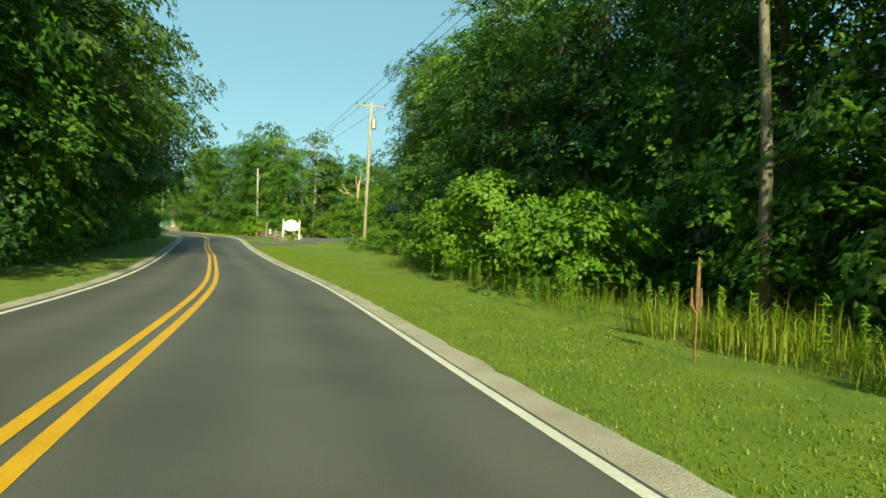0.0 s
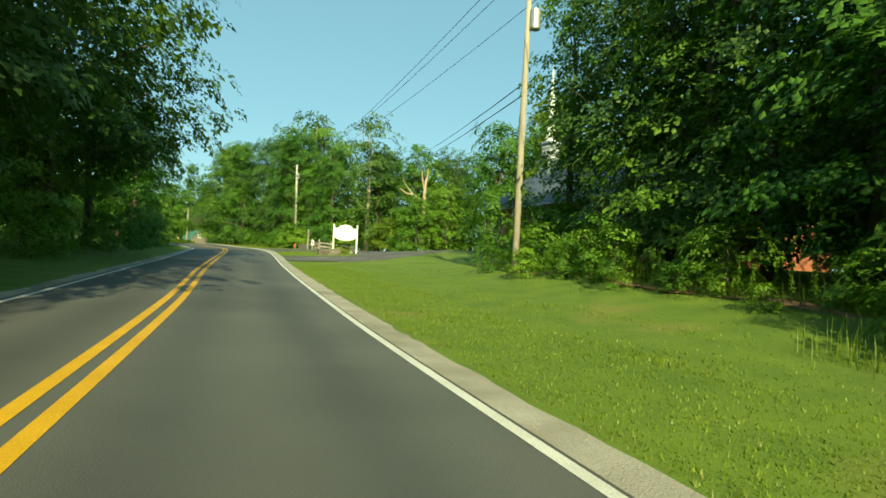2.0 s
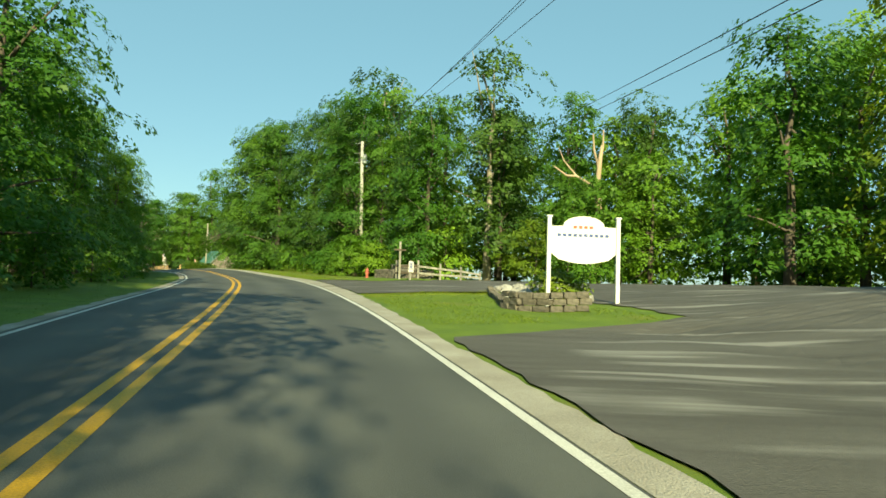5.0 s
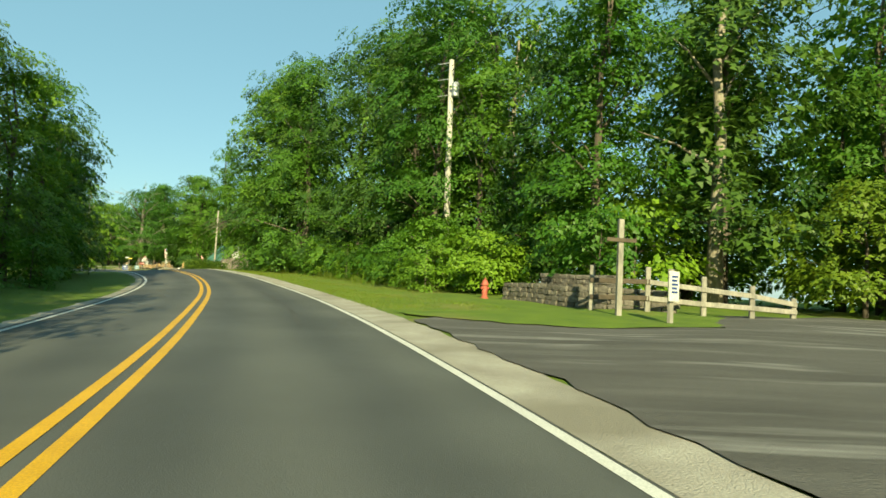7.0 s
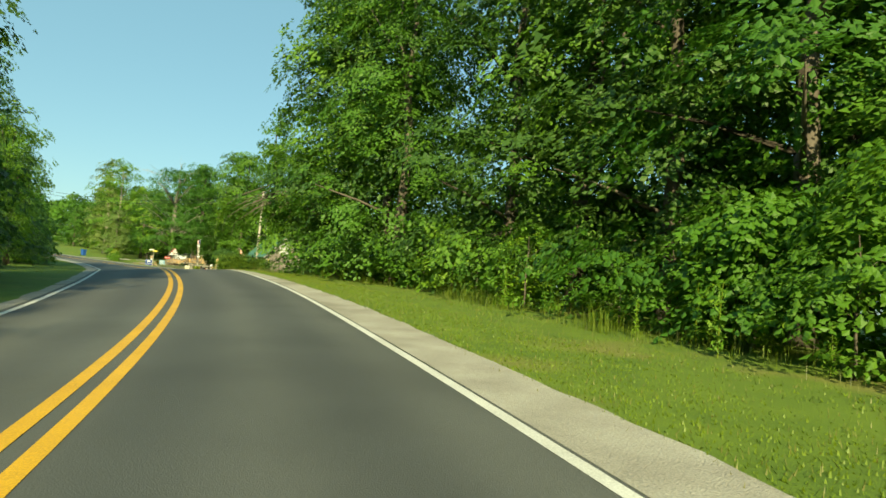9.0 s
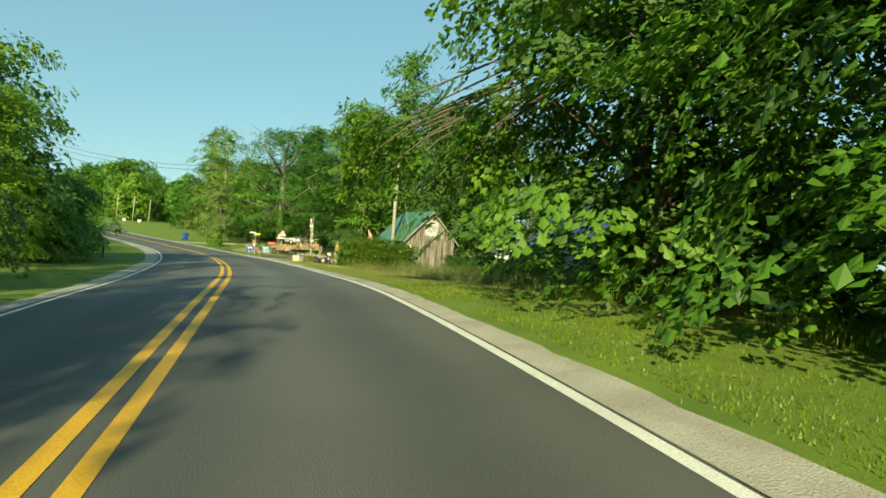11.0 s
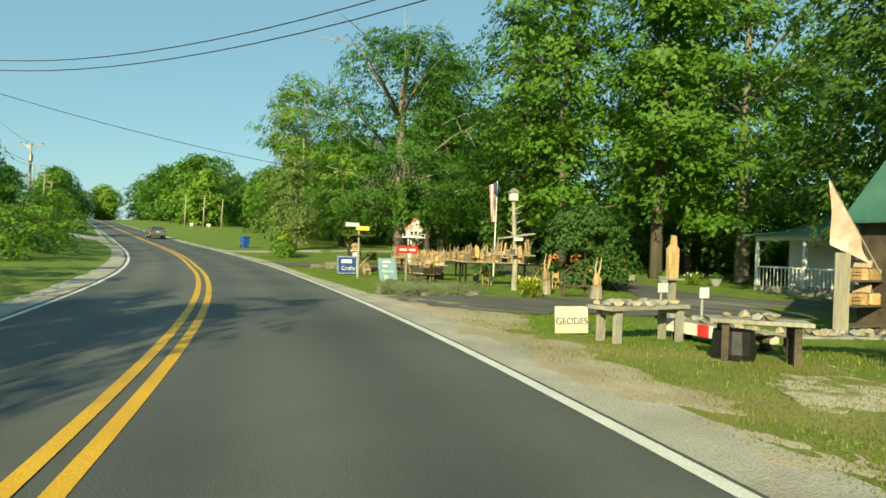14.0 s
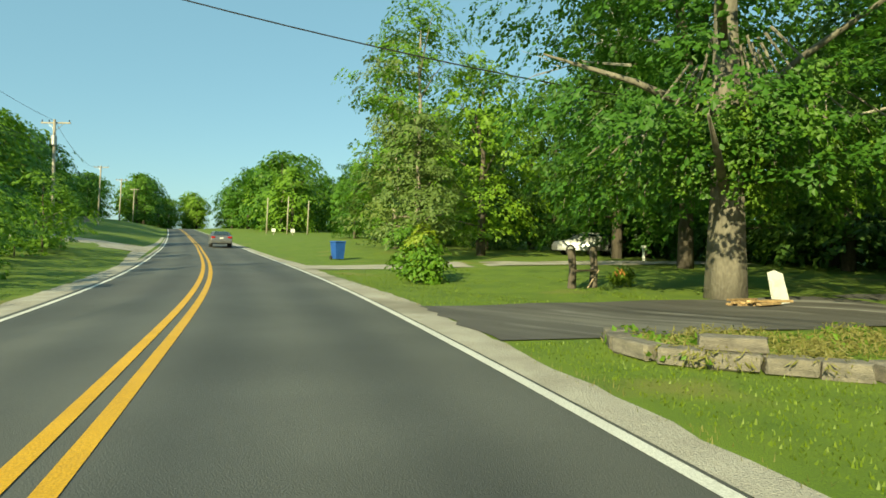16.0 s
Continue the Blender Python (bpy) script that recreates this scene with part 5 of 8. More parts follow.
# ---- buildings ----
def brickwork():
    """Brick bond by the wall's own length and height, joints recessed."""
    m = bpy.data.materials.new("red brick bond")
    m.use_nodes = True
    nt, bs = m.node_tree, m.node_tree.nodes["Principled BSDF"]
    tc, sp, cb = nt.nodes.new("ShaderNodeTexCoord"), nt.nodes.new("ShaderNodeSeparateXYZ"), nt.nodes.new("ShaderNodeCombineXYZ")
    ad = nt.nodes.new("ShaderNodeMath")
    nt.links.new(tc.outputs["Object"], sp.inputs[0])
    nt.links.new(sp.outputs["X"], ad.inputs[0])
    nt.links.new(sp.outputs["Y"], ad.inputs[1])
    nt.links.new(ad.outputs[0], cb.inputs["X"])
    nt.links.new(sp.outputs["Z"], cb.inputs["Y"])
    br = nt.nodes.new("ShaderNodeTexBrick")
    br.inputs["Color1"].default_value, br.inputs["Color2"].default_value, br.inputs["Mortar"].default_value = (0.24, 0.072, 0.04, 1), (0.33, 0.115, 0.07, 1), (0.30, 0.21, 0.16, 1)
    br.inputs["Scale"].default_value, br.inputs["Brick Width"].default_value, br.inputs["Row Height"].default_value, br.inputs["Mortar Size"].default_value = 1.0, 0.21, 0.075, 0.007
    nt.links.new(cb.outputs[0], br.inputs["Vector"])
    no, mx = nt.nodes.new("ShaderNodeTexNoise"), nt.nodes.new("ShaderNodeMix")
    no.inputs["Scale"].default_value = 1.3
    mx.data_type, mx.blend_type = "RGBA", "OVERLAY"
    mx.inputs["Factor"].default_value = 0.5
    nt.links.new(tc.outputs["Object"], no.inputs["Vector"])
    nt.links.new(br.outputs["Color"], mx.inputs["A"])
    nt.links.new(no.outputs["Fac"], mx.inputs["B"])
    nt.links.new(mx.outputs["Result"], bs.inputs["Base Color"])
    bu = nt.nodes.new("ShaderNodeBump")
    bu.inputs["Strength"].default_value, bu.inputs["Distance"].default_value = 0.6, 0.01
    bu.invert = True
    nt.links.new(br.outputs["Fac"], bu.inputs["Height"])
    nt.links.new(bu.outputs["Normal"], bs.inputs["Normal"])
    bs.inputs["Roughness"].default_value = 0.9
    return m


BRICK_BOND = brickwork()


def frame_at(x, y, yx, yy, z):
    """A pose whose y axis runs along (yx, yy)."""
    return Matrix.Translation((x, y, z)) @ Matrix.Rotation(math.atan2(-yx, yy), 4, "Z")


def wall(name, parent, material, m, length, tall, thick, openings):
    """A wall along x with openings (x0, x1, z0, z1) cut through it."""
    bm, x = bmesh.new(), 0.0
    for x0, x1, z0, z1 in sorted(openings):
        box(bm, x, x0, 0, thick, 0, tall)
        box(bm, x0, x1, 0, thick, 0, z0)
        box(bm, x0, x1, 0, thick, z1, tall)
        x = x1
    box(bm, x, length, 0, thick, 0, tall)
    ob = part(name, bm, material, parent)
    ob.matrix_basis = m
    return ob


def window(parent, m, w, h, frame_mat, pane_mat, bars=(1, 1), depth=0.06, name="window"):
    """A framed pane in an opening, its corner at m, in the plane of x and z, facing -y."""
    f = 0.07
    win = part(name, boxes((-f, w + f, -0.03, depth, -f, 0), (-f, w + f, -0.03, depth, h, h + f), (-f, 0, -0.03, depth, 0, h), (w, w + f, -0.03, depth, 0, h)), frame_mat, parent)
    win.matrix_basis = m
    part("pane", boxes((0.0, w, 0.03, 0.05, 0.0, h)), pane_mat, win)
    if bars != (1, 1):
        rows = [(w * k / bars[0] - 0.02, w * k / bars[0] + 0.02, 0.0, 0.028, 0, h) for k in range(1, bars[0])]
        rows += [(0, w, 0.0, 0.027, h * k / bars[1] - 0.02, h * k / bars[1] + 0.02) for k in range(1, bars[1])]
        part("bar", boxes(*rows), frame_mat, win)
    part("sill", boxes((-0.12, w + 0.12, -0.08, 0.02, -0.12, -0.072)), frame_mat, win)
    return win


def gable_roof(parent, width, y0, y1, eave, ridge, over, thick, material, trim=None, ribs=0.0):
    """Two slabs over x from -width/2 to width/2; y0 and y1 with the overhang. ribs: spacing of raised seams."""
    h = width / 2
    slope = (ridge - eave) / h
    for name, k in (("roof_slope", 1), ("roof_slope", -1)):
        bm = bmesh.new()
        xo, zo = (h + over) * k, eave - slope * over
        prism(bm, [(0, ridge), (xo, zo), (xo, zo + thick), (0, ridge + thick)], y0, y1)
        slab = part(name, bm, material, parent)
        if ribs:
            n = int((y1 - y0) / ribs)
            for j in range(n + 1):
                y = y0 + 0.02 + j * (y1 - y0 - 0.08) / max(1, n)
                part("seam", prism(bmesh.new(), [(0, ridge + thick), (xo, zo + thick), (xo, zo + thick + 0.03), (0, ridge + thick + 0.03)], y, y + 0.04), material, slab)
    if trim:
        for y, name in ((y0 - 0.03, "bargeboard"), (y1 + 0.003, "bargeboard")):
            bm = bmesh.new()
            for k in (1, -1):
                xo, zo = (h + over) * k, eave - slope * over
                prism(bm, [(0.0, ridge - 0.12), (xo, zo - 0.12), (xo, zo + thick), (0.0, ridge + thick)], y, y + 0.027)
            part(name, bm, trim, parent)
        for k in (1, -1):
            xo, zo = (h + over) * k, eave - slope * over
            part("gutter", boxes((xo - 0.05 if k < 0 else xo + 0.003, xo - 0.003 if k < 0 else xo + 0.05, y0, y1, zo - 0.06, zo + thick * 0.8)), trim, parent)


def gable(name, parent, width, eave, ridge, y0, y1, material):
    h = width / 2
    return part(name, prism(bmesh.new(), [(-h, eave), (h, eave), (0, ridge)], y0, y1), material, parent)


def church():
    ax, ay, ux, uy, gz = -7.27, 75.89, 0.524, -0.851, 3.75
    half, far, tall, ridge = 5.1, 22.0, 3.45, 6.75
    m = frame_at(ax + 0.851 * half, ay + 0.524 * half, ux, uy, gz)
    ob = thing("church", m, "red brick church with grey shingled gable roof and white steeple", "church")
    openings = [(1.15 + 2.75 * k, 2.0 + 2.75 * k, 1.1, 3.1) for k in range(7)]
    # the wall beside the road stands at x = +half and faces +x
    wall("wall", ob, BRICK_BOND, Matrix.Translation((half, 0, 0)) @ Matrix.Rotation(radians(90), 4, "Z"), far, tall, 0.25, openings)
    wall("wall", ob, BRICK_BOND, Matrix.Translation((-half + 0.25, 0, 0)) @ Matrix.Rotation(radians(90), 4, "Z"), far, tall, 0.25, [])
    wall("wall", ob, BRICK_BOND, Matrix.Translation((-half + 0.25, 0.003, 0)), 2 * half - 0.5, tall, 0.25, [])
    wall("wall", ob, BRICK_BOND, Matrix.Translation((-half + 0.25, far - 0.253, 0)), 2 * half - 0.5, tall, 0.25, [])
    gable("gable_end", ob, 2 * half, tall, ridge, 0.05, 0.25, WHITE)
    gable("gable_end", ob, 2 * half, tall, ridge, far - 0.25, far - 0.05, WHITE)
    part("foundation", boxes((-half - 0.03, half + 0.03, -0.03, far + 0.03, -1.2, 0.0)), BRICK, ob)
    gable_roof(ob, 2 * half, -0.5, far + 0.5, tall, ridge, 0.5, 0.12, SHINGLE, STEEPLE_GREY)
    part("downspout", boxes((half + 0.02, half + 0.1, 0.02, 0.1, 0.0, tall - 0.1)), WHITE, ob)
    for x0, x1, z0, z1 in openings:
        wm = Matrix.Translation((half + 0.005, x0, z0)) @ Matrix.Rotation(radians(90), 4, "Z")
        w = window(ob, wm, x1 - x0, z1 - z0, WHITE, STAINED)
        part("emblem", boxes((0.28, 0.57, 0.0, 0.028, 0.95, 1.3)), DARK_METAL, w, "dark medallion in the coloured glass")
    for y in (1.45, 4.2):
        sg = part("parking_sign", boxes((half + 0.004, half + 0.02, y, y + 0.3, 0.42, 0.95)), WHITE, ob, "white and blue accessible parking sign")
        part("symbol", boxes((half + 0.021, half + 0.026, y + 0.05, y + 0.25, 0.55, 0.85)), SIGN_BLUE, sg)
    part("vent", boxes((half + 0.003, half + 0.015, 2.0, 2.35, 0.02, 0.18)), DARK_METAL, ob)
    part("vent", boxes((half + 0.003, half + 0.015, 6.2, 6.55, 0.02, 0.18)), DARK_METAL, ob)
    # cross with a red flame between two windows
    bm = bmesh.new()
    box(bm, half + 0.12, half + 0.17, 5.72, 5.81, 0.95, 3.1)
    box(bm, half + 0.12, half + 0.17, 5.42, 6.12, 2.35, 2.45)
    part("cross", bm, DARK_WOOD, ob, "dark wooden cross on the brick wall")
    bm = bmesh.new()
    ring = [(math.sin(a) * 0.42, 2.0 + math.cos(a) * 0.95) for a in (math.pi * k / 10 for k in range(11))]
    ring += [(0.16 * math.sin(math.pi * k / 10), 2.0 - 0.95 * math.cos(math.pi * k / 10) * 1.0) for k in range(1, 10)]
    prism(bm, ring, -0.012, 0.012)
    fl = part("flame", bm, RED_PAINT, ob, "red flame emblem beside the cross")
    fl.matrix_basis = Matrix.Translation((half + 0.1, 5.69, 0)) @ Matrix.Rotation(radians(-90), 4, "Z")
    # steeple on the ridge near the parking lot end
    st = part("steeple", tapered(0.72, 0.66, 6.3, 7.75), STEEPLE_GREY, ob, "grey and white painted wooden steeple")
    st.matrix_basis = Matrix.Translation((0, 1.6, 0))
    part("belfry", boxes((-0.56, 0.56, -0.56, 0.56, 7.75, 9.15, 0.02)), STEEPLE_GREY, st)
    part("cornice", boxes((-0.84, 0.84, -0.84, 0.84, 7.68, 7.8, 0.02), (-0.72, 0.72, -0.72, 0.72, 9.15, 9.35, 0.03)), STEEPLE_GREY, st)
    for k in range(4):
        rm = Matrix.Rotation(radians(90 * k), 4, "Z")
        for j in range(7):
            lv = part("louver", boxes((-0.36, 0.36, -0.62, -0.563, 7.95 + 0.15 * j, 8.04 + 0.15 * j)), GREY_METAL if j % 2 else WHITE_WORN, st)
            lv.matrix_basis = rm
    part("spire", tapered(0.42, 0.03, 9.35, 16.1, 8), WHITE, st)
    return ob


def tapered(r0, r1, z0, z1, sides=4):
    bm = bmesh.new()
    k = math.sqrt(2) if sides == 4 else 1.0
    a, b = ([bm.verts.new((k * r * math.cos(q), k * r * math.sin(q), z)) for q in (2 * math.pi * (i + 0.5) / sides for i in range(sides))] for r, z in ((r0, z0), (r1, z1)))
    for i in range(sides):
        bm.faces.new((a[i], a[(i + 1) % sides], b[(i + 1) % sides], b[i]))
    bm.faces.new(b)
    bm.faces.new(a[::-1])
    return bm


church()


def shed():
    """Gable front at y = 0 facing -y."""
    m = frame_at(-74.95, 170.25, -0.79, 0.61, 4.45)
    ob = thing("craft_shed", m, "weathered board shed with a green metal gable roof", "shed")
    half, far, eave, ridge = 2.05, 4.7, 2.4, 4.48
    rnd = random.Random(4)
    n, x = 0, -half
    while x < half - 0.02:
        w = min(rnd.uniform(0.17, 0.25), half - x)
        top0, top1 = (ridge - 0.1 - abs(q) * (ridge - eave) / half for q in (x, x + w))
        lift = rnd.uniform(0, 0.02)
        bm = bmesh.new()
        prism(bm, [(x + 0.011, -0.4), (x + w - 0.011, -0.4), (x + w - 0.011, 2.42), (x + 0.011, 2.42)], -0.03 - lift, 0.0)
        part("board", bm, BARN_WOOD, ob)
        bm = bmesh.new()
        prism(bm, [(x + 0.011, 2.44), (x + w - 0.011, 2.44), (x + w - 0.011, max(2.46, top1)), (x + 0.011, max(2.46, top0))], -0.05 - lift, 0.0)
        part("board", bm, BARN_WOOD, ob)
        x += w
        n += 1
    part("frame", boxes((-half, half, 0.003, 0.1, -0.4, eave), (-half, -half + 0.1, 0.1, far, -0.1, eave), (half - 0.1, half, 0.1, far, -0.1, eave), (-half, half, far - 0.1, far, -0.1, eave)), DARK_WOOD, ob)
    gable("gable_end", ob, 2 * half, eave, ridge - 0.05, far - 0.1, far, BARN_WOOD)
    part("belt", boxes((-half - 0.02, half + 0.02, -0.09, -0.055, 2.36, 2.5)), BARN_WOOD, ob)
    gable_roof(ob, 2 * half, -0.25, far + 0.2, eave, ridge, 0.3, 0.05, GREEN_METAL, None, 0.23)
    for k in (1, -1):
        bm = bmesh.new()
        prism(bm, [(0, ridge - 0.16), (k * (half + 0.3), eave - 0.43), (k * (half + 0.3), eave - 0.28), (0, ridge - 0.005)], -0.29, -0.255)
        part("bargeboard", bm, FENCE_WOOD, ob)
    # worn sign board under the gable, its foot cut to a point
    bm = bmesh.new()
    prism(bm, [(-0.55, 2.68), (-0.32, 2.58), (-0.13, 2.65), (0, 2.55), (0.13, 2.65), (0.32, 2.58), (0.55, 2.68), (0.55, 3.62), (0.4, 3.78), (0.16, 3.8), (0, 3.88), (-0.16, 3.8), (-0.4, 3.78), (-0.55, 3.62)], -0.12, -0.075)
    sg = part("sign_board", bm, SIGN_WORN, ob, "worn white sign reading local crafts")
    for text, z, size in (("LOCAL", 3.22, 0.26), ("CRAFTS", 2.9, 0.25)):
        lettering(sg, text, 0, -0.123, z, size, DARK_METAL)
    part("bar", boxes((-0.2, 0.2, -0.124, -0.121, 3.55, 3.66)), DARK_METAL, sg)
    part("panel", boxes((-0.4, 0.4, -0.1215, -0.1205, 2.76, 3.04)), WHITE_WORN, sg)
    return ob


def lettering(parent, text, x, y, z, size, material, turn=0.0):
    """Raised letters, facing -y."""
    cu = bpy.data.curves.new("lettering", "FONT")
    cu.body, cu.size, cu.align_x, cu.extrude = text, size, "CENTER", 0.002
    tmp = bpy.data.objects.new("lettering", cu)
    me = bpy.data.meshes.new_from_object(tmp)
    bpy.data.objects.remove(tmp)
    me.materials.append(material)
    ob = new("lettering", me)
    ob.parent = parent
    ob.matrix_basis = pose(x, y, z, 90, 0, turn)
    return ob


shed()


def blue_house():
    yx, yy = -0.70, 0.714
    m = frame_at(-63.0 + yy * 4.6, 162.74 - yx * 4.6, yx, yy, 4.25)
    ob = thing("blue_house", m, "old blue clapboard house with a rusty grey metal roof", "house")
    half, far, eave, ridge = 4.4, 6.6, 2.45, 5.65
    m_road = Matrix.Translation((-half, far, 0)) @ Matrix.Rotation(radians(-90), 4, "Z")
    ops = [(0.75, 1.8, 0.85, 2.2), (2.65, 3.35, 0.25, 2.2), (4.1, 5.3, 0.85, 2.2)]
    wall("wall", ob, BLUE_SIDING, m_road, far, eave, 0.15, ops)
    wall("wall", ob, BLUE_SIDING, Matrix.Translation((-half, 0, 0)), 2 * half, eave, 0.15, [(3.2, 4.2, 0.9, 2.2), (6.6, 7.6, 0.9, 2.2)])
    wall("wall", ob, BLUE_SIDING, Matrix.Translation((half, 0.15, 0)) @ Matrix.Rotation(radians(90), 4, "Z"), far - 0.15, eave, 0.15, [])
    wall("wall", ob, BLUE_SIDING, Matrix.Translation((-half + 0.15, far - 0.15, 0)), 2 * half - 0.3, eave, 0.15, [])
    part("foundation", boxes((-half + 0.02, half - 0.02, 0.02, far - 0.02, -0.9, 0.0)), STONE, ob)
    # clapboards: on the road side between the openings, and up the gable
    step = 0.13
    for k in range(int(eave / step)):
        z = k * step
        cuts, x = [], 0.0
        for x0, x1, z0, z1 in ops:
            if z + step > z0 - 0.08 and z < z1 + 0.08:
                cuts.append((x, x0 - 0.08))
                x = x1 + 0.08
        cuts.append((x, far))
        for a, b in cuts:
            bm = bmesh.new()
            prism(bm, [(0, z), (0.025, z), (0.006, z + step - 0.004), (0, z + step - 0.004)], a, b)
            bd = part("clapboard", bm, BLUE_SIDING, ob)
            bd.matrix_basis = Matrix.Translation((-half - 0.001, far, 0)) @ Matrix.Rotation(radians(180), 4, "Z")
    for k in range(int(ridge / step)):
        z = k * step
        reach = half if z + step < eave else half * (ridge - z - step) / (ridge - eave)
        if reach > 0.15:
            bm = bmesh.new()
            prism(bm, [(0, z), (0.025, z), (0.006, z + step - 0.004), (0, z + step - 0.004)], -reach, reach)
            bd = part("clapboard", bm, BLUE_SIDING, ob)
            bd.matrix_basis = Matrix.Translation((0, -0.001, 0)) @ Matrix.Rotation(radians(-90), 4, "Z")
    gable("gable_end", ob, 2 * half, eave, ridge, 0.0, 0.15, BLUE_SIDING)
    gable("gable_end", ob, 2 * half, eave, ridge, far - 0.15, far, BLUE_SIDING)
    gable_roof(ob, 2 * half, -0.35, far + 0.35, eave, ridge, 0.45, 0.05, TIN, WHITE_WORN, 0.35)
    for x0, x1, z0, z1 in ops:
        wm = m_road @ Matrix.Translation((x0, 0.02, z0))
        window(ob, wm, x1 - x0, z1 - z0, WHITE_WORN, GLASS if z0 > 0.5 else WHITE_WORN, (2, 2) if z0 > 0.5 else (1, 2), name="window" if z0 > 0.5 else "door")
        if z0 > 0.5:
            part("curtain", boxes((x0 + 0.05, x0 + 0.4, 0.09, 0.11, z0, z1)), CLOTH_WHITE, ob).matrix_basis = m_road
    ch = part("chimney", boxes((-0.35, 0.35, 0.9, 1.6, ridge - 0.6, ridge + 0.45, 0.01)), BRICK, ob, "small red brick chimney")
    part("cap", boxes((-0.4, 0.4, 0.85, 1.65, ridge + 0.45, ridge + 0.53)), MORTAR, ch)
    # low lattice rail before the door
    for k in range(9):
        part("baluster", boxes((0.6 + 0.3 * k, 0.64 + 0.3 * k, -0.62, -0.58, -0.4, 0.55)), GREY_METAL, ob).matrix_basis = m_road
    part("rail", boxes((0.5, 3.1, -0.64, -0.56, 0.55, 0.62)), GREY_METAL, ob).matrix_basis = m_road
    return ob


blue_house()


def white_house():
    m = frame_at(-71.2, 186.2, -0.8, 0.6, 4.45)
    ob = thing("white_house", m, "low cream painted house with a green metal roof", "house")
    half, far, eave, ridge = 4.9, 9.0, 2.5, 4.0
    wall("wall", ob, CREAM, Matrix.Translation((-half, 0, 0)), 2 * half, eave, 0.2, [(2.5, 3.6, 0.8, 2.1), (7.4, 8.4, 0.8, 2.0)])
    wall("wall", ob, CREAM, Matrix.Translation((-half + 0.2, 0.2, 0)) @ Matrix.Rotation(radians(90), 4, "Z"), far, eave, 0.2, [])
    wall("wall", ob, CREAM, Matrix.Translation((half, 0.2, 0)) @ Matrix.Rotation(radians(90), 4, "Z"), far, eave, 0.2, [])
    gable("gable_end", ob, 2 * half, eave, ridge, 0.0, 0.2, CREAM)
    gable("gable_end", ob, 2 * half, eave, ridge, far, far + 0.2, CREAM)
    gable_roof(ob, 2 * half, -0.4, far + 0.5, eave, ridge, 0.5, 0.06, GREEN_METAL, WHITE, 0.4)
    for x0, x1, z0, z1 in ((2.5, 3.6, 0.8, 2.1), (7.4, 8.4, 0.8, 2.0)):
        window(ob, Matrix.Translation((x0 - half, 0.02, z0)), x1 - x0, z1 - z0, WHITE_WORN, GLASS, (2, 3))
    # the porch on the side towards the drive
    out = -half - 2.3
    part("porch_floor", boxes((out, -half - 0.01, 0.4, far, -0.4, 0.22)), FENCE_WOOD, ob)
    part("porch_roof", prism(bmesh.new(), [(out - 0.35, 2.28), (-half - 0.4, 2.5), (-half - 0.4, 2.58), (out - 0.35, 2.34)], 0.0, far + 0.3), GREEN_METAL, ob)
    part("porch_beam", boxes((out, out + 0.12, 0.4, far, 2.1, 2.28)), WHITE, ob)
    ys = [0.45, 2.5, 4.6, 6.7, far - 0.15]
    for y in ys:
        part("post", boxes((out, out + 0.13, y, y + 0.13, 0.22, 2.1, 0.01)), WHITE, ob)
    for a, b in zip(ys[1:], ys[2:]):
        part("rail", boxes((out + 0.03, out + 0.1, a + 0.13, b, 0.98, 1.05)), WHITE, ob)
        for k in range(12):
            y = a + 0.13 + (b - a - 0.13) * (k + 0.5) / 12
            part("baluster", boxes((out + 0.05, out + 0.08, y - 0.015, y + 0.015, 0.22, 0.98)), WHITE, ob)
    return ob


white_house()


def carport():
    m = frame_at(-65.2, 181.0, -0.8, 0.6, height(-65.2, 181.0))
    ob = thing("carport", m, "small open carport with a green metal roof", "carport")
    for x in (-2.2, 2.1):
        for y in (0.1, 3.8):
            part("post", boxes((x, x + 0.1, y, y + 0.1, -0.1, 2.0)), WHITE_WORN, ob)
    part("back_wall", boxes((-2.1, 2.1, 3.9, 4.0, 0, 1.95)), CREAM, ob)
    gable_roof(ob, 4.6, -0.2, 4.3, 2.0, 2.9, 0.3, 0.05, GREEN_METAL, WHITE_WORN, 0.3)


carport()

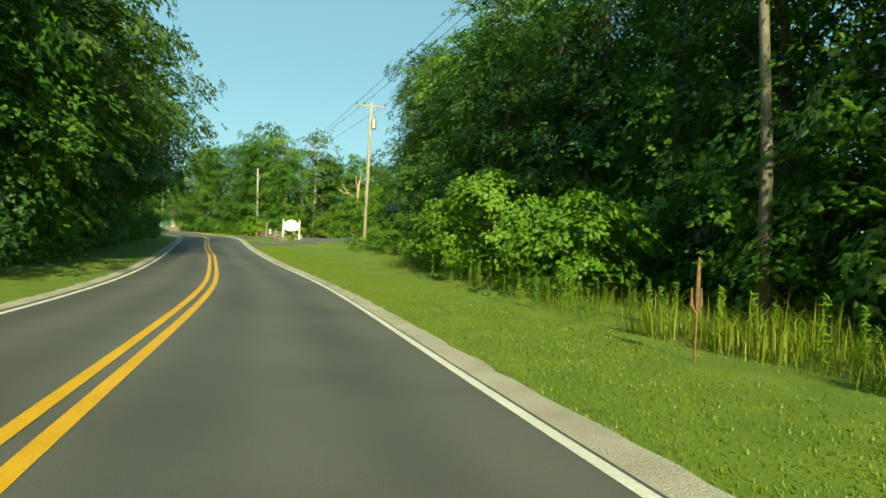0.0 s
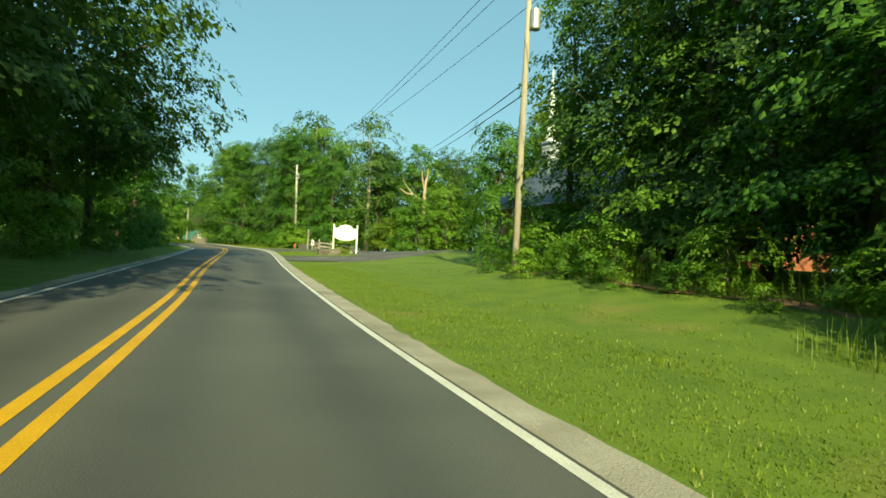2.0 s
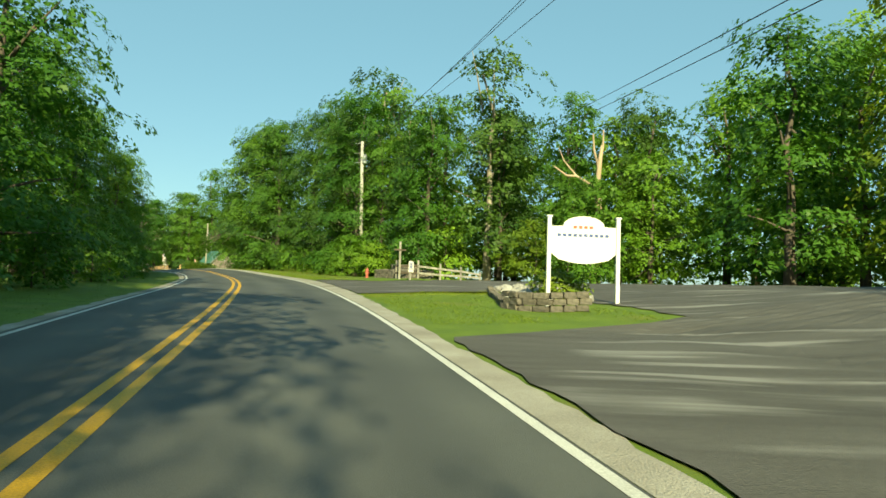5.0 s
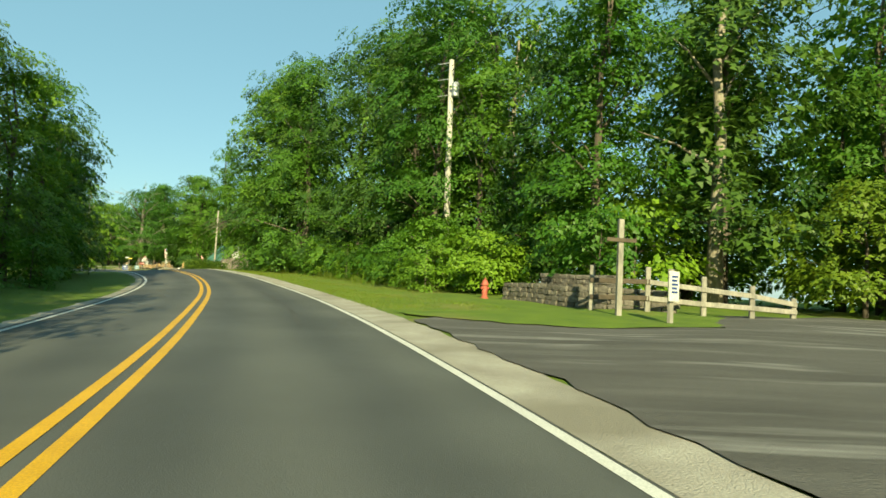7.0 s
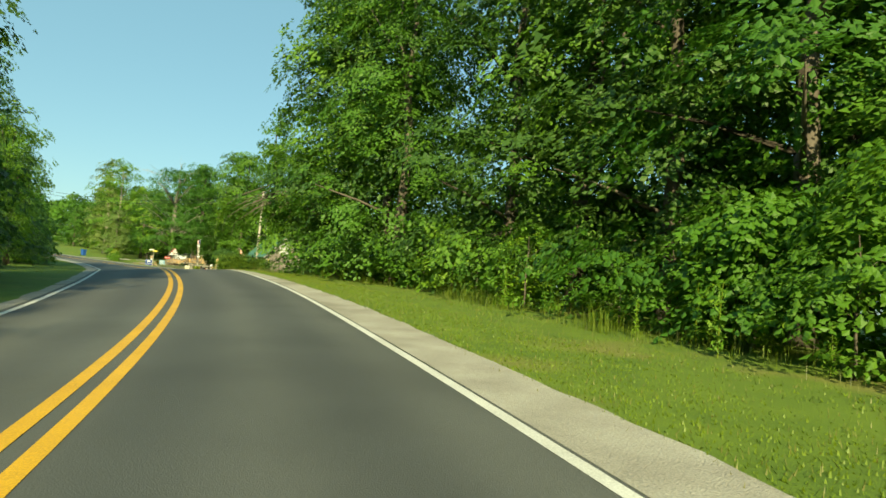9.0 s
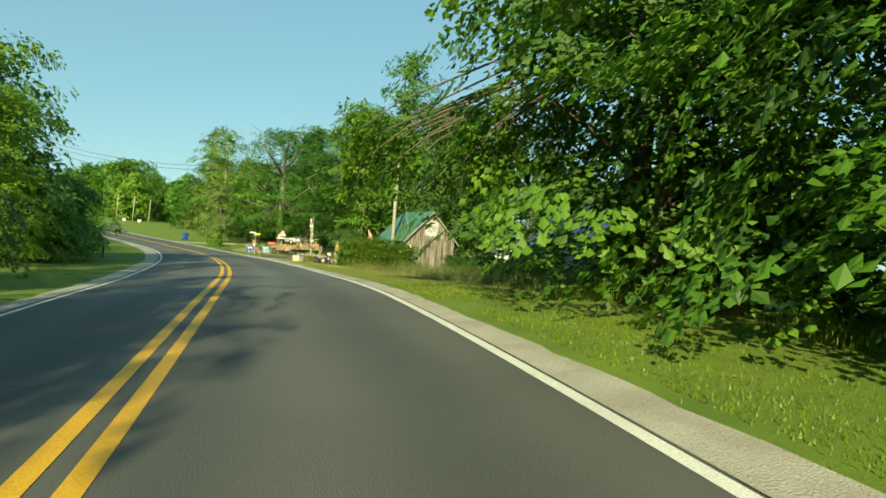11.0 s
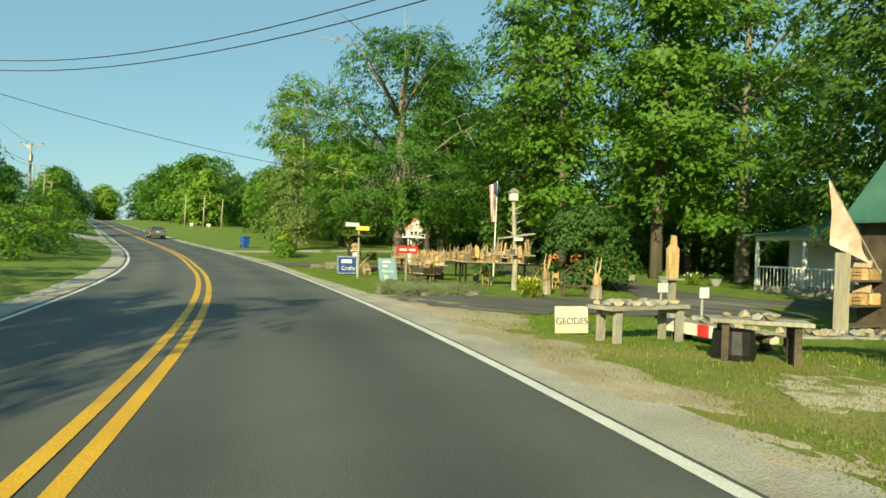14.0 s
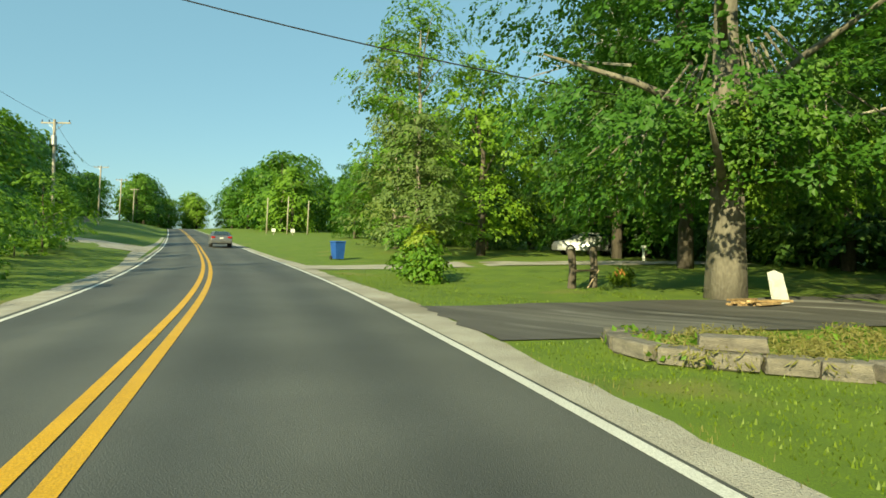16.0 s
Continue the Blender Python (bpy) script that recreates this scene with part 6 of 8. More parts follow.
# ---- poles, wires and roadside things ----
def utility_pole(base, top, label, arm=None, can=False, radius=0.15, name="utility_pole", arms=1, wood=POLE_WOOD):
    b, t = Vector(base), Vector(top)
    ob = thing(name, Matrix.Translation(b), label, "utility pole")
    r = t - b
    part("pole", tube(bmesh.new(), [(0, 0, -0.4), r * 0.5, r], [radius, radius * 0.85, radius * 0.68], 12), wood, ob, smooth=True)
    if arm:
        a = Vector(arm).normalized()
        for j in range(arms):
            c = r * (1 - (0.25 + 0.75 * j) / r.length)
            side = Vector((-a.y, a.x, 0)) * (radius * 0.7 + 0.055)
            rot = Matrix.Translation(c + side) @ Matrix.Rotation(math.atan2(a.y, a.x), 4, "Z")
            ca = part("crossarm", box(bmesh.new(), -1.25, 1.25, -0.045, 0.045, -0.06, 0.06, 0.01, rot), POLE_WOOD, ob)
            for x in (-1.15, -0.55, 1.15):
                q = rot @ Vector((x, 0, 0.06))
                part("insulator", tube(bmesh.new(), [q, q + Vector((0, 0, 0.1)), q + Vector((0, 0, 0.2))], [0.03, 0.055, 0.03], 8), DARK_METAL, ca)
            for k in (-1, 1):
                part("brace", tube(bmesh.new(), [c + side - Vector((0, 0, 0.65)), rot @ Vector((k * 0.65, 0, -0.05))], [0.018, 0.018], 5), GREY_METAL, ob)
    if can:
        q = r * (1 - 1.75 / r.length) + Vector((0.28, -0.12, 0))
        tr = part("transformer", tube(bmesh.new(), [q - Vector((0, 0, 0.42)), q - Vector((0, 0, 0.38)), q + Vector((0, 0, 0.38)), q + Vector((0, 0, 0.45))], [0.18, 0.22, 0.22, 0.12], 14), GREY_METAL, ob, "grey transformer can", smooth=False)
        part("bushing", tube(bmesh.new(), [q + Vector((0.08, 0, 0.42)), q + Vector((0.08, 0, 0.66))], [0.035, 0.02], 8), DARK_METAL, tr)
    return ob


def cable(a, b, sag, radius=0.014, label="dark overhead power line between poles", name="power_line", material=WIRE):
    a, b = Vector(a), Vector(b)
    bm = bmesh.new()
    pts = [a.lerp(b, k / 22) - Vector((0, 0, 4 * sag * (k / 22) * (1 - k / 22))) for k in range(23)]
    tube(bm, pts, [radius] * 23, 5)
    ob = part(name, bm, material)
    return tagged(ob, label, "cable", "overhead wires")


P1 = spot(48.8, 10.38)
T1 = Vector((P1.x + 0.12, P1.y - 0.1, 13.75))
utility_pole(P1, T1, "tall weathered wooden utility pole with crossarm and transformer", (0.98, 0.2, 0), True)
P2 = spot(123.43, 11.78)
T2 = Vector((-36.57, 119.49, 17.4))
utility_pole(P2, T2, "leaning weathered wooden utility pole with a grey transformer", None, True, 0.2, wood=PALE_POLE)
for k in range(3):
    q = T2 - Vector((0, 0, 0.15 + 0.95 * k))
    part("bracket", tube(bmesh.new(), [q, q + Vector((-0.75, 0.05, -0.1))], [0.03, 0.02], 6), GREY_METAL, bpy.data.objects["utility_pole.001"]).matrix_parent_inverse = bpy.data.objects["utility_pole.001"].matrix_basis.inverted()
P3 = Vector((-77.75, 169.55, height(-77.75, 169.55)))
T3 = Vector((-77.95, 169.9, 14.0))
utility_pole(P3, T3, "weathered wooden utility pole in front of the shed", None, False, 0.15)
LA = Vector((-120.15, 169.59, 16.6))
utility_pole((LA.x - 0.1, LA.y, height(LA.x, LA.y)), LA, "wooden utility pole with crossarm across the road", (0.75, 0.66, 0), True)
LB = Vector((-155.6, 192.15, 16.0))
utility_pole((LB.x - 0.6, LB.y + 0.2, height(LB.x, LB.y)), LB, "wooden utility pole with crossarm across the road", (0.8, 0.6, 0), True)
for s, d, h in ((318, -15, 9.0), (350, -14, 9.0), (385, -13, 9.0)):
    b = spot(s, d)
    utility_pole(b, b + Vector((0.3, 0.2, h)), "distant wooden utility pole with crossarm", (0.8, 0.6, 0))
for x, y, z in ((-194.3, 240.8, 14.9), (-190.5, 242.5, 15.1), (-186.5, 243.9, 14.3)):
    utility_pole((x - 0.3, y, height(x, y)), (x, y, z), "bare wooden pole standing in the grass", None, False, 0.13)
A = Vector((0.98, 0.2, 0))
for k in (-1.15, -0.55, 1.15):
    cable(T1 + A * k - Vector((0, 0, 0.05)), T2 + Vector((0, 0, -0.1 - 0.5 * abs(k))), 1.0)
    cable(T1 + A * k - Vector((0, 0, 0.05)), spot(-40, 11, 12.5) + A * k, 1.2)
W1 = Vector((-17.5, 127.0, 21.6))
for k in (0, 0.45):
    cable(T1.lerp(P1, 0.37) - Vector((0.12, 0.1, k)), W1 - Vector((0, 0, k * 2)), 0.25, 0.025, "thick black overhead cable along the road")
cable(T1 - Vector((0, 0, 2.8)), spot(57, 13.5, 0.0), 0.0, 0.012, "steel guy wire of the pole")
cable(T2 - Vector((0, 0, 0.6)), spot(118, 15.5), 0.0, 0.012, "steel guy wire of the pole")
cable(T2 - Vector((0, 0, 2.2)), spot(118.6, 14.5), 0.0, 0.012, "steel guy wire of the pole")
cable(T2 - Vector((0, 0, 1.2)), spot(119.4, 16.2), 0.0, 0.012, "steel guy wire of the pole")
cable(T2 - Vector((0, 0, 3.0)), spot(120.2, 15.4), 0.0, 0.012, "steel guy wire of the pole")
cable(T3 - Vector((0, 0, 0.1)), LA - Vector((0, 0, 1.6)), 2.3, 0.018)
cable(T3 - Vector((0, 0, 0.55)), LA - Vector((0, 0, 2.1)), 2.2, 0.018)
cable(LA - Vector((0, 0, 2.5)), (-103.5, 191.5, 9.9), 0.75, 0.018)
for k in (0.1, 2.2, 2.6):
    cable(LA - Vector((0, 0, k)), LB - Vector((0, 0, k)), 0.9)
    cable(LB - Vector((0, 0, k)), spot(318, -15, 8.8 - k * 0.6), 1.2)
cable(LA - Vector((0, 0, 0.1)), spot(150, -16, 11.5), 1.0)
gw = cable(T3 - Vector((0, 0, 0.5)), (-75.2, 168.15, 4.45), 0.0, 0.016, "steel guy wire with a yellow plastic guard", "guy_wire", GREY_METAL)
g0 = Vector((-75.2, 168.15, 4.45))
part("guard", tube(bmesh.new(), [g0 + Vector((0, 0, 0.05)), g0.lerp(T3, 0.2)], [0.04, 0.04], 8), SIGN_YELLOW, gw, "yellow plastic guard")


def church_sign():
    l, r = Vector((-20.85, 79.8, 0)), Vector((-18.7, 80.15, 0))
    c = (l + r) / 2
    u = (r - l).normalized()
    z = height(c.x, c.y)
    ob = thing("church_sign", Matrix.Translation((c.x, c.y, z)) @ Matrix.Rotation(math.atan2(u.y, u.x), 4, "Z"), "white wooden church sign with an arched top on two posts", "sign")
    h = 5.5 - z
    for x in (-1.1, 0.98):
        p = part("post", boxes((x, x + 0.12, -0.06, 0.06, -0.2, h, 0.01)), WHITE, ob)
        part("cap", boxes((x - 0.02, x + 0.14, -0.08, 0.08, h, h + 0.05)), WHITE, p)
    lo, hi = h - 1.25, h - 0.15
    top = [(0.97, lo + 0.18), (0.97, hi - 0.12)] + [(0.62 * math.cos(a), hi - 0.1 + 0.3 * math.sin(a)) for a in (math.pi * k / 12 for k in range(13))] + [(-0.97, hi - 0.12), (-0.97, lo + 0.18)]
    foot = [(-0.75 + 0.1 * k * 1.5, lo - 0.12 * math.sin(math.pi * k / 10)) for k in range(11)]
    b = part("board", prism(bmesh.new(), top + foot, -0.03, 0.03), WHITE, ob)
    for x0, x1, z0 in ((-0.32, 0.32, hi - 0.18), (-0.8, 0.75, hi - 0.42)):
        x = x0
        while x < x1:
            part("bar", boxes((x, x + 0.11, -0.036, -0.031, z0, z0 + 0.09)), RED_PAINT if z0 > hi - 0.3 else SIGN_BLUE, b)
            x += 0.16
    return ob


church_sign()


def rock(rnd, r):
    bm = bmesh.new()
    bmesh.ops.create_icosphere(bm, subdivisions=1, radius=r)
    for v in bm.verts:
        v.co *= rnd.uniform(0.7, 1.25)
        v.co.z *= 0.65
    return bm


def rock_bed():
    """A bed of pale rocks; its stone edge is built apart."""
    ob = thing("rock_bed", stand(84.2, 7.0), "bed of pale rocks behind a low stone edge", "planting bed")
    inv = ob.matrix_basis.inverted()
    rnd = random.Random(8)
    shapes = [rock(rnd, 0.2) for _ in range(5)]
    first = []
    for bm in shapes:
        me = bpy.data.meshes.new("rock")
        bm.to_mesh(me)
        me.materials.append(WHITE_STONE)
        first.append(me)
    for k in range(150):
        u, w = rnd.random(), rnd.random()
        s, d = 82.6 + 6.4 * u, 7.0 + 1.9 * u + 2.6 * w
        o = new("rock", rnd.choice(first))
        o.parent = ob
        o.matrix_basis = inv @ Matrix.Translation(spot(s, d, rnd.uniform(0.02, 0.16))) @ Euler([rnd.uniform(0, 6) for _ in range(3)]).to_matrix().to_4x4() @ Matrix.Scale(rnd.uniform(0.6, 1.3), 4)


rock_bed()


def lot_cross():
    ob = thing("wooden_cross", stand(104.6, 8.95, -8), "plain weathered wooden cross standing in the grass", "cross")
    part("post", boxes((-0.07, 0.07, -0.06, 0.06, -0.2, 2.55, 0.01)), FENCE_WOOD, ob)
    part("crossbar", boxes((-0.42, 0.4, -0.1, -0.063, 1.95, 2.05, 0.005)), DARK_WOOD, ob)


def notice_post():
    ob = thing("notice_post", stand(102.9, 9.15, 20), "post with a pale notice board beside the parking lot", "sign")
    part("post", boxes((-0.06, 0.06, -0.05, 0.05, -0.2, 1.3, 0.01)), FENCE_WOOD, ob)
    b = part("board", boxes((-0.19, 0.19, -0.1, -0.055, 0.55, 1.25, 0.005)), WHITE_WORN, ob)
    for k in range(5):
        part("bar", boxes((-0.13, 0.12 - 0.03 * (k % 2), -0.105, -0.101, 1.1 - 0.09 * k, 1.15 - 0.09 * k)), SIGN_BLUE, b)


lot_cross()
notice_post()


def rail_fence():
    ob = thing("rail_fence", stand(105.5, 12), "weathered wooden post and rail fence beside the lot", "fence")
    inv = ob.matrix_basis.inverted()
    row = [(106.4, 9.3), (105.6, 10.6), (105.0, 12.0), (104.7, 13.4), (104.6, 14.8)]
    up = [1.35, 1.3, 1.15, 0.95, 0.6]
    for (s, d), h in zip(row, up):
        c = spot(s, d)
        mm = inv @ Matrix.Translation(c)
        part("post", box(bmesh.new(), -0.07, 0.07, -0.06, 0.06, -0.2, h, 0.015, mm), FENCE_WOOD, ob)
    for k in range(len(row) - 1):
        for lift in (0.33, 0.72):
            p = inv @ spot(*row[k], lift * up[k] / 1.1 + 0.03)
            q = inv @ spot(*row[k + 1], lift * up[k + 1] / 1.1 + 0.03)
            w = (q - p)
            side = Vector((-w.y, w.x, 0)).normalized() * 0.085
            mm = Matrix.Translation((p + q) / 2 - side) @ w.to_track_quat("X", "Z").to_matrix().to_4x4()
            # first bay's rails: shade put into the colour by a darker wood
            part("rail", box(bmesh.new(), -w.length / 2 - 0.05, w.length / 2 + 0.05, -0.022, 0.022, -0.07, 0.07, 0.01, mm), FENCE_WOOD if k else DARK_WOOD, ob)
    return ob


rail_fence()


def block_wall(name, rows, course, size, material, label, seed, low=0.0):
    """A dry wall of separate blocks along points (s, d) with a number of courses."""
    rnd = random.Random(seed)
    ob = thing(name, stand(*rows[0]), label, "wall")
    inv = ob.matrix_basis.inverted()
    pts = [spot(*r) for r in rows]
    shapes = []
    for k in range(6):
        bm = box(bmesh.new(), -0.5, 0.5, -0.5, 0.5, -0.5, 0.5, 0.07)
        for v in bm.verts:
            v.co += Vector([rnd.uniform(-0.05, 0.05) for _ in range(3)])
        me = bpy.data.meshes.new("block")
        bm.to_mesh(me)
        bm.free()
        me.materials.append(material)
        shapes.append(me)
    for c in range(course):
        for a, b in zip(pts, pts[1:]):
            w = b - a
            n = max(1, round(w.length / size[0]))
            for k in range(n):
                q = a + w * ((k + 0.5 + 0.25 * (c % 2)) / n)
                o = new("block", rnd.choice(shapes))
                o.parent = ob
                o.matrix_basis = inv @ Matrix.Translation(q + Vector((0, 0, size[2] * (c + 0.42) + low))) @ Matrix.Rotation(math.atan2(w.y, w.x) + rnd.uniform(-0.08, 0.08), 4, "Z") @ Matrix.Diagonal((w.length / n * rnd.uniform(0.9, 0.98), size[1] * rnd.uniform(0.85, 1.1), size[2] * rnd.uniform(0.9, 0.99), 1))
    return ob


block_wall("retaining_wall", [(112.6, 9.6), (110.5, 9.7), (108.5, 9.8), (107.0, 10.3), (105.6, 11.6)], 4, (0.4, 0.3, 0.17), STONE, "low dark stone block retaining wall beside the fence", 3)
block_wall("retaining_wall", [(111.5, 10.6), (109.5, 10.8), (107.8, 11.2)], 3, (0.4, 0.3, 0.16), STONE, "upper tier of the dark stone block wall", 5, 0.6)
block_wall("bed_edge", [(89.5, 8.9), (87.6, 8.2), (85.8, 7.6), (83.8, 7.0), (82.2, 6.5)], 1, (0.38, 0.26, 0.2), STONE, "low edge of dark stone blocks round the rock bed", 8)
block_wall("bed_edge", [(82.1, 6.45), (81.2, 6.55), (80.5, 7.1), (80.2, 8.1)], 3, (0.4, 0.28, 0.18), STONE, "raised corner of dark stone blocks by the church sign", 9)
block_wall("stone_planter", [(210.0, 4.6), (209.2, 4.2), (208.5, 4.2), (207.8, 5.0), (207.3, 5.9), (207.1, 7.0), (207.2, 8.2), (207.6, 9.4)], 1, (0.55, 0.3, 0.2), STONE, "curved planter edge of rough grey stone blocks", 6, 0.02)
block_wall("stone_planter", [(208.3, 4.6), (207.9, 5.2)], 1, (0.5, 0.3, 0.17), STONE, "loose upper stones of the planter edge", 7, 0.2)


def hydrant():
    ob = thing("fire_hydrant", stand(113.4, 9.1, 20), "faded red fire hydrant standing in the grass", "hydrant")
    part("barrel", tube(bmesh.new(), [(0, 0, -0.05), (0, 0, 0.02), (0, 0, 0.05), (0, 0, 0.5), (0, 0, 0.52), (0, 0, 0.57)], [0.17, 0.17, 0.115, 0.115, 0.155, 0.155], 14), RED_PAINT, ob)
    part("bonnet", tube(bmesh.new(), [(0, 0, 0.57), (0, 0, 0.66), (0, 0, 0.73), (0, 0, 0.76)], [0.14, 0.12, 0.06, 0.03], 14), RED_PAINT, ob)
    part("nut", tube(bmesh.new(), [(0, 0, 0.75), (0, 0, 0.81)], [0.028, 0.028], 5), RED_PAINT, ob)
    for a in (0, 90, 180):
        w = Vector((math.cos(radians(a)), math.sin(radians(a)), 0))
        part("outlet", tube(bmesh.new(), [w * 0.1 + Vector((0, 0, 0.4)), w * 0.19 + Vector((0, 0, 0.4)), w * 0.2 + Vector((0, 0, 0.4))], [0.06, 0.06, 0.045], 10), RED_PAINT, ob)


hydrant()


def dead_trunk():
    """A tall broken trunk, bare of bark, among the trees behind the lot."""
    ob = thing("dead_tree", stand(104.6, 24.4, -20, 0, 1.0), "broken dead tree trunk with pale bare wood", "tree")
    part("trunk", tube(bmesh.new(), [(0, 0, -0.3), (0.1, 0, 4), (0.0, 0.1, 8), (0.1, 0, 9.6), (0.2, 0, 10.6)], [0.3, 0.26, 0.2, 0.16, 0.06], 10), BARE_WOOD, ob)
    for pts in ([(0.05, 0, 8.6), (-0.35, 0.1, 10.2), (-0.45, 0.1, 11.5)], [(0.05, 0, 9), (0.3, 0, 10.4), (0.35, 0.1, 11.8)], [(0, 0, 7.2), (-1.6, 0.3, 8.2), (-2.6, 0.4, 9.4), (-3.0, 0.4, 10.4)], [(-1.6, 0.3, 8.2), (-2.4, 0.2, 8.2), (-3.4, 0.2, 8.9)]):
        part("limb", tube(bmesh.new(), pts, [0.11, 0.08, 0.05, 0.02][: len(pts)], 7), BARE_WOOD, ob)


dead_trunk()
one("tree", 103.2, 23.0, 103, 7.6, 0.3, 3.0, 70, 7500, 0.24, LEAF, BARK, ROUND, 0.14, 1.0, "leafy green tree in front of the dead trunk", core=300)
one("tree", 101.4, 26.4, 104, 9.5, 0.3, 3.2, 70, 7500, 0.26, LEAF_LIGHT, BARK, ROUND, 0.16, 1.1, "leafy light green tree behind the lot", core=300)


def sedan(m, label, paint, name="sedan"):
    """A four-door car, its nose along +y, 4.8 m long."""
    ob = thing(name, m, label, "car")
    side = [(-2.35, 0.32), (-2.4, 0.75), (-2.3, 0.98), (-1.75, 1.03), (-1.0, 1.42), (0.35, 1.46), (1.25, 1.0), (2.2, 0.85), (2.38, 0.6), (2.35, 0.3)]
    bm = bmesh.new()
    rows = []
    for x, k in ((-0.9, 0.0), (-0.86, 0.6), (-0.5, 1.0), (0.5, 1.0), (0.86, 0.6), (0.9, 0.0)):
        rows.append([bm.verts.new((x if z < 1.05 else x * (0.8 if abs(x) > 0.6 else 1), y, z if z < 1.05 else z - (1 - k) * 0.1)) for y, z in side])
    for a, b in zip(rows, rows[1:]):
        for k in range(len(side) - 1):
            bm.faces.new((a[k], a[k + 1], b[k + 1], b[k]))
    for r in rows[0], rows[-1][::-1]:
        bm.faces.new(r)
    bmesh.ops.recalc_face_normals(bm, faces=bm.faces[:])
    body = part("body", bm, paint, ob, smooth=True)
    bm = bmesh.new()
    for y0, z0, y1, z1 in ((-1.72, 1.06, -1.06, 1.40),):
        vs = [bm.verts.new(p) for p in ((-0.66, y0, z0), (0.66, y0, z0), (0.52, y1, z1), (-0.52, y1, z1))]
        ws = [bm.verts.new(Vector(v.co) + Vector((0, -0.02, 0.02))) for v in vs]
        bm.faces.new(ws)
        bm.faces.new(vs[::-1])
        for k in range(4):
            bm.faces.new((vs[k], vs[(k + 1) % 4], ws[(k + 1) % 4], ws[k]))
    part("rear_window", bm, GLASS, ob)
    for x in (-1, 1):
        part("side_window", prism(bmesh.new(), [(0.0, 0), (0.02, 0), (0.02, 0.3), (0.0, 0.3)], -1.2, 0.9), GLASS, ob).matrix_basis = Matrix.Translation((x * 0.80 - (0.01 if x > 0 else 0.01), 0, 1.05))
        part("tail_lamp", boxes((x * 0.7 - 0.17, x * 0.7 + 0.17, -2.425, -2.33, 0.78, 0.95, 0.02)), TAIL_RED, ob)
        part("mirror", boxes((x * 1.0 - 0.09, x * 1.0 + 0.09, 0.75, 0.85, 0.98, 1.1, 0.02)), paint, ob)
        for y in (-1.45, 1.45):
            w = part("wheel", tube(bmesh.new(), [(x * 0.72, y, 0.33), (x * 0.76, y, 0.33), (x * 0.9, y, 0.33), (x * 0.92, y, 0.33)], [0.3, 0.33, 0.33, 0.3], 20), RUBBER, ob)
            part("rim", tube(bmesh.new(), [(x * 0.915, y, 0.33), (x * 0.93, y, 0.33)], [0.21, 0.19], 14), GREY_METAL, w)
    part("bumper", boxes((-0.88, 0.88, -2.46, -2.36, 0.35, 0.6, 0.03)), paint, body)
    part("number_plate", boxes((-0.16, 0.16, -2.435, -2.41, 0.72, 0.86)), WHITE_WORN, body)
    return ob


sedan(stand(263.0, 0.45, 0, 0.0), "grey four-door sedan on the asphalt road", CAR_PAINT)
sedan(frame_at(-71.3, 176.8, 0.4, -0.92, height(-71.3, 176.8)) @ Matrix.Diagonal((1.0, 1.0, 1.15, 1)), "white sport utility car parked behind the hedge", CAR_WHITE, "parked_car")
sedan(stand(240.5, 25.0, 70) @ Matrix.Diagonal((1.05, 1.05, 1.15, 1)), "silver pickup parked in the shade of the trees", GREY_METAL, "parked_car")


def mailbox():
    ob = thing("mailbox", frame_at(-93.7, 157.75, -0.7, 0.7, height(-93.7, 157.75)), "grey metal mailbox on a dark post", "mailbox")
    part("post", boxes((-0.06, 0.06, -0.06, 0.06, -0.2, 0.85)), DARK_WOOD, ob)
    bm = bmesh.new()
    prism(bm, [(-0.13, 0.85)] + [(0.13 * math.cos(a), 1.02 + 0.13 * math.sin(a)) for a in (math.pi * (10 - k) / 10 for k in range(11))] + [(0.13, 0.85)], -0.3, 0.3)
    part("box", bm, GREY_METAL, ob)
    part("flag", boxes((0.135, 0.15, -0.2, -0.05, 0.98, 1.12)), SIGN_RED, ob)


mailbox()


def wheelie_bin():
    ob = thing("wheelie_bin", stand(238.5, 5.9, 15), "blue plastic wheeled bin beside the road", "bin")
    bm = bmesh.new()
    a, b = ([bm.verts.new((x * w, y * w * 1.1, z)) for x, y in ((-1, -1), (1, -1), (1, 1), (-1, 1))] for w, z in ((0.25, 0.05), (0.32, 1.0)))
    for k in range(4):
        bm.faces.new((a[k], a[(k + 1) % 4], b[(k + 1) % 4], b[k]))
    bm.faces.new(a[::-1])
    bm.faces.new(b)
    part("body", bm, BLUE_PLASTIC, ob)
    part("lid", boxes((-0.35, 0.35, -0.39, 0.39, 1.0, 1.1, 0.03)), SIGN_YELLOW if False else BLUE_PLASTIC, ob)
    for x in (-0.3, 0.3):
        part("wheel", tube(bmesh.new(), [(x - 0.03, 0.28, 0.12), (x + 0.03, 0.28, 0.12)], [0.12, 0.12], 14), RUBBER, ob)
    part("handle", tube(bmesh.new(), [(-0.22, 0.42, 0.95), (0.22, 0.42, 0.95)], [0.02, 0.02], 6), BLUE_PLASTIC, ob)


wheelie_bin()


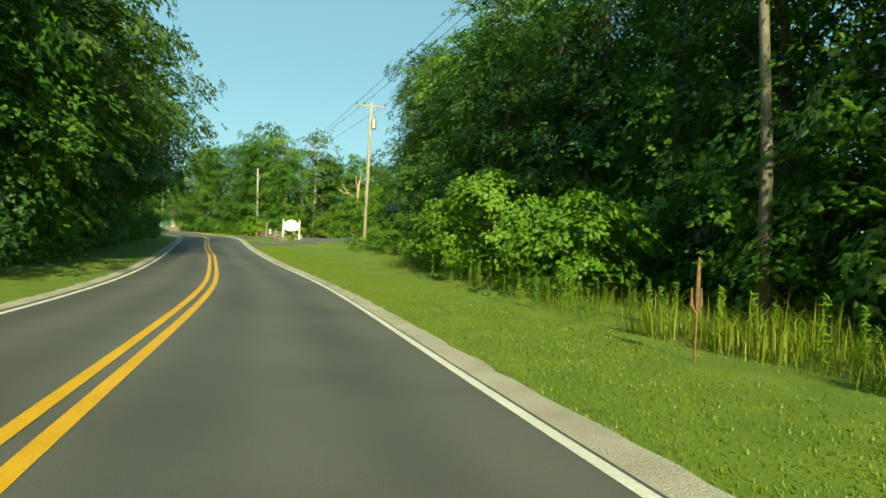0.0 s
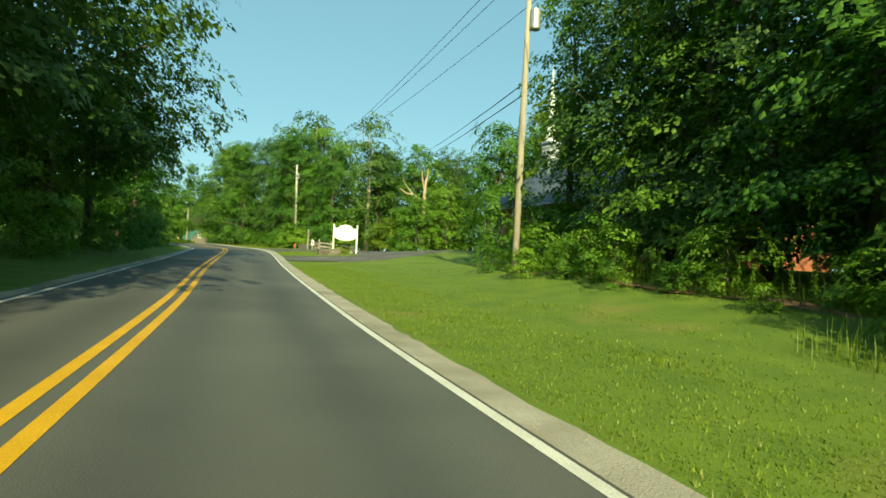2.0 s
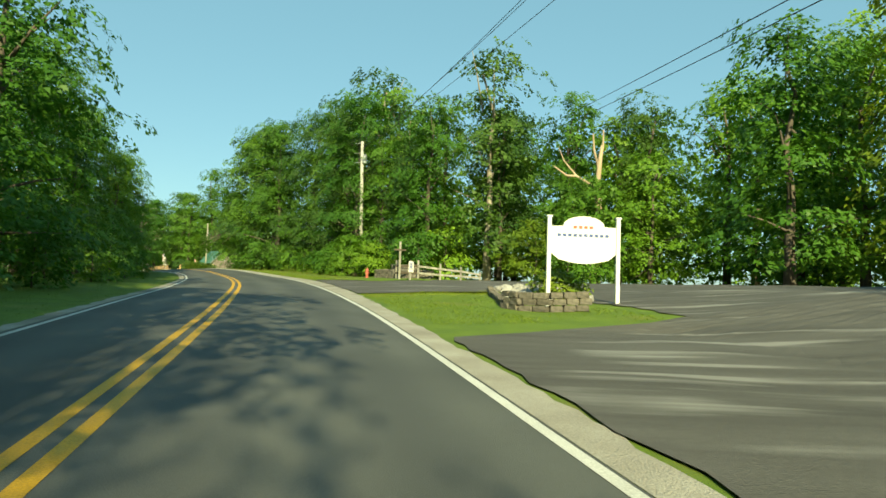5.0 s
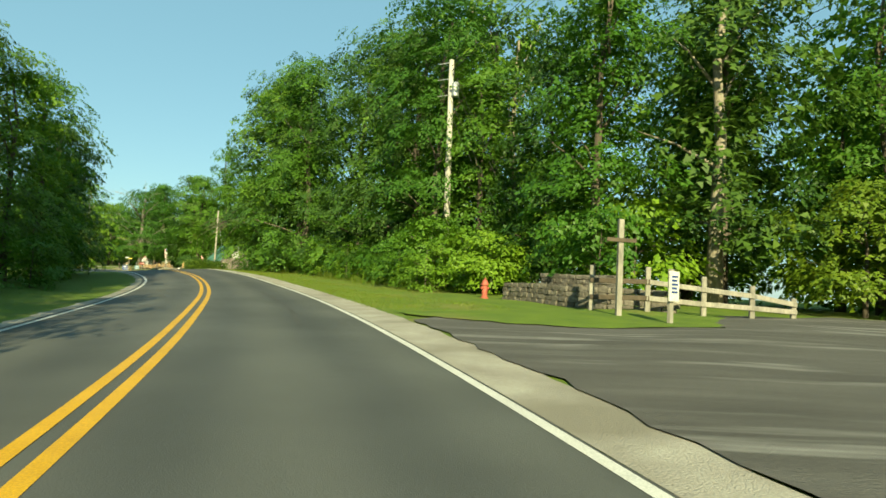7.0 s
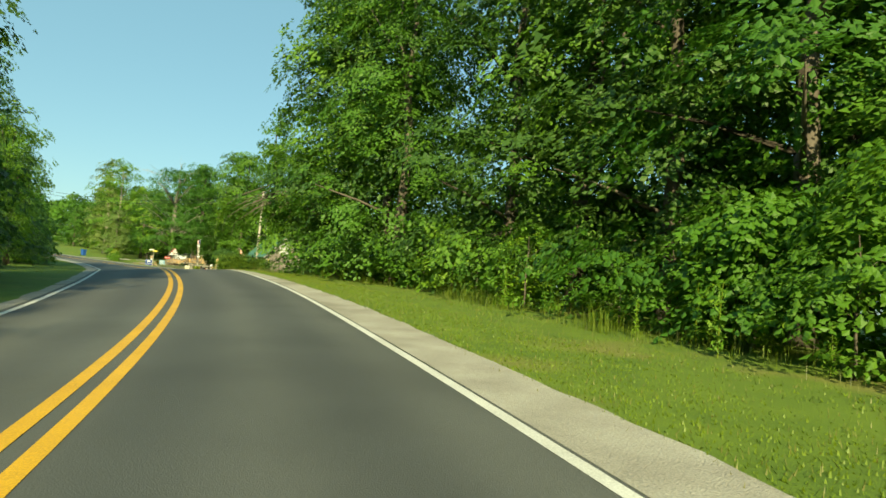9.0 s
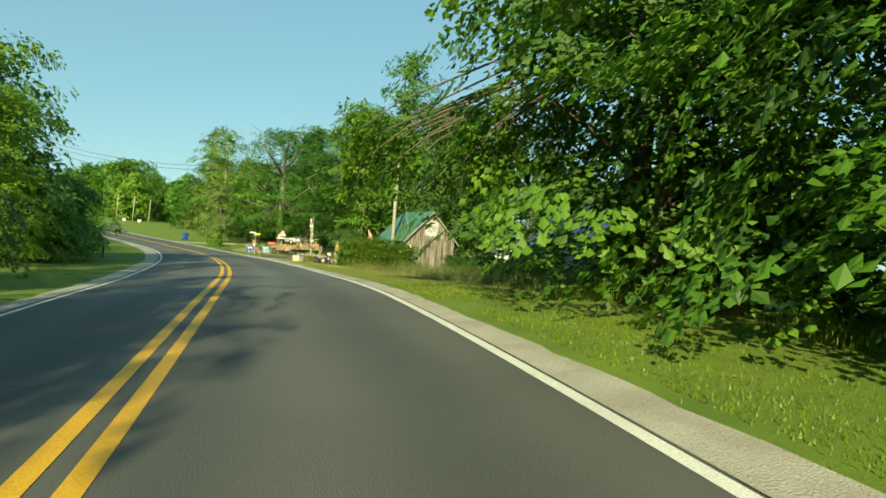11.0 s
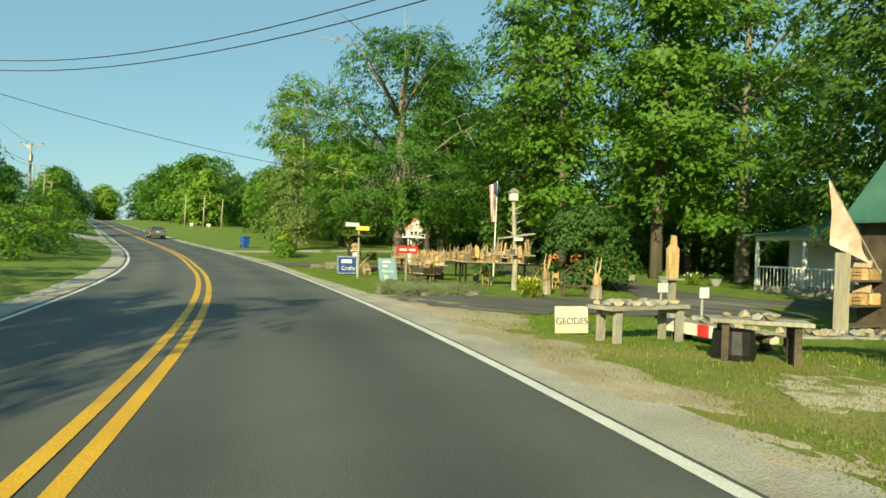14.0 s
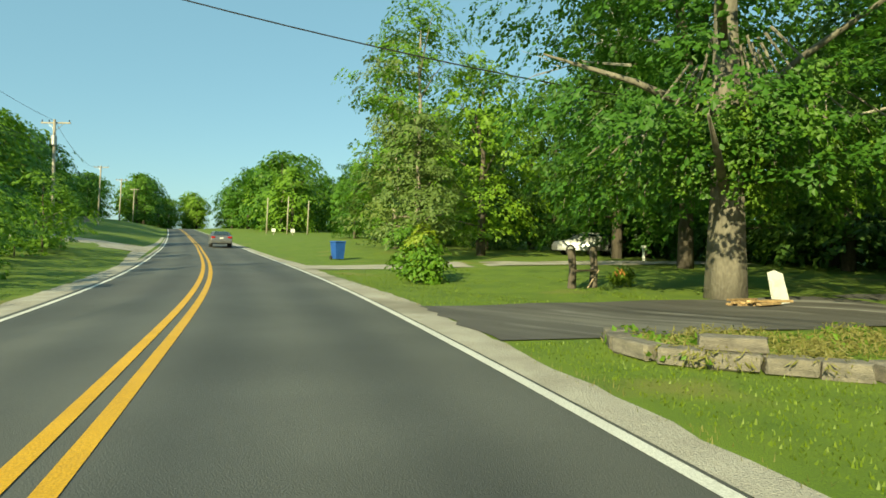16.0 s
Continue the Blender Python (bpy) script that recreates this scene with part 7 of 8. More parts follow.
def antenna_mast():
    z = height(-70.4, 179.4)
    ob = thing("antenna_mast", Matrix.Translation((-70.7, 182.6, z)), "thin lattice antenna mast beside the cream house", "mast")
    h = 13.7 - z
    for k in range(3):
        a = 2.1 * k
        part("leg", tube(bmesh.new(), [(0.2 * math.cos(a), 0.2 * math.sin(a), -0.1), (0.16 * math.cos(a), 0.16 * math.sin(a), h)], [0.02, 0.018], 6), GREY_METAL, ob)
    for k in range(16):
        bm = bmesh.new()
        q = [Vector((0.19 * math.cos(2.1 * j), 0.19 * math.sin(2.1 * j), 0.3 + (h - 0.5) * (k + (0.5 if j == 1 else 0)) / 16)) for j in range(3)]
        for a, b in ((0, 1), (1, 2), (2, 0)):
            tube(bm, [q[a], q[b]], [0.012, 0.012], 4)
        part("rung", bm, GREY_METAL, ob)
    part("antenna", tube(bmesh.new(), [(-1.0, 0, h + 0.1), (1.0, 0.2, h + 0.1)], [0.015, 0.015], 5), GREY_METAL, ob)


antenna_mast()

# ---- the craft stand ----
def plank_table(s, d, turn, length, wide, tall, label, material=FENCE_WOOD, legs=DARK_METAL, name="craft_table", stout=0.06, top=0.035):
    ob = thing(name, stand(s, d, turn), label, "table")
    n = max(2, round(wide / 0.2))
    for k in range(n):
        y = -wide / 2 + wide * k / n
        part("plank", boxes((-length / 2, length / 2, y + 0.004, y + wide / n - 0.004, tall - top, tall, 0.004)), material, ob)
    for x in (-length / 2 + 0.15, length / 2 - 0.2):
        for y in (-wide / 2 + 0.06, wide / 2 - 0.12):
            part("leg", boxes((x, x + stout, y, y + 0.06, -0.12, tall - top)), legs, ob)
        part("rail", boxes((x + 0.01, x + 0.05, -wide / 2 + 0.12, wide / 2 - 0.12, tall - top - 0.085, tall - top - 0.005)), legs, ob)
    return ob


def craft_shapes():
    """Six kinds of small wooden work, each built once at the first place that takes it."""
    rnd = random.Random(21)

    def sticks(ob):
        part("base", boxes((-0.12, 0.12, -0.07, 0.07, 0, 0.08, 0.01)), CRAFT_WOOD, ob)
        for k in range(6):
            x, y, h = -0.1 + 0.04 * k, rnd.uniform(-0.05, 0.05), rnd.uniform(0.22, 0.6)
            part("stick", tube(bmesh.new(), [(x, y, 0.07), (x + rnd.uniform(-0.05, 0.05), y + rnd.uniform(-0.03, 0.03), h * 0.55), (x + rnd.uniform(-0.1, 0.1), y, h)], [0.017, 0.015, 0.012], 6), CRAFT_WOOD if k % 3 else PALE_BARK, ob)

    def birdhouse(ob):
        part("box", prism(bmesh.new(), [(-0.11, 0), (0.11, 0), (0.12, 0.24), (0, 0.36), (-0.12, 0.24)], -0.1, 0.1), CRAFT_WOOD, ob)
        part("roof_board", box(bmesh.new(), -0.02, 0.2, -0.15, 0.15, -0.012, 0.012, 0.003, pose(0, 0, 0.375, 0, 40, 0)), BARE_WOOD, ob)
        part("roof_board", box(bmesh.new(), -0.2, 0.02, -0.15, 0.15, -0.012, 0.012, 0.003, pose(0, 0, 0.375, 0, -40, 0)), BARE_WOOD, ob)
        # no hole is cut: a dark disc carries the shade inside it
        part("entrance", tube(bmesh.new(), [(0, -0.101, 0.18), (0, -0.106, 0.18)], [0.03, 0.03], 10), DARK_WOOD, ob)

    def slab(ob):
        w, t = rnd.uniform(0.06, 0.13), rnd.uniform(0.34, 0.62)
        j = lambda: rnd.uniform(-0.03, 0.03)  # noqa: E731
        part("slab", prism(bmesh.new(), [(-w, 0), (w, 0), (w * 1.1 + j(), t * 0.5), (w * 0.9 + j(), t * 0.86), (w * 0.2 + j(), t + j()), (-w * 0.8 + j(), t * 0.92), (-w * 1.05 + j(), t * 0.45)], -0.03, 0.03), CRAFT_WOOD, ob)
        part("shelf", boxes((-w * 0.9, w * 0.9, -0.14, -0.031, 0.12, 0.15)), CRAFT_WOOD, ob)

    def log(ob):
        part("log", tube(bmesh.new(), [(0, 0, 0), (0, 0, 0.26)], [0.1, 0.095], 12), BARK, ob)
        part("cut_face", tube(bmesh.new(), [(0, 0, 0.26), (0, 0, 0.266)], [0.09, 0.088], 12), CRAFT_WOOD, ob)
        part("twig", tube(bmesh.new(), [(0.05, 0, 0.2), (0.16, 0, 0.34), (0.15, 0.02, 0.5)], [0.02, 0.014, 0.006], 5), BARE_WOOD, ob)

    def little_chair(ob):
        part("seat", boxes((-0.11, 0.11, -0.1, 0.1, 0.16, 0.19)), CRAFT_WOOD, ob)
        for x in (-0.09, 0.09):
            part("leg", tube(bmesh.new(), [(x, -0.08, 0), (x, -0.08, 0.16)], [0.014, 0.014], 6), CRAFT_WOOD, ob)
            part("leg", tube(bmesh.new(), [(x, 0.08, 0), (x, 0.09, 0.46)], [0.014, 0.012], 6), CRAFT_WOOD, ob)
        part("backrest", boxes((-0.09, 0.09, 0.075, 0.095, 0.28, 0.4)), CRAFT_WOOD, ob)

    def crate(ob):
        for k in range(3):
            part("slat", boxes((-0.16, 0.16, -0.1, -0.085, 0.02 + 0.07 * k, 0.07 + 0.07 * k), (-0.16, 0.16, 0.085, 0.1, 0.02 + 0.07 * k, 0.07 + 0.07 * k)), CRAFT_WOOD, ob)
        part("end", boxes((-0.16, -0.145, -0.084, 0.084, 0, 0.23)), CRAFT_WOOD, ob)
        part("end", boxes((0.145, 0.16, -0.084, 0.084, 0, 0.23)), CRAFT_WOOD, ob)
        part("bottom", boxes((-0.144, 0.144, -0.084, 0.084, 0.0, 0.015)), CRAFT_WOOD, ob)

    return [("stick_carving", sticks, "small carving of upright yellow wooden sticks"), ("birdhouse", birdhouse, "small handmade yellow wooden birdhouse"), ("slab_carving", slab, "tall pointed slab of fresh cut wood"),
            ("log_carving", log, "short log with bark and a bare twig"), ("slab_carving", slab, "rough upright slab of fresh cut wood"), ("slab_carving", slab, "broad uneven slab of fresh cut wood"), ("stick_carving", sticks, "bundle of crooked yellow wooden sticks"), ("stick_carving", sticks, "small carving of forked pale sticks"), ("toy_chair", little_chair, "little handmade wooden chair on a table"), ("wooden_crate", crate, "small slatted crate of pale wood")]


KINDS, MADE = craft_shapes(), {}
CRAFT_RND = random.Random(5)


def put_craft(m, kind=None):
    pick = kind if kind is not None else CRAFT_RND.choice((0, 0, 1, 2, 3, 3, 4, 5, 6, 6, 7, 7, 8, 9))
    name, build, label = KINDS[pick]
    if kind is None:
        m = m @ Matrix.Diagonal((1, 1, CRAFT_RND.uniform(0.75, 1.2), 1))
    if pick in MADE:
        return copy_thing_scaled(MADE[pick], m)
    ob = thing(name, m, label, "wood craft", "wood crafts of the stand")
    build(ob)
    MADE[pick] = ob
    return ob


def fill_table(tb, length, wide, tall, n, lo=0.8, hi=1.4, rows=2):
    for k in range(n):
        x = -length / 2 + 0.12 + (length - 0.24) * ((k // rows) + 0.5) / math.ceil(n / rows)
        y = wide * ((k % rows + 0.5) / rows - 0.5) + CRAFT_RND.uniform(-0.05, 0.05)
        put_craft(tb.matrix_basis @ pose(x, y, tall, 0, 0, CRAFT_RND.uniform(-40, 40)) @ Matrix.Scale(CRAFT_RND.uniform(lo, hi), 4))


t1 = plank_table(203.6, 8.5, 8, 2.6, 0.75, 0.74, "long folding table crowded with wooden crafts")
fill_table(t1, 2.5, 0.75, 0.74, 36, 0.65, 1.2, 3)
t2 = plank_table(198.5, 8.6, -4, 2.6, 0.8, 0.9, "dark legged table crowded with tall wooden crafts")
fill_table(t2, 2.6, 0.8, 0.9, 39, 0.75, 1.35, 3)
t3 = plank_table(200.9, 7.0, -15, 1.5, 0.9, 0.62, "plank table with wooden crafts behind the juniper", FENCE_WOOD, DARK_WOOD)
fill_table(t3, 1.5, 0.9, 0.62, 18, 0.65, 1.0, 3)
t4 = plank_table(206.2, 7.6, 12, 0.9, 0.5, 0.66, "small dark table with a carving", DARK_WOOD, DARK_WOOD)
fill_table(t4, 0.9, 0.5, 0.66, 3, 1.0, 1.3, 1)
for s, d, turn, z in ((203.4, 6.4, 30, 1.2), (204.9, 7.6, 60, 1.5), (200.9, 7.3, 10, 1.3), (201.7, 7.4, 80, 1.2), (198.9, 8.6, 40, 1.4), (196.9, 9.3, 20, 1.5), (200.5, 8.9, -20, 1.2), (203.9, 5.4, 0, 1.3), (197.2, 10.5, 0, 1.3)):
    put_craft(stand(s, d, turn, 0.0, z), 8 if z > 1.25 else 3)


def sign_on_post(name, s, d, turn, h0, w, h, paint, label, post=True, tilt=0.0, bars=(), letters=()):
    ob = thing(name, stand(s, d, turn), label, "sign")
    if post:
        part("post", tube(bmesh.new(), [(0, 0.03, -0.2), (0, 0.03, h0 + h * 0.9)], [0.03, 0.028], 8), FENCE_WOOD if post is True else post, ob)
    b = part("board", boxes((-w / 2, w / 2, -0.02, -0.002, 0, h, 0.004)), paint, ob)
    b.matrix_basis = pose(0, 0, h0, -tilt, 0, 0)
    for x0, x1, z0, z1, m in bars:
        part("bar", boxes((x0, x1, -0.026, -0.021, z0, z1)), m, b)
    for text, x, z, size, m in letters:
        lettering(b, text, x, -0.023, z, size, m)
    return ob


sign_on_post("blue_sign", 203.7, 4.5, 4, 0.06, 0.86, 0.74, SIGN_BLUE, "blue painted sign with white lettering standing on the grass", False, 8,
             [(-0.41, 0.41, 0.02, 0.035, WHITE), (-0.41, 0.41, 0.705, 0.72, WHITE), (-0.41, -0.395, 0.036, 0.704, WHITE), (0.395, 0.41, 0.036, 0.704, WHITE), (-0.25, 0.2, 0.45, 0.6, WHITE)], [("Crafts", 0.05, 0.16, 0.24, WHITE)])
sign_on_post("chalk_sign", 199.6, 5.05, 12, 0.03, 0.72, 0.86, SIGN_TEAL, "faded teal sign with white handwriting standing on the grass", False, 14,
             [(-0.2, 0.15, 0.68, 0.76, WHITE), (-0.2, 0.0, 0.53, 0.6, WHITE)], [("Houses", 0.0, 0.33, 0.17, WHITE), ("$6", -0.08, 0.1, 0.2, WHITE)])
sign_on_post("red_sign", 196.7, 4.75, 0, 1.1, 0.68, 0.24, SIGN_RED, "red sign board with white lettering on a thin post", True, -10, [(-0.26, -0.02, 0.08, 0.15, WHITE), (0.05, 0.26, 0.08, 0.15, WHITE)])
sign_on_post("geode_sign", 186.95, 4.55, 0, 0.02, 0.58, 0.42, SIGN_PALE, "pale yellow sign with dark capital letters beside the rock table", False, 6, [], [("GEODES", 0.0, 0.14, 0.15, SIGN_PURPLE)])


def feeder_post():
    ob = thing("feeder_post", stand(202.4, 4.6, 5), "thin pole with a feeder shelf and two small signs", "post")
    part("pole", tube(bmesh.new(), [(0, 0, -0.2), (0.02, 0, 1.1), (0, 0, 2.0)], [0.045, 0.04, 0.035], 8), POLE_WOOD, ob)
    part("shelf", boxes((-0.65, 0.55, -0.16, 0.16, 1.66, 1.71)), DARK_WOOD, ob)
    part("sign_board", boxes((-0.56, 0.0, -0.02, 0.0, 2.02, 2.17)), WHITE, ob, "small white sign board")
    part("sign_board", boxes((-0.12, 0.42, -0.05, -0.03, 1.88, 2.05)), SIGN_YELLOW, ob, "small yellow sign board")
    part("branch", tube(bmesh.new(), [(0, 0, 0.35), (0.25, 0, 0.65), (0.5, 0.05, 0.85)], [0.03, 0.02, 0.012], 6), POLE_WOOD, ob)
    part("branch", tube(bmesh.new(), [(0.3, 0.02, 0.0), (0.1, 0, 0.3), (0.0, 0, 0.5)], [0.07, 0.06, 0.02], 7), BARK, ob)


feeder_post()


def big_birdhouse():
    ob = thing("birdhouse_on_post", stand(205.6, 8.1, 8), "red and white birdhouse on a grey post", "birdhouse")
    part("post", boxes((-0.06, 0.06, -0.06, 0.06, -0.2, 1.62)), FENCE_WOOD, ob)
    part("tray", boxes((-0.46, 0.46, -0.32, 0.32, 1.62, 1.68)), WHITE, ob)
    h = part("house", prism(bmesh.new(), [(-0.32, 1.68), (0.32, 1.68), (0.32, 2.02), (0, 2.28), (-0.32, 2.02)], -0.2, 0.2), WHITE, ob)
    for k in (-1, 1):
        tilt = Matrix.Translation((0, 0, 2.31)) @ Matrix.Rotation(radians(39 if k > 0 else 141), 4, "Y")
        rb = part("roof_board", box(bmesh.new(), -0.02, 0.48, -0.26, 0.26, -0.015, 0.015, 0.004, tilt), WHITE_WORN, ob)
        for y in (-0.24, -0.08, 0.08, 0.2):
            part("batten", box(bmesh.new(), 0.0, 0.48, y, y + 0.05, 0.016 if k > 0 else -0.032, 0.032 if k > 0 else -0.016, 0.0, tilt), RED_PAINT, rb)
    tw = part("tower", prism(bmesh.new(), [(-0.14, 2.05), (0.14, 2.05), (0.14, 2.36), (0, 2.5), (-0.14, 2.36)], -0.24, -0.02), WHITE, ob)
    for k in (-1, 1):
        part("tower_roof", box(bmesh.new(), -0.02, 0.24, -0.28, 0.02, -0.012, 0.012, 0.003, Matrix.Translation((0, 0, 2.52)) @ Matrix.Rotation(radians(45 if k > 0 else 135), 4, "Y")), RED_PAINT, tw)
    # entrances here are dark plates, the holes' shade given as colour
    part("entrance", tube(bmesh.new(), [(0, -0.2405, 2.24), (0, -0.246, 2.24)], [0.045, 0.045], 10), DARK_METAL, tw)
    for x in (-0.22, 0.0, 0.22):
        part("entrance", prism(bmesh.new(), [(x - 0.05, 1.76), (x + 0.05, 1.76), (x + 0.05, 1.88), (x, 1.95), (x - 0.05, 1.88)], -0.207, -0.2005), DARK_METAL, h)
        part("window_trim", boxes((x - 0.075, x - 0.052, -0.212, -0.2005, 1.74, 1.94), (x + 0.052, x + 0.075, -0.212, -0.2005, 1.74, 1.94)), RED_PAINT, h)
    for x in (-0.44, 0.42):
        for y in (-0.3, 0.28):
            part("railing_post", boxes((x, x + 0.02, y, y + 0.02, 1.68, 1.8)), WHITE, ob)
    part("railing", boxes((-0.44, 0.44, -0.3, -0.285, 1.79, 1.81)), WHITE, ob)
    part("brace", tube(bmesh.new(), [(0, -0.05, 1.35), (-0.4, -0.25, 1.6)], [0.02, 0.02], 6), FENCE_WOOD, ob)


big_birdhouse()


def small_birdhouse_post():
    ob = thing("birdhouse_on_post", stand(205.4, 5.25, 6), "small brown birdhouse on a white painted post", "birdhouse")
    part("post", boxes((-0.08, 0.08, -0.08, 0.08, -0.2, 0.98)), WHITE, ob)
    part("tray", boxes((-0.2, 0.2, -0.16, 0.16, 0.98, 1.01)), WHITE_WORN, ob)
    part("house", boxes((-0.12, 0.12, -0.11, 0.11, 1.01, 1.22)), CRAFT_WOOD, ob)
    part("roof", prism(bmesh.new(), [(-0.17, 1.2), (0.17, 1.2), (0.03, 1.34), (-0.03, 1.34)], -0.15, 0.15), BARE_WOOD, ob)


small_birdhouse_post()


def carved_pole():
    ob = thing("carved_pole", stand(196.1, 8.2, 0), "bare tree pole with branch stubs, a shelf and a birdhouse", "pole")
    part("pole", tube(bmesh.new(), [(0, 0, -0.2), (0.02, 0, 1.0), (-0.06, 0, 2.0), (-0.12, 0, 2.9)], [0.1, 0.085, 0.07, 0.055], 9), BARE_TWIG, ob)
    rnd = random.Random(2)
    for k in range(13):
        z = 1.7 + 0.09 * k
        a = k * 2.4
        part("stub", tube(bmesh.new(), [(-0.03 - 0.06 * (z - 1.7), 0, z), (0.3 * math.cos(a) * rnd.uniform(0.6, 1.1), 0.25 * math.sin(a), z + 0.14)], [0.026, 0.01], 5), BARE_TWIG, ob)
    part("birdhouse", boxes((-0.24, -0.0, -0.1, 0.1, 2.88, 3.14, 0.01)), WHITE_WORN, ob)
    part("birdhouse_roof", prism(bmesh.new(), [(-0.29, 3.14), (0.05, 3.14), (-0.12, 3.28)], -0.13, 0.13), FENCE_WOOD, ob)
    part("shelf", boxes((-0.75, 0.6, -0.25, 0.25, 1.12, 1.16)), FENCE_WOOD, ob)
    part("shelf_roof", box(bmesh.new(), -0.5, 0.65, -0.2, 0.2, -0.02, 0.02, 0.004, pose(-0.05, 0, 1.74, 0, -9, 0)), POLE_WOOD, ob)
    for x in (-0.6, 0.45):
        part("upright", tube(bmesh.new(), [(x, 0.15, 1.16), (x * 0.9, 0.12, 1.7)], [0.03, 0.025], 6), PALE_BARK, ob)
    part("tag", boxes((-0.2, 0.12, -0.27, -0.255, 1.6, 1.7)), WHITE, ob)
    for k in range(5):
        put_craft(ob.matrix_basis @ pose(-0.6 + 0.26 * k, 0.0, 1.16, 0, 0, 40 * k) @ Matrix.Scale(0.85, 4))


carved_pole()


def flag_on_pole():
    ob = thing("flagpole", stand(200.3, 9.55, 0), "white flagpole with a hanging striped flag", "flagpole")
    part("pole", tube(bmesh.new(), [(0, 0, -0.2), (0.05, 0, 4.0)], [0.03, 0.022], 8), WHITE, ob)
    for k in range(7):
        verts = []
        for i in range(11):
            for w in (0, 1):
                u, v = i / 10, (k + w) / 7
                verts.append((0.0 - 0.3 * v + 0.1 * u * v, 0.07 * math.sin(9 * v + 2 * u), 3.92 - 1.5 * u - 0.12 * v))
        raw("stripe", verts, [(2 * i, 2 * i + 1, 2 * i + 3, 2 * i + 2) for i in range(10)], CLOTH_RED if k % 2 else CLOTH_WHITE, ob)
    raw("canton", [(0.0, -0.075, 3.93), (-0.13, -0.075, 3.87), (-0.11, -0.075, 3.5), (0.02, -0.07, 3.36)], [(0, 1, 2, 3)], CLOTH_BLUE, ob)
    return ob


flag_on_pole()


def shed_flag():
    a, b = Vector((-79.6, 171.2, 5.6)), Vector((-80.5, 170.55, 7.35))
    ob = thing("shed_flag", Matrix.Translation(a), "faded pink flag on a slanting stick at the shed", "flag")
    part("stick", tube(bmesh.new(), [(0, 0, 0), b - a], [0.018, 0.014], 6), FENCE_WOOD, ob)
    r = b - a
    verts, faces = [], []
    for i in range(7):
        for j in range(7):
            u, v = i / 6, j / 6
            p = r * (1 - 0.62 * v) + Vector((0.10 * u, -0.06 * u, -(1.25 - 0.75 * v) * u)) + Vector((0.05, 0.05, 0)) * math.sin(5 * u + 3 * v) * u
            verts.append(tuple(p))
    faces = [(i * 7 + j, i * 7 + j + 1, (i + 1) * 7 + j + 1, (i + 1) * 7 + j) for i in range(6) for j in range(6)]
    raw("cloth", verts, faces, CLOTH_PINK, ob)


shed_flag()


def juniper_bed():
    rnd = np.random.RandomState(3)
    ob = thing("juniper_bed", stand(195.4, 4.9, 0), "low spreading blue green juniper on a stone edged bed", "shrub")
    clumps = []
    for k in range(70):
        x, y = rnd.uniform(-1.35, 1.55), rnd.uniform(-1.5, 1.1)
        if (x / 1.6) ** 2 + ((y + 0.2) / 1.4) ** 2 < 1:
            clumps.append((x * 1.08, y, 0.07 + 0.16 * rnd.rand(), 0.42, 0.42, 0.09))
    v, f = leaf_cloud(rnd, clumps, 26000, 0.06, 0.4, 0.4, 0.28, spray=9)
    leaf_mesh("foliage", v, f, JUNIPER, ob)
    for k in range(9):
        a = -2.9 + 0.33 * k
        bm = rock(random.Random(k), 0.17)
        part("edge_stone", bm, STONE, ob).matrix_basis = pose(1.5 * math.cos(a), 1.45 * math.sin(a) - 0.1, 0.02, 0, 0, 40 * k)


juniper_bed()


def lily(s, d, seed, bloom=SIGN_YELLOW, n=16):
    rnd = np.random.RandomState(seed)
    ob = thing("lily_clump", stand(s, d), "clump of long leaved lilies with bright flowers", "flowers")
    clumps = [(0.1 * math.cos(k), 0.1 * math.sin(k), 0.18 + 0.03 * k, 0.32, 0.32, 0.16) for k in range(7)]
    v, f = leaf_cloud(rnd, clumps, 420, 0.4, -0.2, 0.4, 0.08)
    leaf_mesh("leaves", v, f, LEAF_YELLOW, ob)
    for k in range(n):
        x, y, z = rnd.uniform(-0.32, 0.32), rnd.uniform(-0.32, 0.32), rnd.uniform(0.36, 0.58)
        part("bloom", tube(bmesh.new(), [(x, y, z - 0.05), (x, y, z), (x, y, z + 0.04)], [0.008, 0.024, 0.038], 6, False), bloom, ob)


lily(194.0, 7.6, 1)
lily(218.0, 10.3, 2, ORANGE_WOOD, 9)
lily(200.0, 19.5, 3, WHITE, 10)


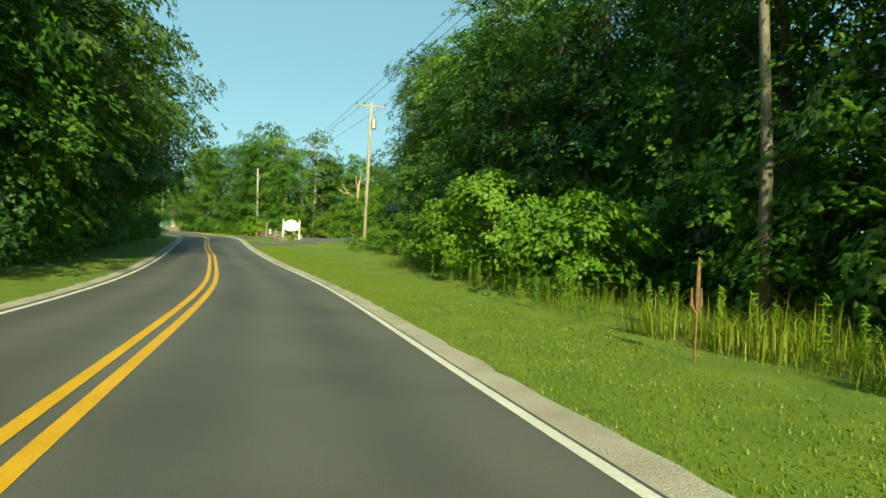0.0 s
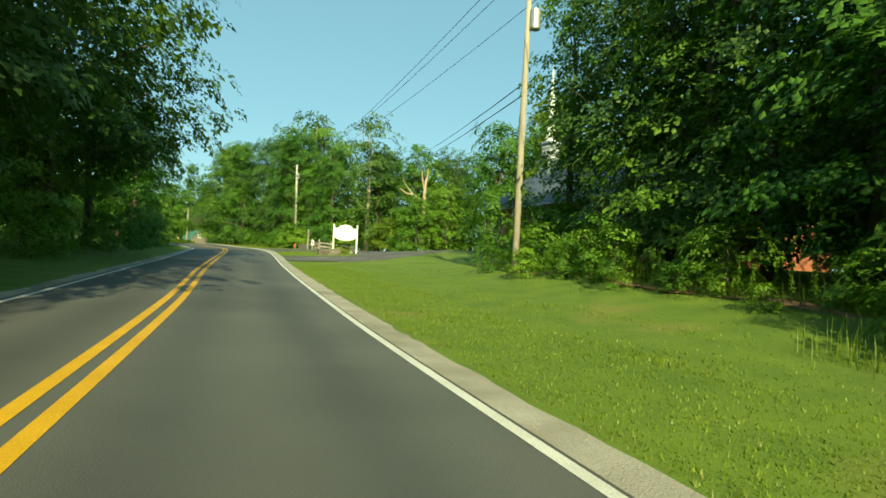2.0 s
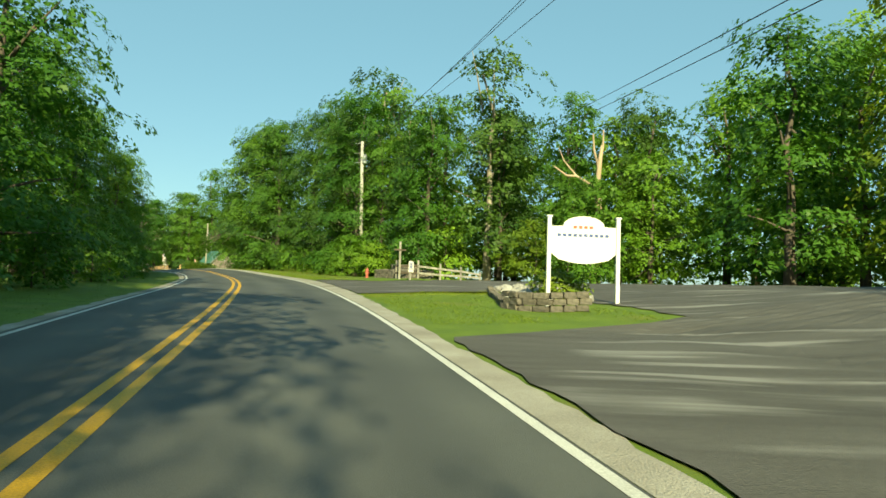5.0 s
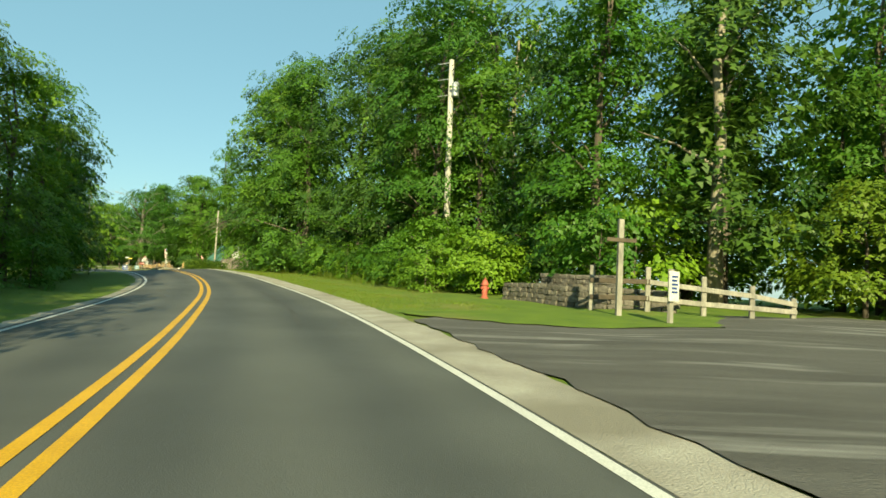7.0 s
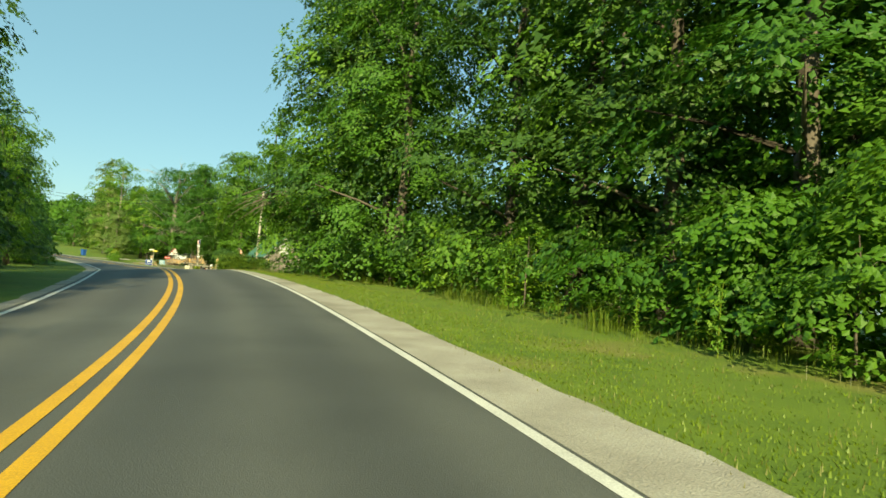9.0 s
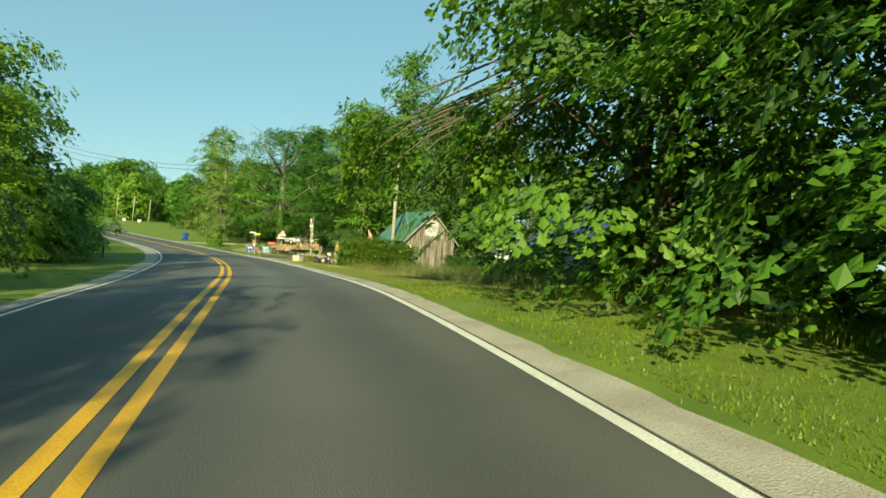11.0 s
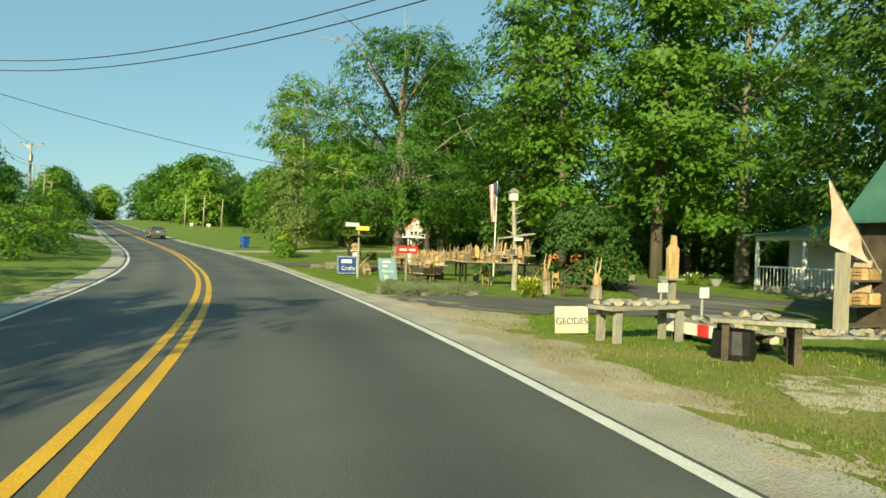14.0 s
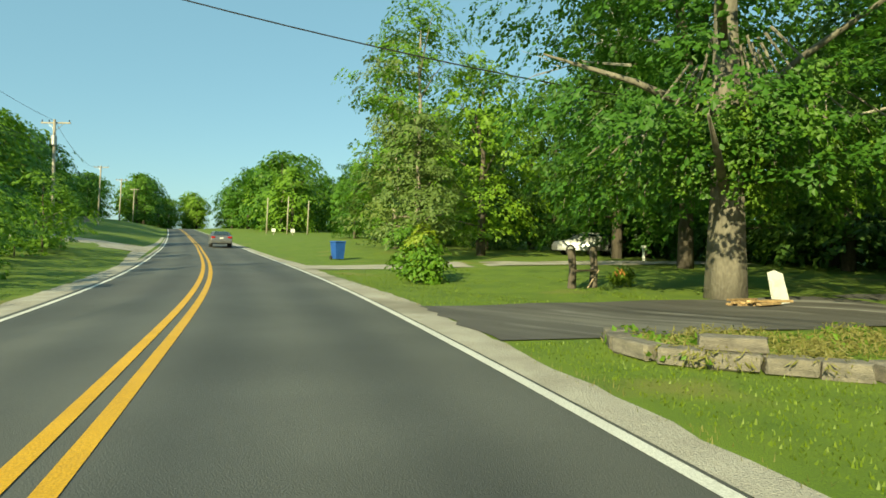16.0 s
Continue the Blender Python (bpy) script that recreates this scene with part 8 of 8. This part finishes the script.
def twig_bench():
    ob = thing("twig_bench", stand(194.4, 9.35, -10), "bent twig bench beside carved stumps", "bench")
    part("seat", boxes((-0.42, 0.42, -0.18, 0.18, 0.34, 0.38)), DARK_WOOD, ob)
    for x in (-0.38, 0.38):
        for y in (-0.15, 0.15):
            part("leg", tube(bmesh.new(), [(x, y, -0.1), (x, y, 0.36)], [0.03, 0.028], 7), DARK_WOOD, ob)
    for r in (0.42, 0.3):
        part("hoop", tube(bmesh.new(), [(r * math.cos(a), 0.17, 0.36 + 1.3 * r * math.sin(a)) for a in (math.pi * k / 12 for k in range(13))], [0.02] * 13, 6), DARK_WOOD, ob)
    for s, d in ((195.1, 8.75), (193.9, 9.75)):
        st = thing("carved_stump", stand(s, d, 20), "carved stump with two upright antler branches", "wood craft")
        part("stump", tube(bmesh.new(), [(0, 0, -0.05), (0, 0, 0.3), (0, 0, 0.42)], [0.2, 0.16, 0.17], 10), PALE_BARK, st)
        part("carving", tube(bmesh.new(), [(0, 0, 0.42), (0.03, 0, 0.6), (-0.02, 0, 0.78)], [0.12, 0.14, 0.06], 8), CRAFT_WOOD, st)
        for k in (-1, 1):
            part("antler", tube(bmesh.new(), [(0.05 * k, 0, 0.7), (0.12 * k + 0.04, 0, 0.95), (0.1 * k + 0.1, 0, 1.25)], [0.035, 0.025, 0.01], 6), BARE_WOOD, st)


twig_bench()


def wheelbarrow():
    ob = thing("wheelbarrow", stand(199.2, 6.35, 25), "old wooden wheelbarrow holding craft pieces", "wheelbarrow")
    bm = bmesh.new()
    a, b = ([bm.verts.new((x * w, y * w * 0.62, z)) for x, y in ((-1, -1), (1, -1), (1, 1), (-1, 1))] for w, z in ((0.42, 0.3), (0.55, 0.55)))
    for k in range(4):
        bm.faces.new((a[k], a[(k + 1) % 4], b[(k + 1) % 4], b[k]))
    bm.faces.new(a[::-1])
    tray = part("tray", bm, DARK_WOOD, ob)
    part("fill", boxes((-0.45, 0.45, -0.27, 0.27, 0.32, 0.46)), BARE_WOOD, tray)
    for y in (-0.2, 0.2):
        part("handle", tube(bmesh.new(), [(0.5, y * 0.5, 0.22), (-0.5, y, 0.3), (-1.0, y * 1.3, 0.35)], [0.03, 0.03, 0.025], 7), DARK_WOOD, ob)
        part("leg", tube(bmesh.new(), [(-0.35, y, -0.08), (-0.3, y, 0.3)], [0.03, 0.03], 6), DARK_WOOD, ob)
    part("wheel", tube(bmesh.new(), [(0.62, -0.04, 0.2), (0.62, 0.04, 0.2)], [0.24, 0.24], 16), DARK_WOOD, ob)
    for k in range(3):
        put_craft(ob.matrix_basis @ pose(-0.28 + 0.28 * k, 0, 0.46, 0, 0, 50 * k) @ Matrix.Scale(0.9, 4), k)


wheelbarrow()


def rock_tables():
    """The plank tables with geodes before the hedge."""
    ob = plank_table(186.3, 5.3, 14, 1.7, 0.5, 0.56, "rough plank table covered with pale geode rocks", FENCE_WOOD, FENCE_WOOD, "rock_table", 0.13, 0.055)
    rb = plank_table(184.55, 5.7, -32, 1.15, 0.5, 0.54, "dark low plank table with geode rocks", FENCE_WOOD, DARK_WOOD, "rock_table", 0.08, 0.05)
    bench = plank_table(186.0, 6.42, -84, 1.75, 0.45, 0.3, "low bench with a white and red painted edge", FENCE_WOOD, DARK_WOOD, "low_bench", 0.12)
    for x0, x1, paint in ((-0.875, -0.12, WHITE_WORN), (-0.118, 0.1, SIGN_RED), (0.102, 0.875, WHITE_WORN)):
        for y in (-0.245, 0.228):
            part("painted_edge", boxes((x0, x1, y, y + 0.017, 0.12, 0.3)), paint, bench)
    rc = plank_table(185.0, 7.7, -8, 2.0, 0.4, 0.26, "long plank table with rows of geode rocks", FENCE_WOOD, DARK_WOOD, "rock_table")
    rnd = random.Random(6)
    shapes = []
    for k in range(5):
        bm = rock(rnd, 0.075)
        me = bpy.data.meshes.new("geode")
        bm.to_mesh(me)
        me.materials.append((WHITE_STONE, DIRT, STONE)[k % 3])
        shapes.append(me)
    for tb, n, ln, wd, h in ((ob, 34, 1.6, 0.4, 0.56), (rb, 8, 1.0, 0.4, 0.54), (bench, 16, 1.5, 0.35, 0.3), (rc, 30, 1.9, 0.3, 0.26)):
        for k in range(n):
            o = new("geode", rnd.choice(shapes))
            o.matrix_basis = tb.matrix_basis @ pose(rnd.uniform(-ln / 2, ln / 2), rnd.uniform(-wd / 2, wd / 2), h + 0.035, 0, 0, rnd.uniform(0, 360)) @ Matrix.Scale(rnd.uniform(0.7, 1.25), 4)
            tagged(o, "rough pale geode rock on a plank table", "rock", "geode rocks")
    tub = thing("dark_tub", stand(184.75, 5.55, 20), "dark upturned tub leaning under the table", "tub")
    part("tub", tube(bmesh.new(), [(0, 0, -0.05), (0, 0, 0.1), (0, 0, 0.38)], [0.24, 0.27, 0.24], 14), DARK_METAL, tub)
    post = thing("carved_figure_post", stand(189.2, 8.3, 0), "tall carved wooden slab on a post beside the rock tables", "wood craft")
    part("post", boxes((-0.06, 0.06, -0.06, 0.06, -0.15, 0.85)), FENCE_WOOD, post)
    part("tray", boxes((-0.2, 0.2, -0.15, 0.15, 0.85, 0.89)), FENCE_WOOD, post)
    part("slab", prism(bmesh.new(), [(-0.12, 0.89), (0.12, 0.89), (0.13, 1.5), (0.07, 1.58), (0.05, 1.78), (-0.02, 1.8), (-0.04, 1.6), (-0.13, 1.52)], -0.05, 0.05), CRAFT_WOOD, post)
    for s, d, w in ((188.4, 7.4, 0.26), (186.9, 7.0, 0.22)):
        sign_on_post("price_card", s, d, 10, 0.62, w, 0.18, WHITE, "small white card on a thin wire post", GREY_METAL)


rock_tables()


def shelf_unit():
    ob = thing("shelf_unit", stand(187.0, 10.2, 10), "post with shelves of small wooden boxes", "shelf")
    part("post", boxes((-0.09, 0.09, -0.09, 0.09, -0.2, 1.5)), POLE_WOOD, ob)
    for z in (0.12, 0.5, 0.97):
        part("shelf", boxes((0.091, 1.3, -0.2, 0.2, z, z + 0.035)), DARK_WOOD, ob)
    part("upright", boxes((1.301, 1.36, -0.2, 0.2, -0.1, 1.5)), DARK_WOOD, ob)
    for z in (0.535, 1.005):
        for k in range(3):
            put_craft(ob.matrix_basis @ pose(0.32 + 0.36 * k, 0, z, 0, 0, 20 * k) @ Matrix.Scale(0.95, 4), (9, 1, 9)[k])


shelf_unit()


def orange_chair(s, d, turn):
    ob = thing("garden_chair", stand(s, d, turn), "orange stained slatted wooden garden chair", "chair", "orange garden chairs")
    part("seat", box(bmesh.new(), -0.3, 0.3, -0.3, 0.25, -0.02, 0.02, 0.005, pose(0, 0, 0.38, -8, 0, 0)), ORANGE_WOOD, ob)
    for k in range(5):
        part("back_slat", box(bmesh.new(), -0.05, 0.05, -0.012, 0.012, 0, 0.75 - 0.05 * abs(k - 2), 0.004, pose(-0.24 + 0.12 * k, 0.25, 0.36, -18, 0, 0)), ORANGE_WOOD, ob)
    for x in (-0.34, 0.34):
        part("armrest", boxes((x - 0.06, x + 0.06, -0.35, 0.35, 0.58, 0.61)), ORANGE_WOOD, ob)
        for y in (-0.3, 0.28):
            part("leg", boxes((x - 0.03, x + 0.03, y - 0.04, y + 0.04, -0.1, 0.58)), ORANGE_WOOD, ob)
    return ob


oc = orange_chair(206.5, 17.8, 160)
for s, d, turn in ((206.0, 18.9, 150), (207.2, 16.8, 170), (205.4, 19.9, 140)):
    copy_thing_scaled(oc, stand(s, d, turn))


def log_arch():
    ob = thing("stump_stool", stand(218.4, 9.3, 15), "two rough log posts with a leaning branch", "garden seat")
    for x, h in ((-0.55, 1.15), (0.35, 1.25)):
        part("log", tube(bmesh.new(), [(x, 0, -0.1), (x + 0.05, 0, h * 0.5), (x - 0.04, 0, h)], [0.13, 0.11, 0.12], 9), BARK, ob)
    part("board", boxes((-0.5, 0.3, -0.14, 0.14, 0.5, 0.55)), DARK_WOOD, ob)
    part("branch", tube(bmesh.new(), [(0.0, -0.1, 0.0), (0.5, -0.1, 0.55)], [0.03, 0.02], 6), BARE_WOOD, ob)


log_arch()


def tree_foot():
    ob = thing("leaning_board", stand(213.6, 10.9, -6), "white weathered board leaning on the old tree", "board")
    part("board", prism(bmesh.new(), [(-0.22, 0.0), (0.25, 0.0), (0.2, 0.72), (-0.05, 0.8), (-0.2, 0.76)], -0.03, 0.03), WHITE_WORN, ob).matrix_basis = pose(0.35, -0.15, 0, -14, 0, 8)
    pile = thing("wood_pile", stand(213.2, 10.3, 10), "flat pile of fresh split wood at the foot of the tree", "wood pile")
    rnd = random.Random(3)
    for k in range(16):
        part("billet", box(bmesh.new(), -0.45, 0.45, -0.05, 0.05, -0.025, 0.025, 0.008, pose(rnd.uniform(-0.2, 0.3), rnd.uniform(-0.35, 0.3), 0.04 + 0.045 * (k // 6), 0, 0, rnd.uniform(-12, 12))), CRAFT_WOOD, pile)


tree_foot()


def bed_plants():
    rnd = np.random.RandomState(8)
    ob = thing("planter_soil", stand(208.8, 6.6, 0), "heap of soil and creeping weeds in the stone planter", "planting bed")
    clumps = [(rnd.uniform(-2.2, 2.4), rnd.uniform(-1.2, 0.9), 0.1, 0.5, 0.5, 0.14) for _ in range(26)]
    v, f = leaf_cloud(rnd, clumps, 5200, 0.09, 0.5, 0.3, 0.2)
    leaf_mesh("ground_cover", v, f, STRAW, ob)
    v, f = leaf_cloud(rnd, clumps[::5], 420, 0.1, 0.5, 0.3)
    leaf_mesh("creeper", v, f, LEAF, ob)


bed_plants()


def planter_pots():
    for s, d in ((200.6, 18.3), (199.6, 20.3), (201.5, 17.2)):
        ob = thing("flower_pot", stand(s, d), "pale stone flower pot beside the drive", "flower pot", "pots beside the drive")
        part("pot", tube(bmesh.new(), [(0, 0, 0), (0, 0, 0.1), (0, 0, 0.35)], [0.14, 0.2, 0.27], 12), WHITE_STONE, ob)
        rnd = np.random.RandomState(int(s * 10))
        v, f = leaf_cloud(rnd, [(0, 0, 0.45, 0.3, 0.3, 0.15)], 160, 0.14)
        leaf_mesh("plant", v, f, LEAF, ob)


planter_pots()


def dry_stalk():
    ob = thing("dry_stalk", stand(6.7, 5.4), "tall brown dried mullein stalk in the weeds", "weed")
    part("stem", tube(bmesh.new(), [(0, 0, -0.1), (0.01, 0, 0.5), (0.02, 0.0, 1.2)], [0.016, 0.016, 0.012], 6), DRY_STEM, ob)
    part("seed_head", tube(bmesh.new(), [(0.01, 0, 0.62), (0.015, 0, 0.8), (0.02, 0, 1.2), (0.02, 0, 1.35)], [0.016, 0.034, 0.024, 0.008], 7), DRY_STEM, ob)
    for k in (-1, 1):
        part("seed_head", tube(bmesh.new(), [(0.01, 0, 0.6), (0.07 * k, 0, 0.72), (0.075 * k, 0, 0.95)], [0.012, 0.025, 0.01], 6), DRY_STEM, ob)


dry_stalk()


def roadside_bits():
    ob = thing("white_marker", stand(233.5, 24.0), "small white post beside the driveway", "post")
    part("post", boxes((-0.06, 0.06, -0.06, 0.06, -0.1, 0.8)), WHITE, ob)
    part("cap", boxes((-0.12, 0.12, -0.08, 0.08, 0.8, 0.92)), WHITE, ob)
    for s, d in ((310, 12.0), (306, 14.5)):
        m = thing("far_mailbox", stand(s, d), "white mailbox and box beside the far drive", "mailbox")
        part("box", boxes((-0.3, 0.3, -0.3, 0.3, 0.5, 1.1)), WHITE, m)
        part("post", boxes((-0.08, 0.08, -0.08, 0.08, -0.1, 0.5)), FENCE_WOOD, m)
    b = thing("wooden_sign", stand(300, -14, 20), "low brown wooden sign board on a bank", "sign")
    part("board", boxes((-1.1, 1.1, -0.06, 0.06, 0.3, 1.0)), POLE_WOOD, b)
    part("post", boxes((-0.9, -0.75, -0.05, 0.05, -0.1, 0.3), (0.75, 0.9, -0.05, 0.05, -0.1, 0.3)), POLE_WOOD, b)


roadside_bits()
